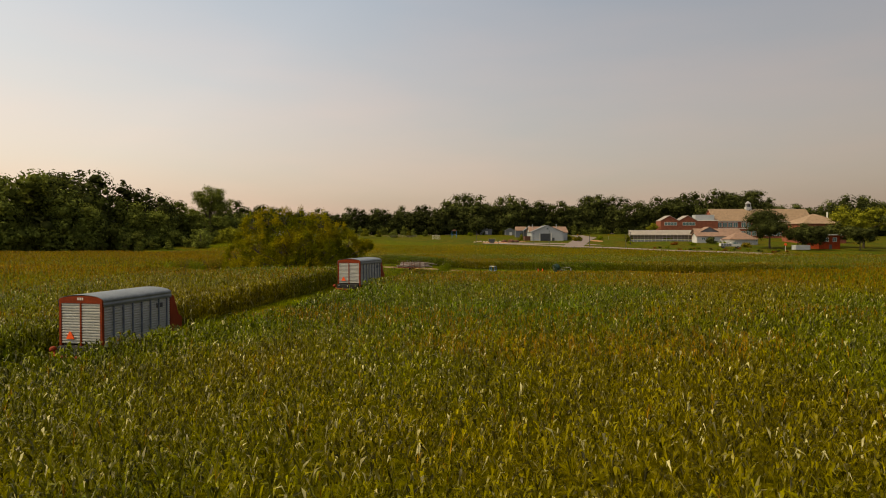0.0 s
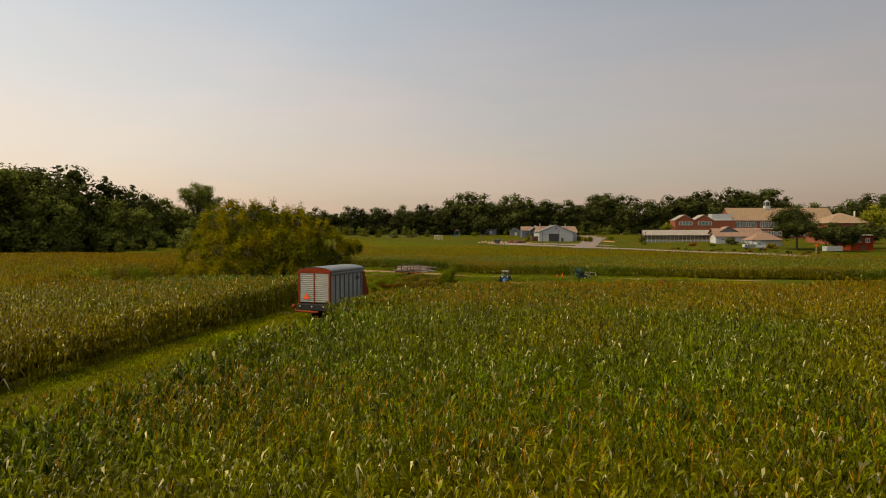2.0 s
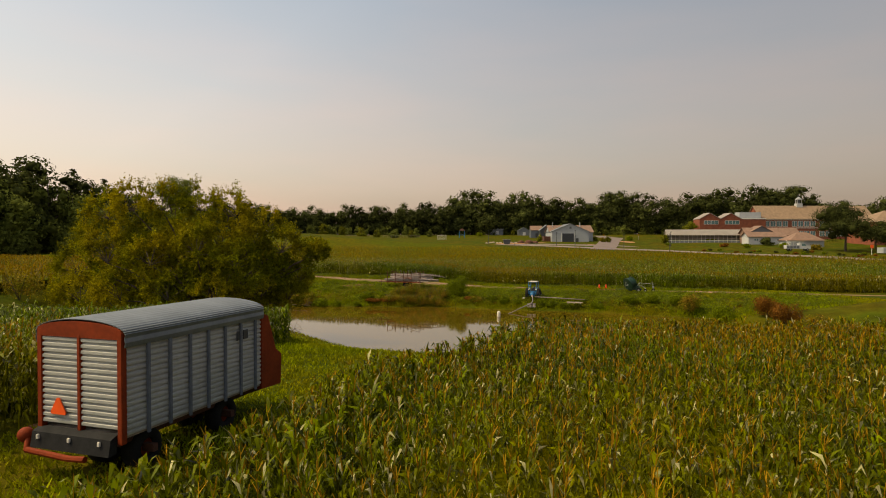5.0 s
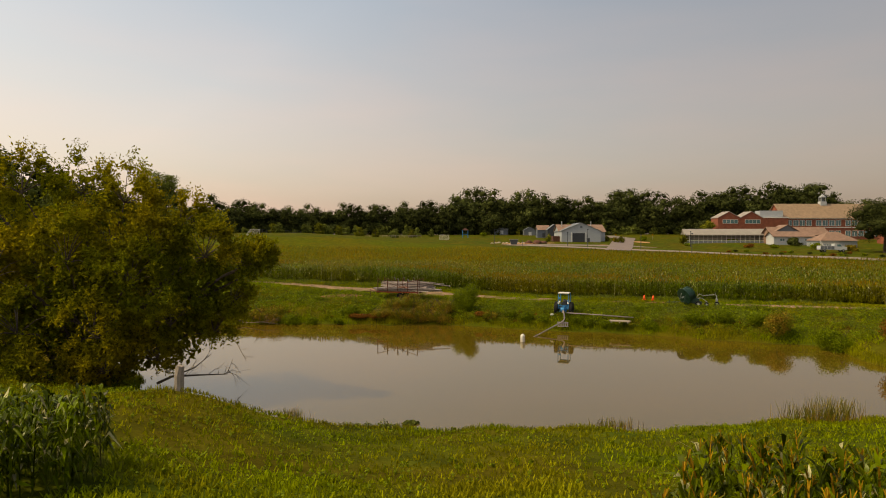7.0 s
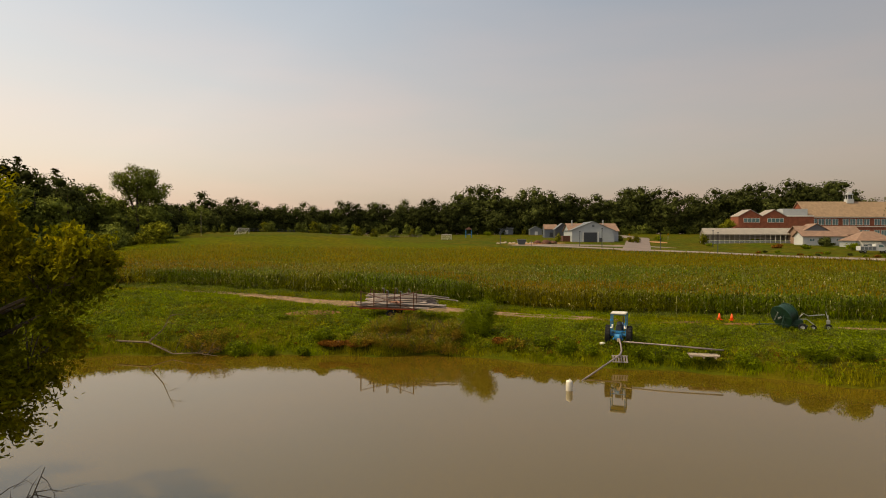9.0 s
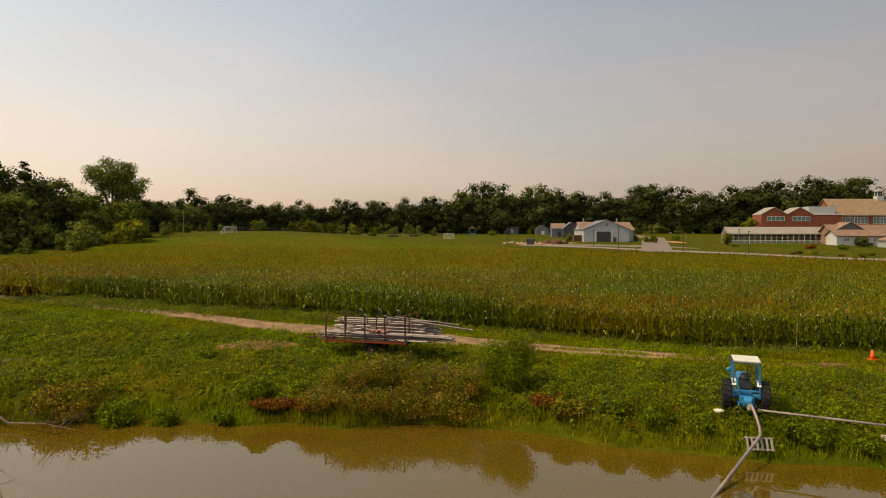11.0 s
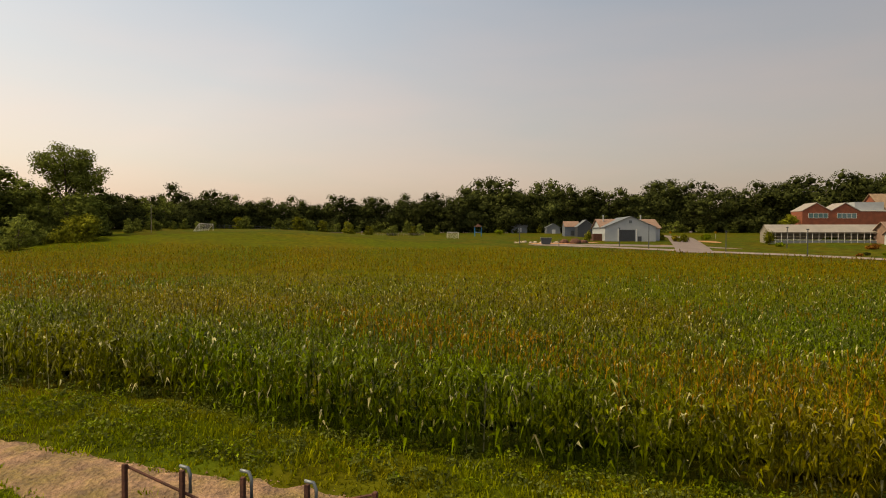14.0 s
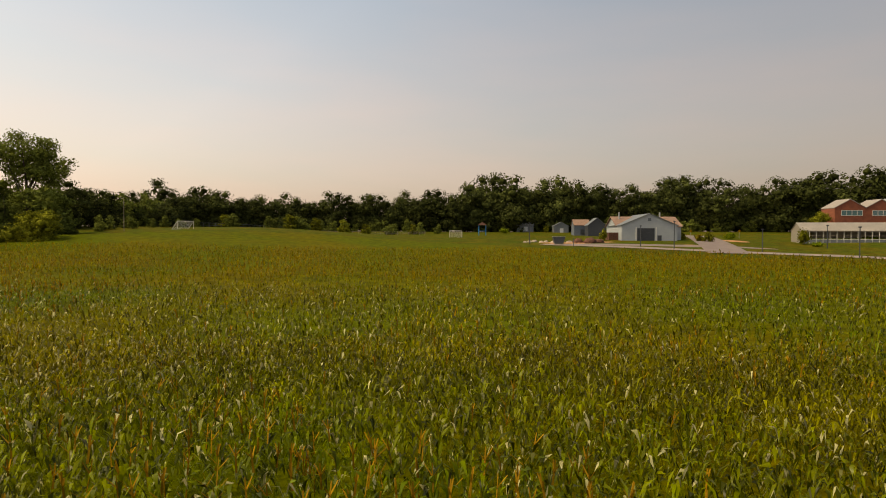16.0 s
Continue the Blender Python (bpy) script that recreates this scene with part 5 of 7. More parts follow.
def bush(name, x, y, w, d, h, m, n, leaf, seed, label, aspect=0.6, stems=7, lob=9, heads=0):
    """A clump of leaves on thin stems."""
    rng = np.random.default_rng(seed)
    t = thing(name, pose(x, y, hz(x, y)), label, "bush")
    bm = bmesh.new()
    for i in range(stems):
        a = rng.uniform(0, math.tau)
        pipe(bm, [(0, 0, -0.1), (math.cos(a) * w * 0.15, math.sin(a) * d * 0.15, h * 0.45), (math.cos(a) * w * 0.33, math.sin(a) * d * 0.33, h * 0.85)], [0.03, 0.02, 0.006], 4)
    tagged(part("stalk_tuft", bm, M_BARK, t), kind="stuff")
    V, F = [], []
    for i in range(lob):
        a, q = rng.uniform(0, math.tau), math.sqrt(rng.uniform(0, 1)) * 0.62
        r = rng.uniform(0.28, 0.42)
        cz = h * rng.uniform(0.25, 0.68) * (1 - 0.35 * q)
        k = n // lob
        dd = rng.normal(0, 1, (k, 3))
        dd /= np.linalg.norm(dd, axis=1)[:, None]
        c = np.array([math.cos(a) * w / 2 * q, math.sin(a) * d / 2 * q, cz]) + dd * np.array([w * r * 0.75, d * r * 0.75, h * r]) * rng.uniform(0.5, 1.08, (k, 1))
        c[:, 2] = np.abs(c[:, 2]) + 0.03
        cards(V, F, c, dd, leaf, rng, aspect)
        if leaf > 0.19:
            lump(V, F, (math.cos(a) * w / 2 * q, math.sin(a) * d / 2 * q, cz), min(w, d) * r * 0.36, h * r / (min(w, d) * r * 0.75), 1, 0.6)
    arrays("foliage", np.concatenate(V), tris(F), m, t)
    if heads:
        c = np.concatenate(V)[rng.integers(0, sum(len(v) for v in V), heads * 3)]
        c = c[np.argsort(-c[:, 2])[:heads]] + rng.normal(0, 0.03, (heads, 3)) + np.array([0, 0, 0.06])
        V, F = [], []
        cards(V, F, c, np.tile([0.0, 0, 1], (heads, 1)), 0.035, rng, 0.8)
        tagged(arrays("flower_tuft", V[0], F[0], M_SEED, t, "pale dry flower heads"), kind="stuff")
    return t


bush("bush", 0.3, 126.9, 3.1, 2.8, 2.75, M_WEED, 15000, 0.05, 101, "rounded dense green bush on the pond bank")
for i, (bx, by, w, h) in enumerate([(-7.4, 126.0, 2.6, 1.7), (-5.4, 126.6, 2.8, 2.0), (-3.6, 126.2, 2.6, 2.1), (-1.9, 125.9, 2.6, 1.95), (-4.6, 125.2, 2.8, 1.6), (-2.6, 125.0, 2.6, 1.5), (-6.6, 125.0, 2.6, 1.4), (-8.6, 125.2, 2.0, 1.2)]):
    b = bush("goldenrod_clump", bx, by, w * 1.25, 2.5, h, M_GOLD, 4200, 0.052, 110 + i, "yellow-brown flowering goldenrod clump on the bank", 0.5, 12, heads=170)
    tagged(b, group="goldenrod thicket")
for i, (bx, by, w, h, m, lab) in enumerate([
        (-20.7, 125.0, 4.4, 1.9, M_GOLD, "brownish shrub at the water's edge"), (-18.0, 124.4, 2.2, 1.2, M_WEED, "green shrub at the water's edge"), (-15.8, 124.5, 1.5, 1.0, M_WEED, "small dark green bush at the water's edge"),
        (-13.1, 124.4, 1.1, 0.7, M_WEED, "low green clump on the bank"), (-11.2, 125.4, 2.4, 0.4, M_SEDGE, "low reddish sedge clump on the bank"), (-8.9, 125.3, 2.4, 0.4, M_SEDGE, "low reddish sedge clump on the bank"),
        (-12.0, 125.8, 1.6, 0.8, M_WEED, "low green clump on the bank"), (2.8, 123.9, 1.6, 0.8, M_GOLD, "yellowish clump on the bank"), (4.6, 123.4, 1.5, 0.8, M_WEED, "low green clump on the bank"),
        (6.3, 122.6, 1.6, 0.9, M_WEED, "leafy green clump on the bank"), (12.2, 121.0, 1.5, 0.8, M_WEED, "leafy green clump on the bank"), (14.0, 120.3, 1.4, 0.7, M_WEED, "leafy green clump on the bank"),
        (17.6, 119.0, 1.8, 0.9, M_WEED, "dark leafy clump on the bank"), (21.6, 117.8, 2.2, 1.0, M_WEED, "dark leafy clump on the bank"), (23.6, 117.6, 2.2, 1.2, M_WEED, "dark leafy clump on the bank"),
        (26.8, 116.2, 2.4, 1.0, M_WEED, "dark leafy clump on the bank"), (27.2, 114.6, 3.2, 2.0, M_GOLD, "yellow-green shrub at the pond's end"), (29.8, 110.5, 3.0, 2.0, M_WEED, "green shrub at the pond's end"),
        (32.4, 103.6, 3.6, 2.2, M_SEDGE, "rust-tinted sumac bush at the pond's end"), (32.2, 99.2, 3.2, 2.0, M_GOLD, "yellowish shrub at the pond's end"), (32.6, 107.2, 3.2, 2.0, M_SEDGE, "rust-tinted sumac bush at the pond's end"),
        (7.9, 121.9, 1.3, 0.8, M_WEED, "leafy clump beside the tractor"), (11.2, 121.4, 1.4, 0.8, M_WEED, "leafy clump behind the tractor"), (1.6, 125.0, 1.6, 0.45, M_SEDGE, "low brownish clump on the bank"),
        (-16.5, 131.0, 1.2, 0.4, M_WEED, "low weed clump in the grass"), (18.0, 124.0, 1.3, 0.5, M_WEED, "low weed clump in the grass"), (-3.4, 91.0, 0.9, 0.35, M_TREE2, "dark weed clump at the near shore")]):
    tagged(bush("bank_bush", bx, by, w, w * 0.8, h * 1.15, m, int(1300 * w), 0.068, 140 + i, lab), group="bank bushes")
for i, (bx, by, w, h) in enumerate([(-36.8, 80, 3.6, 2.4), (-37, 84.5, 3.8, 2.5), (-36.6, 89, 3.8, 2.3), (-36.4, 93.5, 4.0, 2.5), (-37, 109, 4.2, 2.6), (-37.2, 115, 4.2, 2.5), (-37, 121, 4.0, 2.4)]):
    tagged(bush("bank_bush", bx, by, w, w * 0.9, h, M_GOLD if i % 2 else M_WEED, 1500, 0.07, 700 + i, "brownish green shrub at the edge of the corn"), group="bank bushes")
# reeds at the near shore
for i, (bx, by, hh) in enumerate([(17.0, 91.7, 1.15), (18.3, 92.0, 1.0), (16.0, 91.5, 0.8), (6.4, 90.5, 0.4), (-9.5, 91.7, 0.45), (23.0, 93.2, 1.0), (24.4, 93.6, 1.2)]):
    rr = np.random.default_rng(400 + i)
    t = thing("reed_clump", pose(bx, by, max(hz(bx, by), 0.0)), "thin brownish reeds at the shore", "reeds", "shore reeds")
    V, F = blades(rr.normal(0, 0.5, 60), rr.normal(0, 0.25, 60), np.zeros(60), np.full(60, hh), rr, 3, 0.011, 0.3)
    tagged(arrays("reed_tuft", V, F, M_GOLD, t), kind="stuff")


# ---------------------------------------------------------------- the willow
def willow():
    rng = np.random.default_rng(5)
    bx, by = -21.8, 95.9
    t = thing("willow_tree", pose(bx, by, 0.3) @ Matrix.Diagonal((0.945, 0.945, 0.96, 1)), "large spreading willow with yellowing leaves beside the pond", "tree")
    # masses of the crown: x, y, z, radius
    top = [(-9.0, 0, 11.6, 2.3), (-6.4, -0.6, 12.3, 2.3), (-3.6, -1, 12.3, 2.2), (-0.8, 0.5, 12.4, 2.2), (2.2, -0.5, 11.8, 2.3), (-5.0, 0, 9.4, 2.6), (1.0, 0, 9.4, 2.6), (4.0, -1, 8.6, 2.4), (-2.5, 1.5, 9.6, 2.6), (5.0, 0.4, 10.2, 2.1)]
    side = [(7.0, -0.6, 8.6, 2.1), (8.9, 0.2, 7.7, 1.6), (10.4, -0.4, 8.2, 1.0), (-10.0, 0.2, 9.4, 2.4), (-11.6, -0.5, 6.6, 2.3), (8.2, 0.5, 5.6, 1.7), (-12.2, 0, 4.2, 2.2)]
    face = [(-7.4, -3.0, 7.8, 2.5), (-3.4, -3.6, 7.6, 2.3), (0.4, -3.2, 8.4, 2.3), (3.6, -2.6, 7.3, 2.3), (-10.0, -2.6, 4.4, 2.4), (-5.8, -4.0, 4.7, 2.4), (-1.6, -4.2, 4.7, 2.3), (2.2, -3.6, 4.4, 2.2), (5.6, -2.0, 4.8, 2.1), (7.4, -0.2, 4.0, 1.7)]
    foot = [(-8.6, -3.8, 2.0, 2.3), (-4.6, -4.4, 2.1, 2.2), (-0.8, -4.2, 2.0, 2.2), (2.4, -3.0, 2.2, 1.8), (4.6, -1.6, 2.6, 1.6)]
    back = [(-6.0, 3.4, 7.5, 2.6), (-1.5, 3.8, 7.0, 2.6), (3.0, 3.4, 7.8, 2.5), (6.0, 2.6, 6.0, 2.2), (-8.5, 3, 4, 2.4), (0, 3.6, 3.6, 2.4), (4.4, 2.8, 3.4, 2.0)]
    L = top + side + face + foot + back
    bm = bmesh.new()
    for k, (ex, ey, ez, r) in enumerate([(1, 0, 8.5, .42), (-4, 1.5, 8, .3), (6, -1.5, 7.4, .32), (2, 3, 7, .26), (-2, -3, 6.5, .26), (8.6, 0.5, 6.6, .22), (-9, -1, 6, .24)]):
        m1 = Vector((ex * 0.3, ey * 0.3, ez * 0.42))
        pipe(bm, [(ex * 0.03, ey * 0.03, -1.2), m1, (ex * 0.68, ey * 0.7, ez * 0.8), (ex, ey, ez)], [r, r * 0.8, r * 0.5, r * 0.22], 7)
    part("trunk", bm, M_BARK, t, "dark forked trunk")
    bm = bmesh.new()
    V, F = [], []
    for x, y, z, r in L:
        b = Vector((x * 0.5, y * 0.5, max(z * 0.6, 1.2)))
        e = Vector((x, y, z - r * 0.3))
        pipe(bm, [b, b.lerp(e, 0.55) + Vector((0, 0, 0.35)), e], [0.1, 0.07, 0.03], 5)
        # clusters of shoots on a few small boughs of each mass
        for k in range(13):
            d = Vector(rng.normal(0, 1, 3) + np.array([0.08 * x, 0.08 * y, 0.35])).normalized()
            c0 = e + Vector((d.x * r * 0.62, d.y * r * 0.62, d.z * r * 0.55 + 0.3 * r))
            c0.z = max(c0.z, 0.5)
            pipe(bm, [e, e.lerp(c0, 0.6) + Vector((0, 0, 0.15)), c0], [0.03, 0.02, 0.008], 4)
            sp, per = int(8 + 5 * r), 14
            up = rng.normal(0, 1, (sp, 3)) * 0.8 + np.array([d.x, d.y, d.z * 0.7 + 0.45])
            up /= np.linalg.norm(up, axis=1)[:, None]
            ln = r * rng.uniform(0.25, 0.6, sp)
            i = np.repeat(np.arange(sp), per)
            f = rng.uniform(0.05, 1.0, sp * per)
            c = np.array(c0) + up[i] * (ln[i] * f)[:, None]
            c[:, 2] += 0.25 * f - 0.55 * f ** 2 * (up[i][:, 2] < 0.75)
            c += rng.normal(0, 0.07, c.shape)
            c[:, 2] = np.maximum(c[:, 2], 0.2)
            cards(V, F, c, up[i] * 0.3 + rng.normal(0, 0.8, c.shape), 0.108, rng, 0.42)
    tagged(part("branch_work", bm, M_BARK, t), kind="stuff")
    # sparser leaves in the heart of the crown
    d = rng.normal(0, 1, (20000, 3))
    d *= (rng.uniform(0.05, 1, len(d)) ** 0.4 / np.linalg.norm(d, axis=1))[:, None]
    c = np.array([-1.5, 0, 5.4]) + d * np.array([9.6, 3.4, 5.6])
    c = c[(c[:, 2] > 0.4 + 0.35 * np.maximum(c[:, 0] - 3, 0)) & (np.sin(c[:, 0] * 1.1 + c[:, 2]) + np.sin(c[:, 2] * 1.3 - c[:, 0] * 0.6) > -0.9)]
    cards(V, F, c, rng.normal(0, 1, c.shape), 0.2, rng, 0.55)
    arrays("crown", np.concatenate(V), tris(F), M_WILLOW, t, "yellow-green narrow leaves")
    # low dark growth at its foot
    for i, (x, y, w, h) in enumerate([(-32, 98.2, 5, 2.2), (-28, 96.7, 4, 1.6), (-24.5, 95.7, 3.4, 1.3), (-36, 99.7, 5, 2.0), (-21.2, 95.4, 2.2, 0.9), (-33, 96.3, 4, 1.6)]):
        tagged(bush("understorey_bush", x, y, w, 2.8, h, M_WEED, 2200, 0.08, 190 + i, "low green bush under the willow"), group="willow understorey")
    # bare boughs that reach down to the water
    for i, (P, up) in enumerate([([(-17.98, 95.5, 0.79), (-17.45, 96.2, 1.03), (-16.18, 96.8, 0.98), (-14.72, 97.4, 0.91), (-14.38, 97.5, 1.83)], (-15.56, 97.2, 2.16)),
                                 ([(-28.5, 125.4, 0.9), (-24.9, 124.5, 0.92), (-22.7, 123.7, 0.22), (-20.6, 123.0, 0.42), (-18.9, 122.6, 0.28)], (-22.3, 123.0, 3.6))]):
        t2 = thing("dead_branch", pose(0, 0, 0), "bare grey dead bough reaching over the water", "branch", "dead boughs")
        bm = bmesh.new()
        P = [Vector(p) for p in P]
        pipe(bm, P, [0.085, 0.07, 0.05, 0.032, 0.012], 6)
        Q = [P[1], P[1].lerp(Vector(up), 0.45) + Vector((0.25, 0, -0.1)), Vector(up)]
        pipe(bm, Q, [0.055, 0.035, 0.012], 6)
        part("limb", bm, M_DEAD, t2)
        bm = bmesh.new()
        for k in range(20):
            f = rng.uniform(0.3, 1.0) * 3.95
            i0 = min(3, int(f))
            p = P[i0].lerp(P[i0 + 1], f - i0)
            if k % 3 == 0:
                f = rng.uniform(0.2, 1.95)
                i0 = min(1, int(f))
                p = Q[i0].lerp(Q[i0 + 1], f - i0)
            d = Vector((rng.uniform(0.1, 1.0), rng.normal(0, 0.6), rng.normal(0.35, 0.5))).normalized() * rng.uniform(0.4, 1.3)
            q = p + d
            q.z = max(q.z, 0.02)
            pipe(bm, [p, p.lerp(q, 0.5) + Vector((0, 0, 0.08)), q], [0.02, 0.013, 0.004], 4)
            for _ in range(2):
                w = q + Vector(rng.normal(0, 0.25, 3)) + d * 0.25
                w.z = max(w.z, 0.02)
                pipe(bm, [p.lerp(q, 0.6), w], [0.009, 0.003], 3)
        tagged(part("twig_spray", bm, M_DEAD, t2), kind="stuff")
    t3 = thing("stump", pose(-13.2, 87.7, 2.55), "weathered grey post stump at the shore", "stump")
    bm = bmesh.new()
    pipe(bm, [(0, 0, -1.6), (0.02, 0, 0.5), (0.06, 0.02, 0.92)], [0.22, 0.2, 0.17], 9)
    part("wood", bm, M_WOOD, t3)
    return t


willow()


def bare_patch(name, x, y, rx, ry, m, label):
    """Bare earth with a ragged outline, draped over the ground."""
    V, F, n = [(x, y, hz(x, y) + 0.05)], [], 40
    for k in range(1, 5):
        for i in range(n):
            a = i * math.tau / n
            q = k / 4 * (1 + (0.5 * noise.noise(Vector((math.cos(a) * 1.8 + x, math.sin(a) * 1.8, 3))) + 0.3 * noise.noise(Vector((math.cos(a) * 5, math.sin(a) * 5 + y, 1)))) * (k == 4))
            px, py = x + math.cos(a) * rx * q, y + math.sin(a) * ry * q
            V.append((px, py, hz(px, py) + 0.05 - (0.1 if k == 4 else 0)))
    T = []
    for i in range(n):
        j = (i + 1) % n
        T.append((0, 1 + i, 1 + j, 1 + j))
        for k in range(3):
            T.append((1 + k * n + i, 1 + (k + 1) * n + i, 1 + (k + 1) * n + j, 1 + k * n + j))
    me = bpy.data.meshes.new(name)
    me.from_pydata(V, [], [tuple(dict.fromkeys(f)) for f in T])
    return tagged(mesh_ob(name, me, m, smooth=True), label, "bare soil", kind="structure")


bare_patch("bare_soil", -14.5, 133.2, 2.6, 1.0, M_SOIL, "bare reddish earth patch in the grass")
bare_patch("bare_soil", -8.8, 50.6, 1.5, 0.7, M_SOIL, "bare reddish earth in the mown lane")
bare_patch("bare_soil", -12.0, 60.6, 0.7, 0.5, M_SOIL, "bare reddish earth at the foot of the corn")
bare_patch("bare_soil", 21.5, 128.2, 1.8, 0.4, M_SOIL, "bare earth beside the dirt track")
bare_patch("bare_soil", 16.5, 129.4, 2.6, 0.45, M_SOIL, "bare earth beside the dirt track")

# ---------------------------------------------------------------- the pump tractor at the pond
def tractor(m4):
    t = thing("tractor", m4, "old blue tractor with pale canopy roof parked on the bank", "tractor")
    # x right, y forward, z up; origin on the ground under the rear axle
    for s in (-1, 1):
        bm = bmesh.new()
        wheel(bm, 0.72, 0.4, 0.5, 18)
        w = part("rear_wheel", bm, M_BLACK, t, "large lugged black tyre")
        w.matrix_local = pose(s * 0.82, 0, 0.70)
        bm = bmesh.new()
        disc(bm, 0.37, 0.14)
        disc(bm, 0.14, 0.24)
        part("rim", bm, M_STEEL, w, "grey wheel rim")
        bm = bmesh.new()
        wheel(bm, 0.38, 0.22, 0.5)
        w = part("front_wheel", bm, M_BLACK, t, "small black tyre", True)
        w.matrix_local = pose(s * 0.66, 2.05, 0.37)
        bm = bmesh.new()
        disc(bm, 0.2, 0.12)
        part("rim", bm, M_STONE, w)
        bm = bmesh.new()
        arc = [(-0.0 + 0.80 * math.cos(a), 0.70 + 0.80 * math.sin(a)) for a in np.linspace(0.5, 2.3, 12)]
        arc2 = [(0.76 * math.cos(a), 0.70 + 0.76 * math.sin(a)) for a in np.linspace(2.3, 0.5, 12)]
        prism(bm, arc + arc2, s * 0.44, s * 0.62, Matrix(((0, 1, 0, 0), (1, 0, 0, 0), (0, 0, 1, 0), (0, 0, 0, 1))))
        bmesh.ops.recalc_face_normals(bm, faces=bm.faces[:])
        part("fender", bm, M_STONE, t, "pale grey fender")
    bm = bmesh.new()
    box(bm, -0.24, -0.3, 0.42, 0.24, 1.0, 0.95, bevel=0.05)
    rod(bm, (-0.75, 0, 0.7), (0.75, 0, 0.7), 0.13, 12)
    box(bm, -0.2, 1.0, 0.45, 0.2, 2.2, 0.85, bevel=0.04)
    rod(bm, (-0.6, 2.05, 0.4), (0.6, 2.05, 0.4), 0.06)
    part("chassis", bm, M_BLUE, t, "blue gearbox and axle")
    bm = bmesh.new()
    box(bm, -0.27, 0.95, 0.82, 0.27, 2.45, 1.38, bevel=0.07)
    part("hood", bm, M_BLUE, t, "blue engine hood")
    bm = bmesh.new()
    box(bm, -0.24, 2.44, 0.75, 0.24, 2.5, 1.33, bevel=0.02)
    part("grille", bm, M_STEEL, t)
    bm = bmesh.new()
    box(bm, -0.22, 0.82, 0.95, 0.22, 0.98, 1.45, bevel=0.03)
    part("dashboard", bm, M_DARK, t)
    bm = bmesh.new()
    rod(bm, (0, 0.86, 1.3), (0, 0.6, 1.52), 0.025)
    bmesh.ops.create_cone(bm, cap_ends=True, segments=20, radius1=0.22, radius2=0.22, depth=0.04, matrix=pose(0, 0.6, 1.53, 35))
    part("steering_wheel", bm, M_DARK, t)
    bm = bmesh.new()
    box(bm, -0.24, -0.05, 0.98, 0.24, 0.4, 1.08, bevel=0.03)
    box(bm, -0.24, -0.12, 1.05, 0.24, -0.03, 1.42, bevel=0.03)
    part("seat", bm, M_DARK, t, "dark seat with a low back")
    for x in (-0.56, 0.56):
        for y in (-0.42, 0.95):
            bm = bmesh.new()
            box(bm, x - 0.04, y - 0.04, 0.7 if y < 0 else 0.8, x + 0.04, y + 0.04, 2.38, bevel=0.01)
            part("canopy_post", bm, M_BLUE, t, "blue canopy post")
    for y0, z0 in ((-0.46, 2.32), (0.91, 2.32), (-0.46, 1.0)):
        bm = bmesh.new()
        box(bm, -0.6, y0, z0, 0.6, y0 + 0.08, z0 + 0.07)
        part("cross_bar", bm, M_BLUE, t)
    bm = bmesh.new()
    box(bm, -0.62, -0.66, 2.39, 0.62, 0.98, 2.47, bevel=0.04)
    part("canopy", bm, M_PLASTIC, t, "off-white flat canopy roof")
    bm = bmesh.new()
    rod(bm, (0.2, 1.6, 1.35), (0.2, 1.6, 2.0), 0.04)
    part("exhaust", bm, M_RUST, t)
    bm = bmesh.new()
    bmesh.ops.create_uvsphere(bm, u_segments=12, v_segments=8, radius=0.12, matrix=Matrix.Translation((-0.68, 0.95, 1.72)) @ Matrix.Diagonal((1, 0.7, 1, 1)))
    part("work_lamp", bm, M_BLUE, t, "blue side lamp", True)
    # pump on the hitch
    bm = bmesh.new()
    box(bm, -0.3, -0.75, 0.45, 0.3, -0.3, 0.8, bevel=0.05)
    rod(bm, (-0.16, -0.85, 0.62), (0.16, -0.85, 0.62), 0.26, 16)
    for s in (-1, 1):
        rod(bm, (s * 0.35, -0.2, 0.5), (s * 0.35, -0.95, 0.42), 0.035)
    part("pump", bm, M_BLUE, t, "blue irrigation pump on the hitch")
    return t


tractor(pose(10.2, 122.75, hz(10.2, 122.75) + 0.02, 0, 0, -21) @ Matrix.Scale(0.9, 4))

t = thing("suction_pipe", pose(0, 0, 0), "long pale suction pipe running from the pump into the pond", "pipe")
bm = bmesh.new()
pipe(bm, [(9.98, 121.9, 1.85), (9.95, 121.65, 1.78), (9.95, 121.3, 1.45), (9.9, 120.95, 1.15), (9.7, 120.5, 0.98), (9.3, 120.1, 0.82), (6.3, 117.0, -0.05), (5.4, 116.1, -0.3)], 0.06, 10)
part("tube", bm, M_ALU, t, "grey tube", True)
bm = bmesh.new()
rod(bm, (9.95, 121.88, 1.62), (9.95, 121.86, 1.86), 0.11, 12)
part("collar", bm, M_WOOD, t)

t = thing("crate", pose(9.65, 120.35, 0.42, -28, 0, -8), "small white slatted crate at the water's edge", "crate")
for i in range(6):
    bm = bmesh.new()
    box(bm, -0.5 + i * 0.18, -0.03, 0, -0.5 + i * 0.18 + 0.09, 0.0, 0.5, bevel=0.006)
    part("slat", bm, M_COPING, t)
for zz in (0.02, 0.46):
    bm = bmesh.new()
    box(bm, -0.53, 0.0, zz, 0.53, 0.05, zz + 0.07, bevel=0.006)
    part("rail", bm, M_COPING, t)
bm = bmesh.new()
box(bm, -0.53, 0.05, 0.46, 0.53, 0.4, 0.5, bevel=0.006)
part("top_board", bm, M_COPING, t)

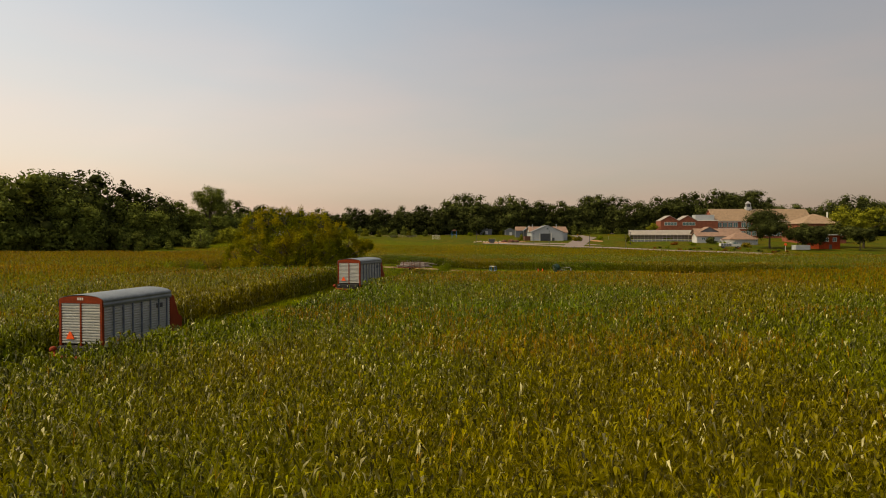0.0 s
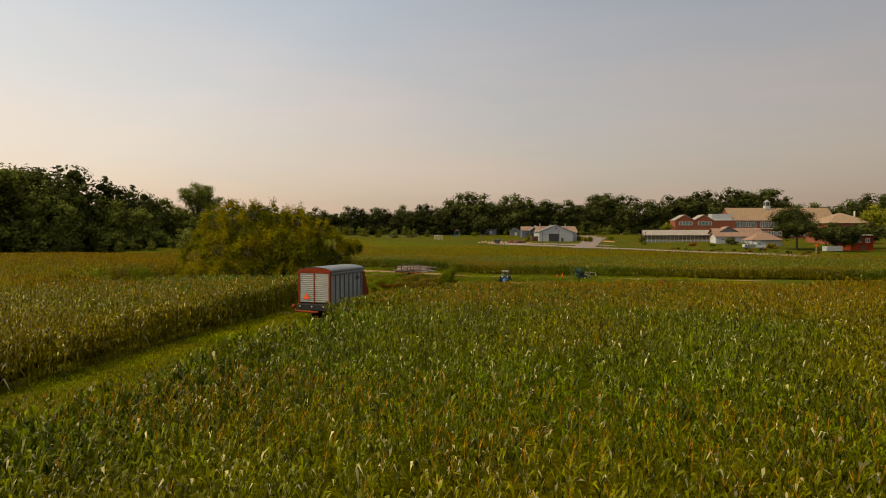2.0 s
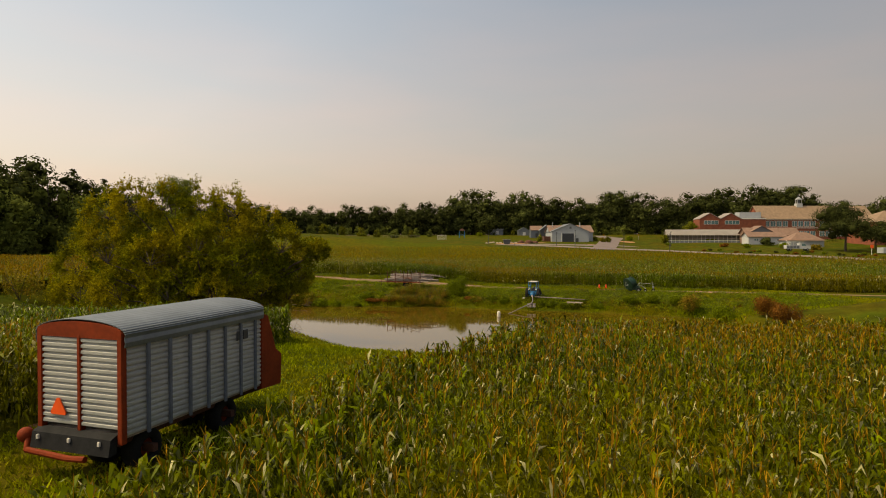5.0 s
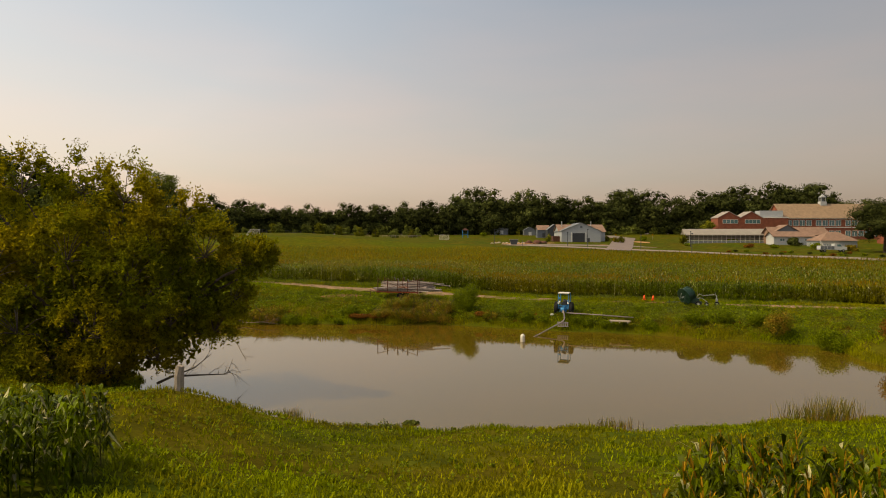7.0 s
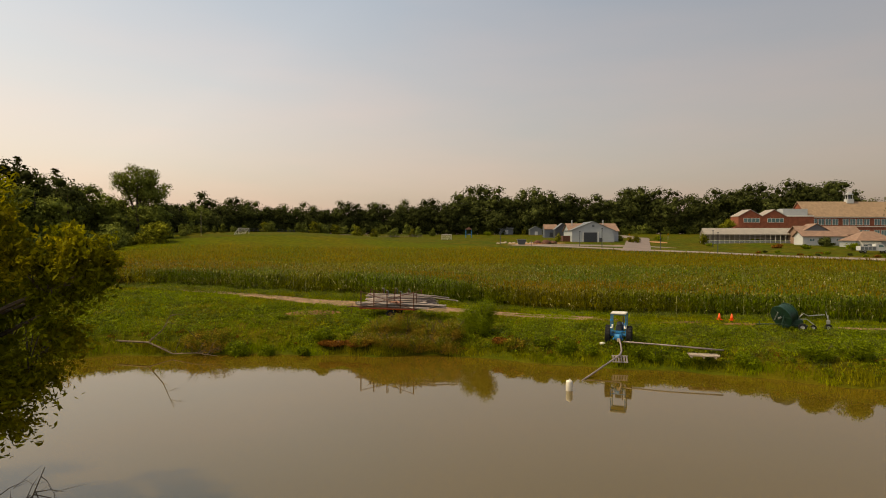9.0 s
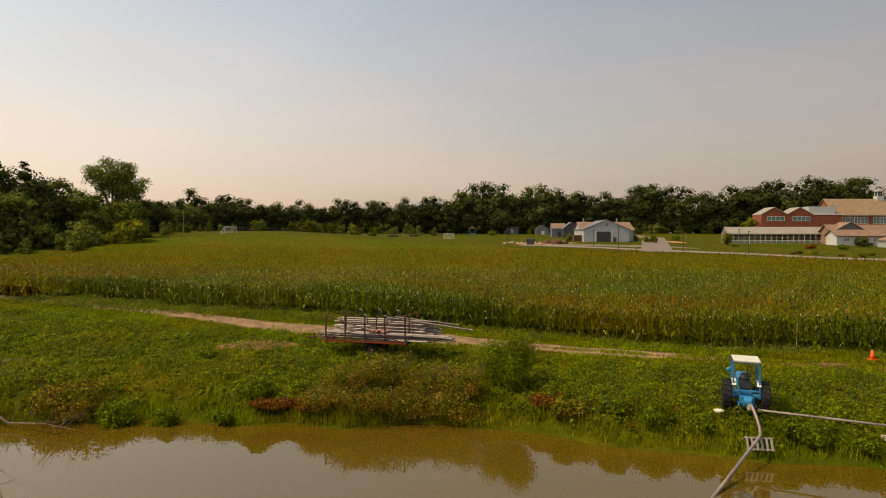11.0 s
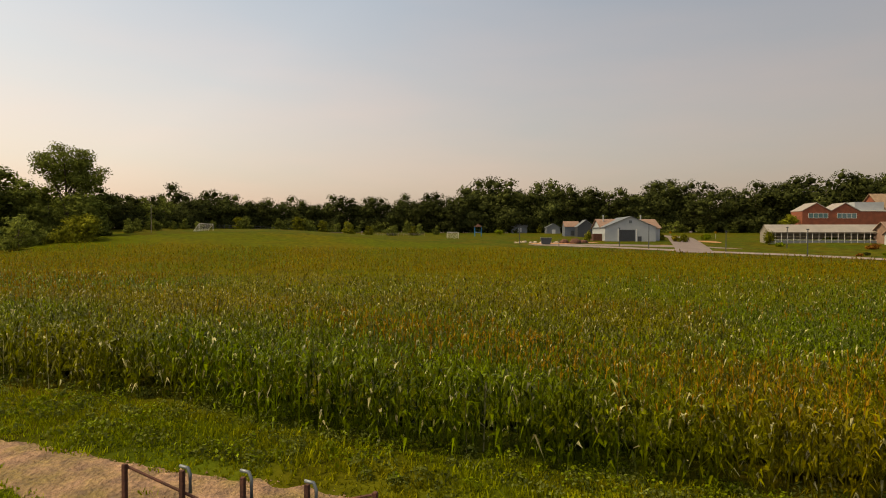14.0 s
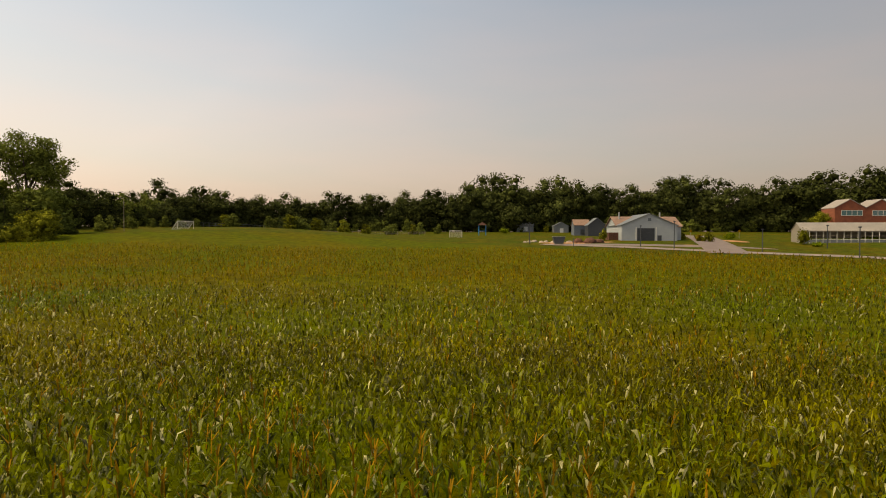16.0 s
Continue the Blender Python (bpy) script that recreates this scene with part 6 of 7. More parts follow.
t = thing("float", pose(5.0, 114.4, 0), "white plastic barrel float on the pond", "float")
bm = bmesh.new()
pipe(bm, [(0, 0, -0.25), (0, 0, -0.2), (0, 0, 0.5), (0, 0, 0.58), (0, 0, 0.62)], [0.16, 0.2, 0.2, 0.17, 0.09], 16)
part("barrel", bm, M_PLASTIC, t, smooth=True)
bm = bmesh.new()
rod(bm, (0.03, 0, 0.6), (0.03, 0, 0.68), 0.045)
part("cap", bm, M_STONE, t)

t = thing("jug", pose(8.85, 122.7, hz(8.85, 122.7) + 0.1, 75, 0, 30), "white plastic jug lying in the weeds", "jug")
bm = bmesh.new()
pipe(bm, [(0, 0, 0), (0, 0, 0.03), (0, 0, 0.3), (0, 0, 0.4), (0, 0, 0.48)], [0.07, 0.1, 0.1, 0.06, 0.03], 12)
part("body", bm, M_PLASTIC, t, smooth=True)

t = thing("irrigation_pipe", pose(0, 0, 0), "straight pale irrigation pipe lying along the bank", "pipe")
bm = bmesh.new()
pipe(bm, [(10.3, 121.9, 1.6), (10.6, 121.6, 1.62), (13, 120.5, 1.6), (16.2, 119.3, 1.5)], 0.05, 8)
part("tube", bm, M_ALU, t, smooth=True)

t = thing("board_stack", pose(14.95, 119.5, max(1.1, hz(14.95, 119.5) + 0.12), 0, 0, -12), "low stack of grey weathered boards", "boards")
for i in range(5):
    bm = bmesh.new()
    box(bm, -0.95 + 0.07 * (i % 2), -0.4 + i * 0.17, 0.0, 0.9 + 0.06 * (i % 3), -0.25 + i * 0.17, 0.08, bevel=0.008)
    part("board", bm, M_WOOD, t)
for i in range(3):
    bm = bmesh.new()
    box(bm, -0.85 + i * 0.75, -0.42, -0.12, -0.75 + i * 0.75, 0.42, 0.0, bevel=0.008)
    part("bearer", bm, M_WOOD, t)

# ---------------------------------------------------------------- hose reel
def reel(m4):
    t = thing("hose_reel", m4, "dark green irrigation hose reel on small wheels with grey outlet arm", "hose reel")
    # the drum's axle is tipped; x runs along the drawbar
    AX = pose(0.0, 0, 1.12) @ pose(0, 0, 0, 0, -22, 40)
    for s, r in ((-0.38, 0.92), (0.38, 0.86)):
        bm = bmesh.new()
        pipe(bm, [(s - 0.05, 0, 0), (s - 0.035, 0, 0), (s + 0.035, 0, 0), (s + 0.05, 0, 0)], [r - 0.05, r, r, r - 0.05], 36)
        for k in range(6):
            a = k * math.tau / 6
            rod(bm, (s * 1.12, 0.15 * math.cos(a), 0.15 * math.sin(a)), (s * 1.12, (r - 0.06) * math.cos(a), (r - 0.06) * math.sin(a)), 0.035, 6)
        f = part("flange", bm, M_GREEN, t, "round dark green flange with pressed ribs")
        f.matrix_local = AX
    bm = bmesh.new()
    for k in range(9):
        g = bmesh.ops.create_cone(bm, cap_ends=True, segments=30, radius1=0.8, radius2=0.8, depth=0.06)
        bmesh.ops.transform(bm, matrix=pose(-0.31 + k * 0.077, 0, 0, 0, 90, 0), verts=g["verts"])
    part("hose", bm, M_GREEN, t, "coiled dark green hose").matrix_local = AX
    bm = bmesh.new()
    rod(bm, (-0.7, 0, 0), (0.7, 0, 0), 0.07, 12)
    part("axle", bm, M_STEEL, t).matrix_local = AX
    bm = bmesh.new()
    rod(bm, (-0.62, -0.05, 0.5), (-0.58, 0.5, -0.2), 0.045, 8)
    part("brace", bm, M_STEEL, t, "pale steel brace").matrix_local = AX
    bm = bmesh.new()
    box(bm, -0.2, -0.5, 0.32, 1.5, -0.4, 0.46, bevel=0.01)
    box(bm, -0.2, 0.4, 0.32, 1.5, 0.5, 0.46, bevel=0.01)
    box(bm, 0.5, -0.5, 0.34, 0.62, 0.5, 0.44)
    box(bm, 0.2, -0.35, 0.46, 1.2, 0.35, 0.85, bevel=0.06)
    for s in (-1, 1):
        pipe(bm, [(-0.3, s * 0.62, 0.4), (-0.12, s * 0.58, 1.22), (0.6, s * 0.5, 0.42)], 0.05, 6)
    part("frame", bm, M_GREEN, t, "dark green steel frame with gear housing")
    bm = bmesh.new()
    pipe(bm, [(-0.2, 0, 0.4), (-1.2, 0.0, 0.36), (-2.0, 0, 0.3)], 0.05, 6)
    rod(bm, (-1.75, 0, 0.0), (-1.75, 0, 0.55), 0.04)
    part("drawbar", bm, M_GREEN, t)
    for x, y, r in ((1.1, -0.62, 0.3), (1.1, 0.62, 0.3), (1.95, 0.1, 0.22)):
        bm = bmesh.new()
        wheel(bm, r, 0.16, 0.5)
        w = part("wheel", bm, M_BLACK, t, "small black tyre", True)
        w.matrix_local = pose(x, y, r, 0, 0, 78)
        bm = bmesh.new()
        disc(bm, r * 0.5, 0.1)
        part("rim", bm, M_STEEL, w)
    bm = bmesh.new()
    pipe(bm, [(0.9, 0, 0.9), (1.25, 0.0, 1.3), (1.6, 0.05, 1.12), (2.2, 0.1, 1.2), (2.7, 0.1, 1.25)], 0.035, 6)
    pipe(bm, [(0.8, 0.2, 0.8), (1.5, 0.2, 0.85), (2.0, 0.15, 0.45)], 0.035, 6)
    part("boom", bm, M_STEEL, t, "grey outlet arm")
    bm = bmesh.new()
    wheel(bm, 0.27, 0.12, 0.5)
    w = part("cart_wheel", bm, M_BLACK, t, "small black cart wheel", True)
    w.matrix_local = pose(2.95, 0.1, 0.27, 0, 0, 80)
    bm = bmesh.new()
    disc(bm, 0.16, 0.08)
    part("rim", bm, M_STEEL, w)
    bm = bmesh.new()
    pipe(bm, [(2.95, 0.15, 0.27), (2.92, 0.15, 0.7), (2.9, 0.15, 1.2)], 0.04, 8)
    box(bm, 2.82, 0.05, 0.55, 3.05, 0.25, 0.85, bevel=0.03)
    pipe(bm, [(2.9, 0.15, 0.95), (2.76, 0.15, 1.5)], 0.03, 6)
    part("sprinkler_stand", bm, M_STEEL, t, "grey sprinkler stand")
    return t


reel(pose(23.9, 126.0, hz(23.9, 126.0), 0, 0, -20))


def cone(x, y, turn):
    t = thing("traffic_cone", pose(x, y, hz(x, y) + 0.05, 0, 0, turn), "small plain orange-red marker cone in the grass", "cone", "marker cones")
    bm = bmesh.new()
    box(bm, -0.2, -0.2, 0, 0.2, 0.2, 0.05, bevel=0.01)
    part("base", bm, M_ORANGE, t)
    bm = bmesh.new()
    pipe(bm, [(0, 0, 0.05), (0, 0, 0.3), (0, 0, 0.55)], [0.16, 0.1, 0.04], 14)
    part("body", bm, M_ORANGE, t, smooth=True)


cone(20.7, 130.1, 10)
cone(21.6, 129.8, 40)


# ---------------------------------------------------------------- pipe trailer
def pipe_trailer(m4):
    """Origin: foot of the near left post; x along the trailer, y across."""
    t = thing("pipe_trailer", m4, "rusty flat trailer with stake sides standing by the track", "trailer")
    L, W, H = 4.75, 2.4, 1.42
    bm = bmesh.new()
    for y in (0, W * 0.5, W):
        box(bm, -0.1, y - 0.05, -0.12, L + 0.1, y + 0.05, 0.02)
    for x in np.linspace(0, L, 5):
        box(bm, x - 0.05, 0, -0.2, x + 0.05, W, -0.1)
    part("frame", bm, M_RUST, t, "rusty steel frame")
    bm = bmesh.new()
    box(bm, -0.12, -0.11, -0.13, L + 0.1, -0.055, -0.06, bevel=0.01)
    part("side_rail", bm, M_RED, t, "orange-red lower side rail")
    bm = bmesh.new()
    pipe(bm, [(-0.05, W * 0.5, -0.12), (-1.2, W * 0.5, -0.1), (-1.75, W * 0.5, -0.18)], 0.05, 8)
    pipe(bm, [(-0.05, W * 0.2, -0.12), (-1.1, W * 0.5, -0.1)], 0.035, 6)
    pipe(bm, [(-1.35, W * 0.5, -0.7), (-1.3, W * 0.5, 0.12)], 0.035, 6)
    part("drawbar", bm, M_RUST, t)
    for y in (0, W):
        for i in range(5):
            bm = bmesh.new()
            x = i * L / 4
            box(bm, x - 0.04, y - 0.04, -0.1, x + 0.04, y + 0.04, H, bevel=0.008)
            part("post", bm, M_RUST, t, "rusty stake post")
        for a, b in (((0, H - 0.06), (L, -0.05)), ((0, 0.02), (L, H - 0.06))):
            bm = bmesh.new()
            yy = y - 0.05 if y == 0 else y + 0.05
            rod(bm, (a[0], yy, a[1]), (b[0], yy, b[1]), 0.028, 6)
            part("brace", bm, M_RUST, t)
    for x in (0.7, 2.6, 4.6):
        bm = bmesh.new()
        box(bm, x - 0.035, W * 0.52, -0.1, x + 0.035, W * 0.52 + 0.06, H * 0.93, bevel=0.008)
        part("stake", bm, M_RUST, t)
    for x in (2.65,):
        for y in (0.12, W - 0.12):
            bm = bmesh.new()
            wheel(bm, 0.4, 0.2, 0.5)
            w = part("wheel", bm, M_BLACK, t, "worn black tyre", True)
            w.matrix_local = pose(x, y, -0.55, 0, 0, 90)
            bm = bmesh.new()
            disc(bm, 0.18, 0.12)
            part("rim", bm, M_RUST, w, "rusty rim")
    return t, L, W, H


TRAILER = pose(-9.71, 130.98, hz(-9, 131.5) + 0.95, 0, 0, -12.8)
tr, TL, TW, TH = pipe_trailer(TRAILER)
rp = np.random.default_rng(31)


def aluminium_pipe(ends, r, label):
    a, b = Vector(ends[0]), Vector(ends[1])
    t = thing("irrigation_pipe", TRAILER, label, "pipe", "stacked irrigation pipes")
    bm = bmesh.new()
    rod(bm, a, b, r, 10)
    part("tube", bm, M_ALU, t, smooth=False)
    bm = bmesh.new()
    d = (b - a).normalized()
    rod(bm, b - d * 0.1, b + d * 0.02, r * 1.2, 8)
    part("coupling", bm, M_ALU, t)
    bm = bmesh.new()
    rod(bm, a, a + d * 0.1, r * 1.2, 8)
    part("coupling", bm, M_ALU, t)


# the low near stack and the high far stack
for layer in range(3):
    for i in range(11 - layer):
        x0, x1 = rp.uniform(-0.65, -0.1), 7.0 + rp.uniform(-1.1, 0.5)
        y = 0.12 + layer * 0.05 + i * 0.11
        z = 0.07 + layer * 0.1 + rp.uniform(0, 0.05)
        aluminium_pipe(((x0, y, z + 0.03), (x1, y + rp.uniform(-0.3, 0.26) - 0.012 * i * layer, z - 0.02)), 0.044, "grey aluminium irrigation pipe stacked on the trailer")
for layer in range(10):
    for i in range(9 - int(layer * 0.7)):
        x0, x1 = rp.uniform(-0.2, 0.5), 5.9 + rp.uniform(-0.9, 0.5)
        y = TW * 0.56 + layer * 0.035 + i * 0.108
        z = 0.07 + layer * 0.098 + rp.uniform(0, 0.04)
        aluminium_pipe(((x0, y, z + 0.02), (x1, y + rp.uniform(-0.2, 0.2), z)), 0.044, "grey aluminium irrigation pipe stacked on the trailer")
aluminium_pipe(((3.2, TW * 0.66, 1.12), (8.3, TW * 0.5, 0.64)), 0.05, "grey aluminium pipe jutting from the stack")
aluminium_pipe(((3.6, TW * 0.74, 1.14), (7.4, TW * 0.72, 0.82)), 0.05, "grey aluminium pipe jutting from the stack")
# risers with elbows beside the posts
for x, y, hh in ((2.4, 0.02, 1.3), (3.6, 0.02, 1.26), (1.2, TW, 1.3), (2.4, TW, 1.34), (3.6, TW, 1.28)):
    t = thing("riser_pipe", TRAILER, "upright grey pipe elbow slung on a trailer post", "pipe", "riser pipes")
    bm = bmesh.new()
    pipe(bm, [(x + 0.09, y + 0.08, hh - 0.3), (x + 0.09, y + 0.08, hh + 0.02), (x + 0.04, y + 0.08, hh + 0.14), (x - 0.12, y + 0.08, hh + 0.16)], 0.03, 8)
    part("elbow", bm, M_GALV, t, smooth=True)
# a heap of torn sheeting on the pipes
t = thing("torn_sheeting", TRAILER @ pose(2.9, 0.75, 0.37), "crumpled reddish-brown torn sheeting on the pipes", "sheeting")
bm = bmesh.new()
bmesh.ops.create_grid(bm, x_segments=22, y_segments=12, size=0.5)
for v in bm.verts:
    v.co = Vector((v.co.x * 1.1, v.co.y * 0.7, 0.03 + 0.2 * abs(noise.noise(v.co * 4.2)) + 0.12 * noise.noise(v.co * 11) * (1 - abs(v.co.x))))
part("sheet", bm, M_RAG, t, smooth=True)

# ---------------------------------------------------------------- small things far off
def goal(x, y, turn, w, label):
    t = thing("soccer_goal", pose(x, y, hz(x, y), 0, 0, turn), label, "goal", "soccer goals")
    for a, b, nm in (((-w / 2, 0, 0), (-w / 2, 0, 2.4), "post"), ((w / 2, 0, 0), (w / 2, 0, 2.4), "post"), ((-w / 2, 0, 2.4), (w / 2, 0, 2.4), "crossbar"),
                     ((-w / 2, 0, 2.4), (-w / 2, 2.2, 0), "back_stay"), ((w / 2, 0, 2.4), (w / 2, 2.2, 0), "back_stay"), ((-w / 2, 2.2, 0), (w / 2, 2.2, 0), "ground_bar")):
        bm = bmesh.new()
        rod(bm, a, b, 0.09, 6)
        part(nm, bm, M_PLASTIC, t)
    bm = bmesh.new()
    for k in range(14):
        q = k / 13
        rod(bm, (-w / 2 + w * q, 0.05, 2.38), (-w / 2 + w * q, 2.2, 0.02), 0.018, 4)
        rod(bm, (-w / 2, 2.2 * q, 2.4 - 2.4 * q), (w / 2, 2.2 * q, 2.4 - 2.4 * q), 0.018, 4)
    part("net", bm, M_PLASTIC, t, "white net")


goal(-84.5, 317, 72, 6.5, "white soccer goal on the grass hill")
goal(-4.0, 357, 0, 4.5, "small white soccer goal on the far grass")


def post(x, y, h, r, name, label, m, lamp=False):
    t = thing(name, pose(x, y, hz(x, y)), label, "post")
    bm = bmesh.new()
    rod(bm, (0, 0, -0.3), (0, 0, h), r, 8, r * 0.7)
    part("pole", bm, m, t)
    if lamp:
        bm = bmesh.new()
        box(bm, -0.25, -0.25, h, 0.25, 0.25, h + 0.25, bevel=0.05)
        part("lamp_head", bm, M_DARK, t)


for x, y, h in ((82.5, 270, 6.5), (46, 303, 5.6), (52.5, 296, 7.0), (17.5, 315, 6.0), (94, 300, 6.0), (70, 286, 5.5)):
    post(x, y, h, 0.13, "lamp_post", "dark slender lamp post by the road", M_DARK, True)
post(28, 303, 2.4, 0.12, "bollard", "short dark post by the yard", M_DARK)
post(-97, 306, 9, 0.09, "utility_pole", "weathered wooden utility pole at the wood's edge", M_WOOD)
t = thing("stop_sign", pose(139, 243, hz(139, 243)), "red sign on a post by the road", "sign")
bm = bmesh.new()
rod(bm, (0, 0, 0), (0, 0, 3.2), 0.08)
part("post", bm, M_PLASTIC, t)
bm = bmesh.new()
bmesh.ops.create_cone(bm, cap_ends=True, segments=8, radius1=0.6, radius2=0.6, depth=0.06, matrix=pose(0, -0.1, 2.8, 90, 0, 0) @ pose(0, 0, 0, 0, 0, 22.5))
part("plate", bm, M_ORANGE, t, "red octagonal plate")
for x, y in ((80, 356), (100, 362)):
    t = thing("road_sign", pose(x, y, hz(x, y)), "yellow diamond road sign by the driveway", "sign")
    bm = bmesh.new()
    rod(bm, (0, 0, 0), (0, 0, 2.4), 0.06)
    part("post", bm, M_STEEL, t)
    bm = bmesh.new()
    box(bm, -0.4, -0.09, -0.4, 0.4, -0.05, 0.4, pose(0, 0, 2.6, 0, 45, 0))
    part("plate", bm, M_TASSEL, t)

# white utility truck
t = thing("truck", pose(125.3, 262, hz(125.3, 262) + 0.1, 0, 0, -4), "white utility truck with a service body and roof rack", "truck")
bm = bmesh.new()
prism(bm, [(0.6, 0.7), (4.4, 0.7), (4.4, 1.7), (3.0, 1.85), (2.5, 2.7), (0.6, 2.75)], -1.1, 1.1)
part("cab", bm, M_WHITE, t, "white cab")
bm = bmesh.new()
prism(bm, [(1.3, 1.85), (2.75, 1.85), (2.4, 2.5), (1.3, 2.55)], -1.12, -1.09)
part("side_window", bm, M_GLASS, t)
bm = bmesh.new()
box(bm, -4.0, -1.15, 0.8, 0.5, 1.15, 2.1, bevel=0.05)
part("service_body", bm, M_WHITE, t, "white service body")
for i in range(4):
    bm = bmesh.new()
    box(bm, -3.9 + i * 1.1, -1.18, 1.0, -2.95 + i * 1.1, -1.15, 1.95)
    part("locker_door", bm, M_GREYW, t)
bm = bmesh.new()
for zz in (2.9, 3.3):
    rod(bm, (-4.0, -1.0, zz), (2.0, -1.0, zz), 0.06)
for xx in (-3.8, -1.5, 0.4):
    rod(bm, (xx, -1.0, 2.1), (xx, -1.0, 3.3), 0.05)
rod(bm, (-2.5, 0, 2.1), (-3.6, 0, 3.7), 0.18)
part("rack", bm, M_PLASTIC, t, "white ladder rack and boom")
for xx in (-2.6, 3.3):
    for yy in (-0.95, 0.95):
        bm = bmesh.new()
        wheel(bm, 0.5, 0.3, 0.5)
        w = part("wheel", bm, M_BLACK, t, "", True)
        w.matrix_local = pose(xx, yy, 0.5, 0, 0, 90)
        bm = bmesh.new()
        disc(bm, 0.26, 0.2)
        part("rim", bm, M_STEEL, w)

# dark skip and little machines by the barn yard
t = thing("skip", pose(25.3, 311, hz(25.3, 311)), "dark metal waste skip by the yard", "skip")
bm = bmesh.new()
prism(bm, [(-1.2, 0.3), (1.2, 0.3), (1.7, 2.3), (-1.7, 2.3)], -1, 1)
part("body", bm, M_DARK, t)
bm = bmesh.new()
box(bm, -1.75, -1.05, 2.2, 1.75, 1.05, 2.35)
part("rim", bm, M_STEEL, t)
for i, (x, y, s) in enumerate(((33, 322, 1.0), (36.5, 321, 1.2), (39.5, 322, 0.9))):
    t = thing("soil_heap", pose(x, y, hz(x, y) - 0.1), "dark heap of mulch in the yard", "heap", "mulch heaps")
    bm = bmesh.new()
    bmesh.ops.create_uvsphere(bm, u_segments=18, v_segments=10, radius=1.3 * s)
    for v in bm.verts:
        v.co = Vector((v.co.x * 1.3, v.co.y, max(0, v.co.z) * 1.1)) * (1 + 0.25 * noise.noise(v.co * 1.5 + Vector((i, 0, 0))))
    part("mulch", bm, M_RUST, t, smooth=True)
for i in range(9):
    x, y = 17 + i * 1.7, 322 + (i * 37 % 5)
    t = thing("rock", pose(x, y, hz(x, y), 0, 0, i * 50), "greyish boulder in the yard", "rock", "yard boulders")
    bm = bmesh.new()
    bmesh.ops.create_icosphere(bm, subdivisions=2, radius=0.7 + 0.1 * (i % 3))
    for v in bm.verts:
        v.co *= 1 + 0.3 * noise.noise(v.co + Vector((i, i, 0)))
        v.co.z *= 0.7
    part("stone", bm, M_WOOD, t, smooth=True)
# blue and red climbing frame on the far grass
t = thing("play_frame", pose(7.5, 400, hz(7.5, 400)), "faded red and blue climbing frame before the wood", "play frame")
for x in (-1.5, 1.5):
    for y in (-1, 1):
        bm = bmesh.new()
        rod(bm, (x, y, 0), (x, y, 4.6), 0.15)
        part("post", bm, M_BLUE, t)
bm = bmesh.new()
box(bm, -1.6, -1.1, 1.8, 1.6, 1.1, 2.0)
part("deck", bm, M_BLUE, t)
bm = bmesh.new()
prism(bm, [(-2.0, 4.4), (2.0, 4.4), (0, 5.8)], -1.4, 1.4)
part("roof", bm, M_RAG, t, "faded red tent roof")
# garden fence at the wood's foot
def fence(x0, y0, x1, y1, h, m, label, rails=2, step=2.4, pickets=0):
    t = thing("fence", pose(0, 0, 0), label, "fence", "far fences")
    n = int(math.hypot(x1 - x0, y1 - y0) / step)
    P = [(x0 + (x1 - x0) * i / n, y0 + (y1 - y0) * i / n) for i in range(n + 1)]
    for x, y in P:
        bm = bmesh.new()
        rod(bm, (x, y, hz(x, y) - 0.3), (x, y, hz(x, y) + h), 0.08, 5)
        part("post", bm, m, t)
    for (xa, ya), (xb, yb) in zip(P, P[1:]):
        for r in range(rails):
            bm = bmesh.new()
            q = h * (0.45 + 0.5 * r)
            rod(bm, (xa, ya, hz(xa, ya) + q), (xb, yb, hz(xb, yb) + q), 0.05, 4)
            part("rail", bm, m, t)


fence(-62, 402, -18, 412, 1.5, M_WOOD, "pale post and rail fence before the wood")
fence(-100, 345, -62, 402, 1.6, M_DARK, "dark wire fence on the hill")
fence(108, 326.5, 140, 326.5, 1.0, M_DARK, "low dark fence before the greenhouse", 1)
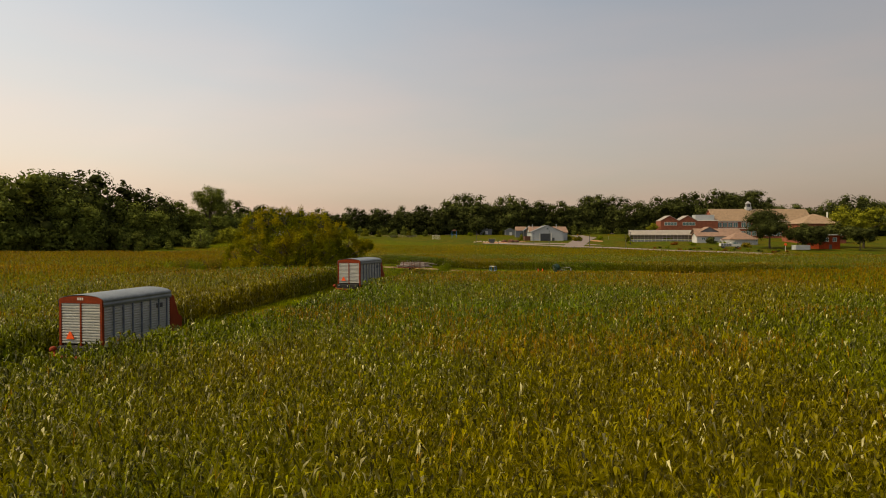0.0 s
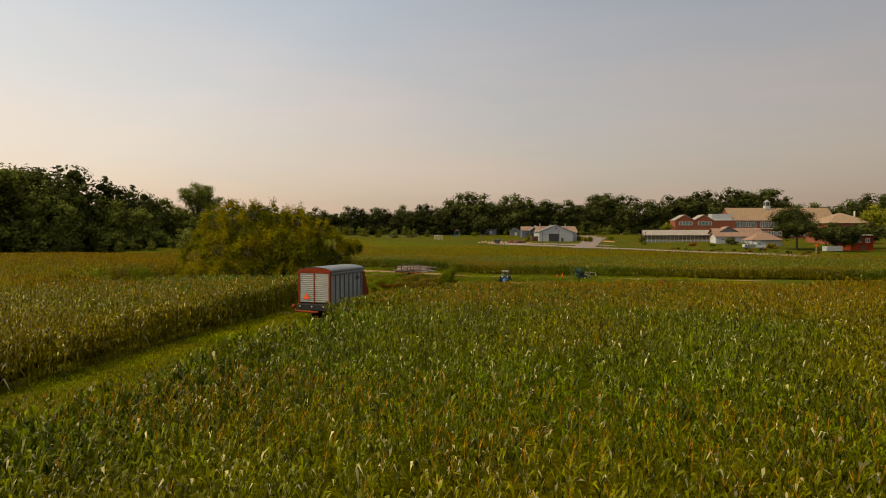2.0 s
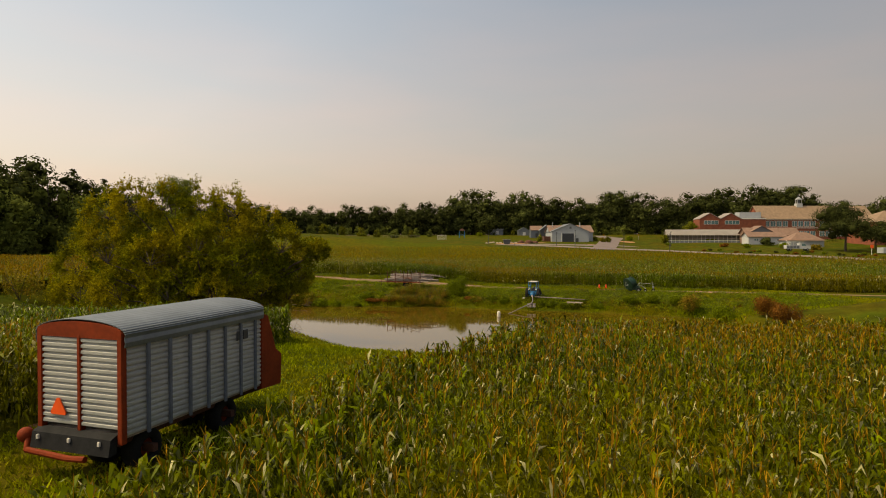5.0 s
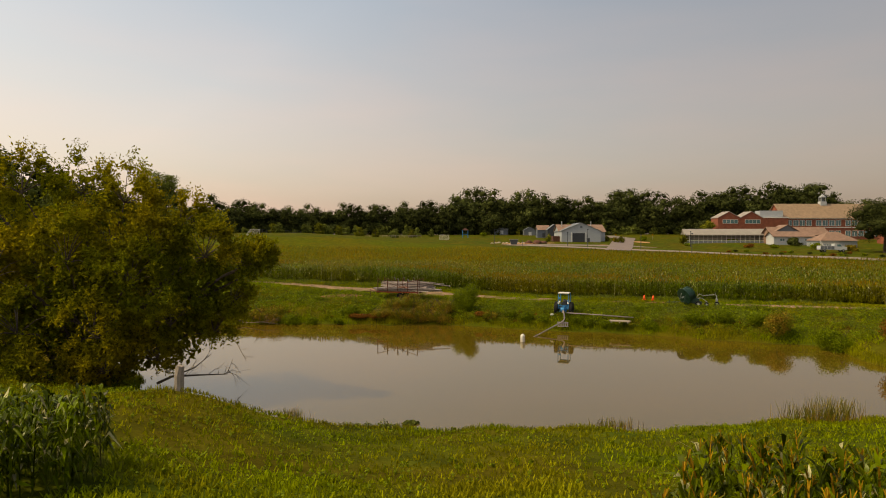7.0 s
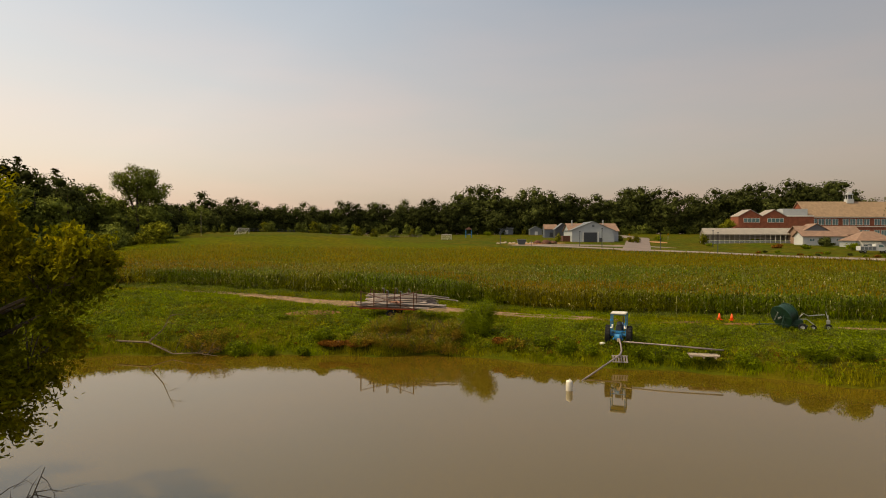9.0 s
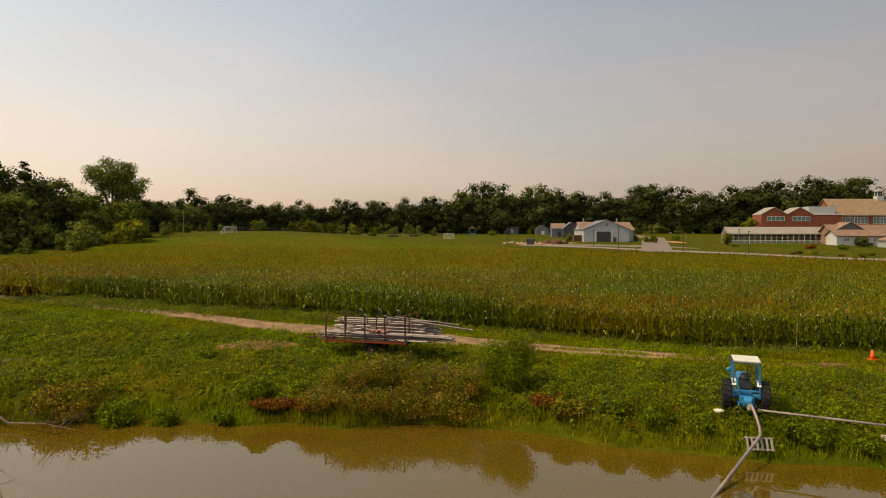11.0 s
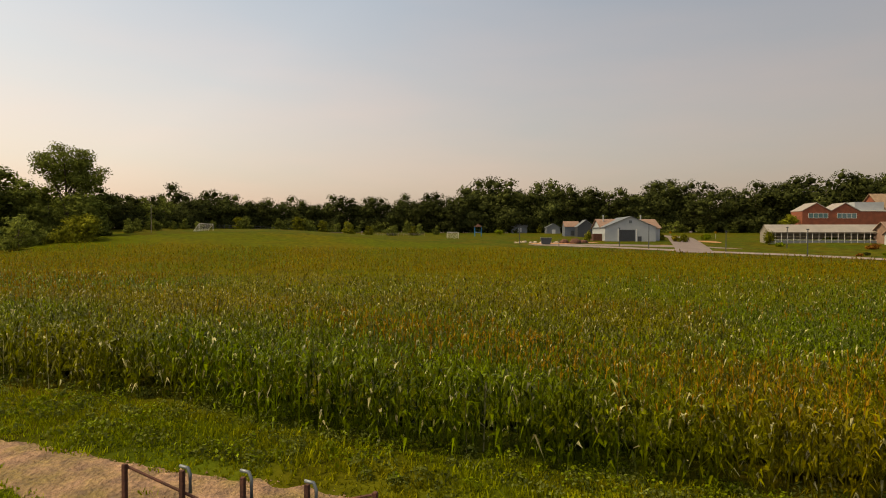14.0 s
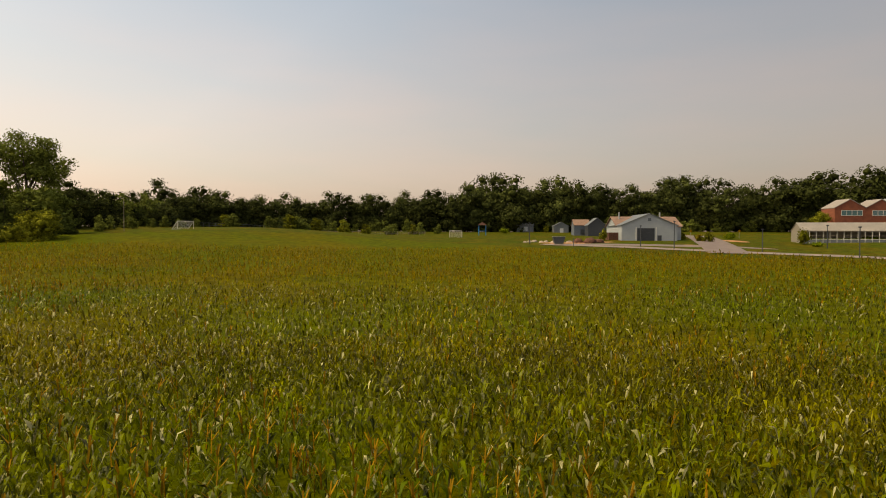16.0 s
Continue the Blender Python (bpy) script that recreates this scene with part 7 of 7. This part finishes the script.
# shrubs and young trees by the yard
for i, (x, y, w, h, m, lab) in enumerate([
        (74.5, 328, 4, 3.4, M_TREEY, "yellow-green shrub beside the barn"), (73, 331, 3, 2.6, M_GOLD, "brownish shrub beside the barn"), (43.5, 334, 3, 4.5, M_TREEY, "yellow-green shrub by the porch"),
        (72.5, 345, 4, 2.6, M_TREEY, "yellow-green shrub by the driveway"), (92, 352, 5, 2.6, M_WEED, "green shrub by the driveway"), (96, 362, 4, 2.2, M_GOLD, "brownish shrub by the driveway"),
        (98, 318, 4.5, 5.5, M_TREEY, "young light green tree by the road"), (103, 327, 4, 3.0, M_TREEY, "yellow-green shrub by the greenhouse"), (122, 325, 6, 2.0, M_WEED, "green shrub by the greenhouse"),
        (44.5, 462, 3, 4.0, M_TREEY, "yellow-green shrub by the shed"), (20, 438, 5, 3.2, M_WEED, "dark shrub before the wood"), (96, 308, 3, 1.4, M_WEED, "low shrub on the lawn"),
        (112, 290, 4, 1.6, M_SEDGE, "reddish low shrub on the lawn"), (118, 284, 4, 1.6, M_WEED, "low shrub on the lawn"), (128, 275, 5, 3.0, M_WEED, "green shrub beside the truck"), (136, 268, 5, 2.6, M_GOLD, "brownish shrub beside the road")]):
    tagged(bush("shrub", x, y, w, w * 0.8, h, m, 700, 0.2, 230 + i, lab, 0.8), group="yard shrubs")


# low planting along the lawn's edge above the road, and bare orange soil by the yard
rl = np.random.default_rng(77)
for i in range(26):
    x = 96 + i * 1.75 + rl.normal(0, 0.4)
    y = float(road_y(x)) + 13 + 5 * math.sin(i * 0.9) + rl.normal(0, 1.0)
    b = bush("hedge_plant", x, y, rl.uniform(1.6, 3.0), 1.6, rl.uniform(0.6, 1.2), (M_SEDGE, M_WEED, M_TREE, M_WEED)[i % 4], 160, 0.16, 300 + i, "low planted shrub on the lawn above the road", 0.8, 4, 4)
    tagged(b, group="lawn planting")
for x, y, rx, ry, lab in ((29, 320, 9, 4, "bare orange soil heaped by the yard"), (63, 310, 3, 5, "bare orange soil beside the barn"), (86, 335, 4, 9, "bare orange soil beside the driveway"), (40, 326, 6, 3, "bare orange soil by the yard")):
    bare_patch("bare_soil", x, y, rx, ry, M_CLAY, lab)
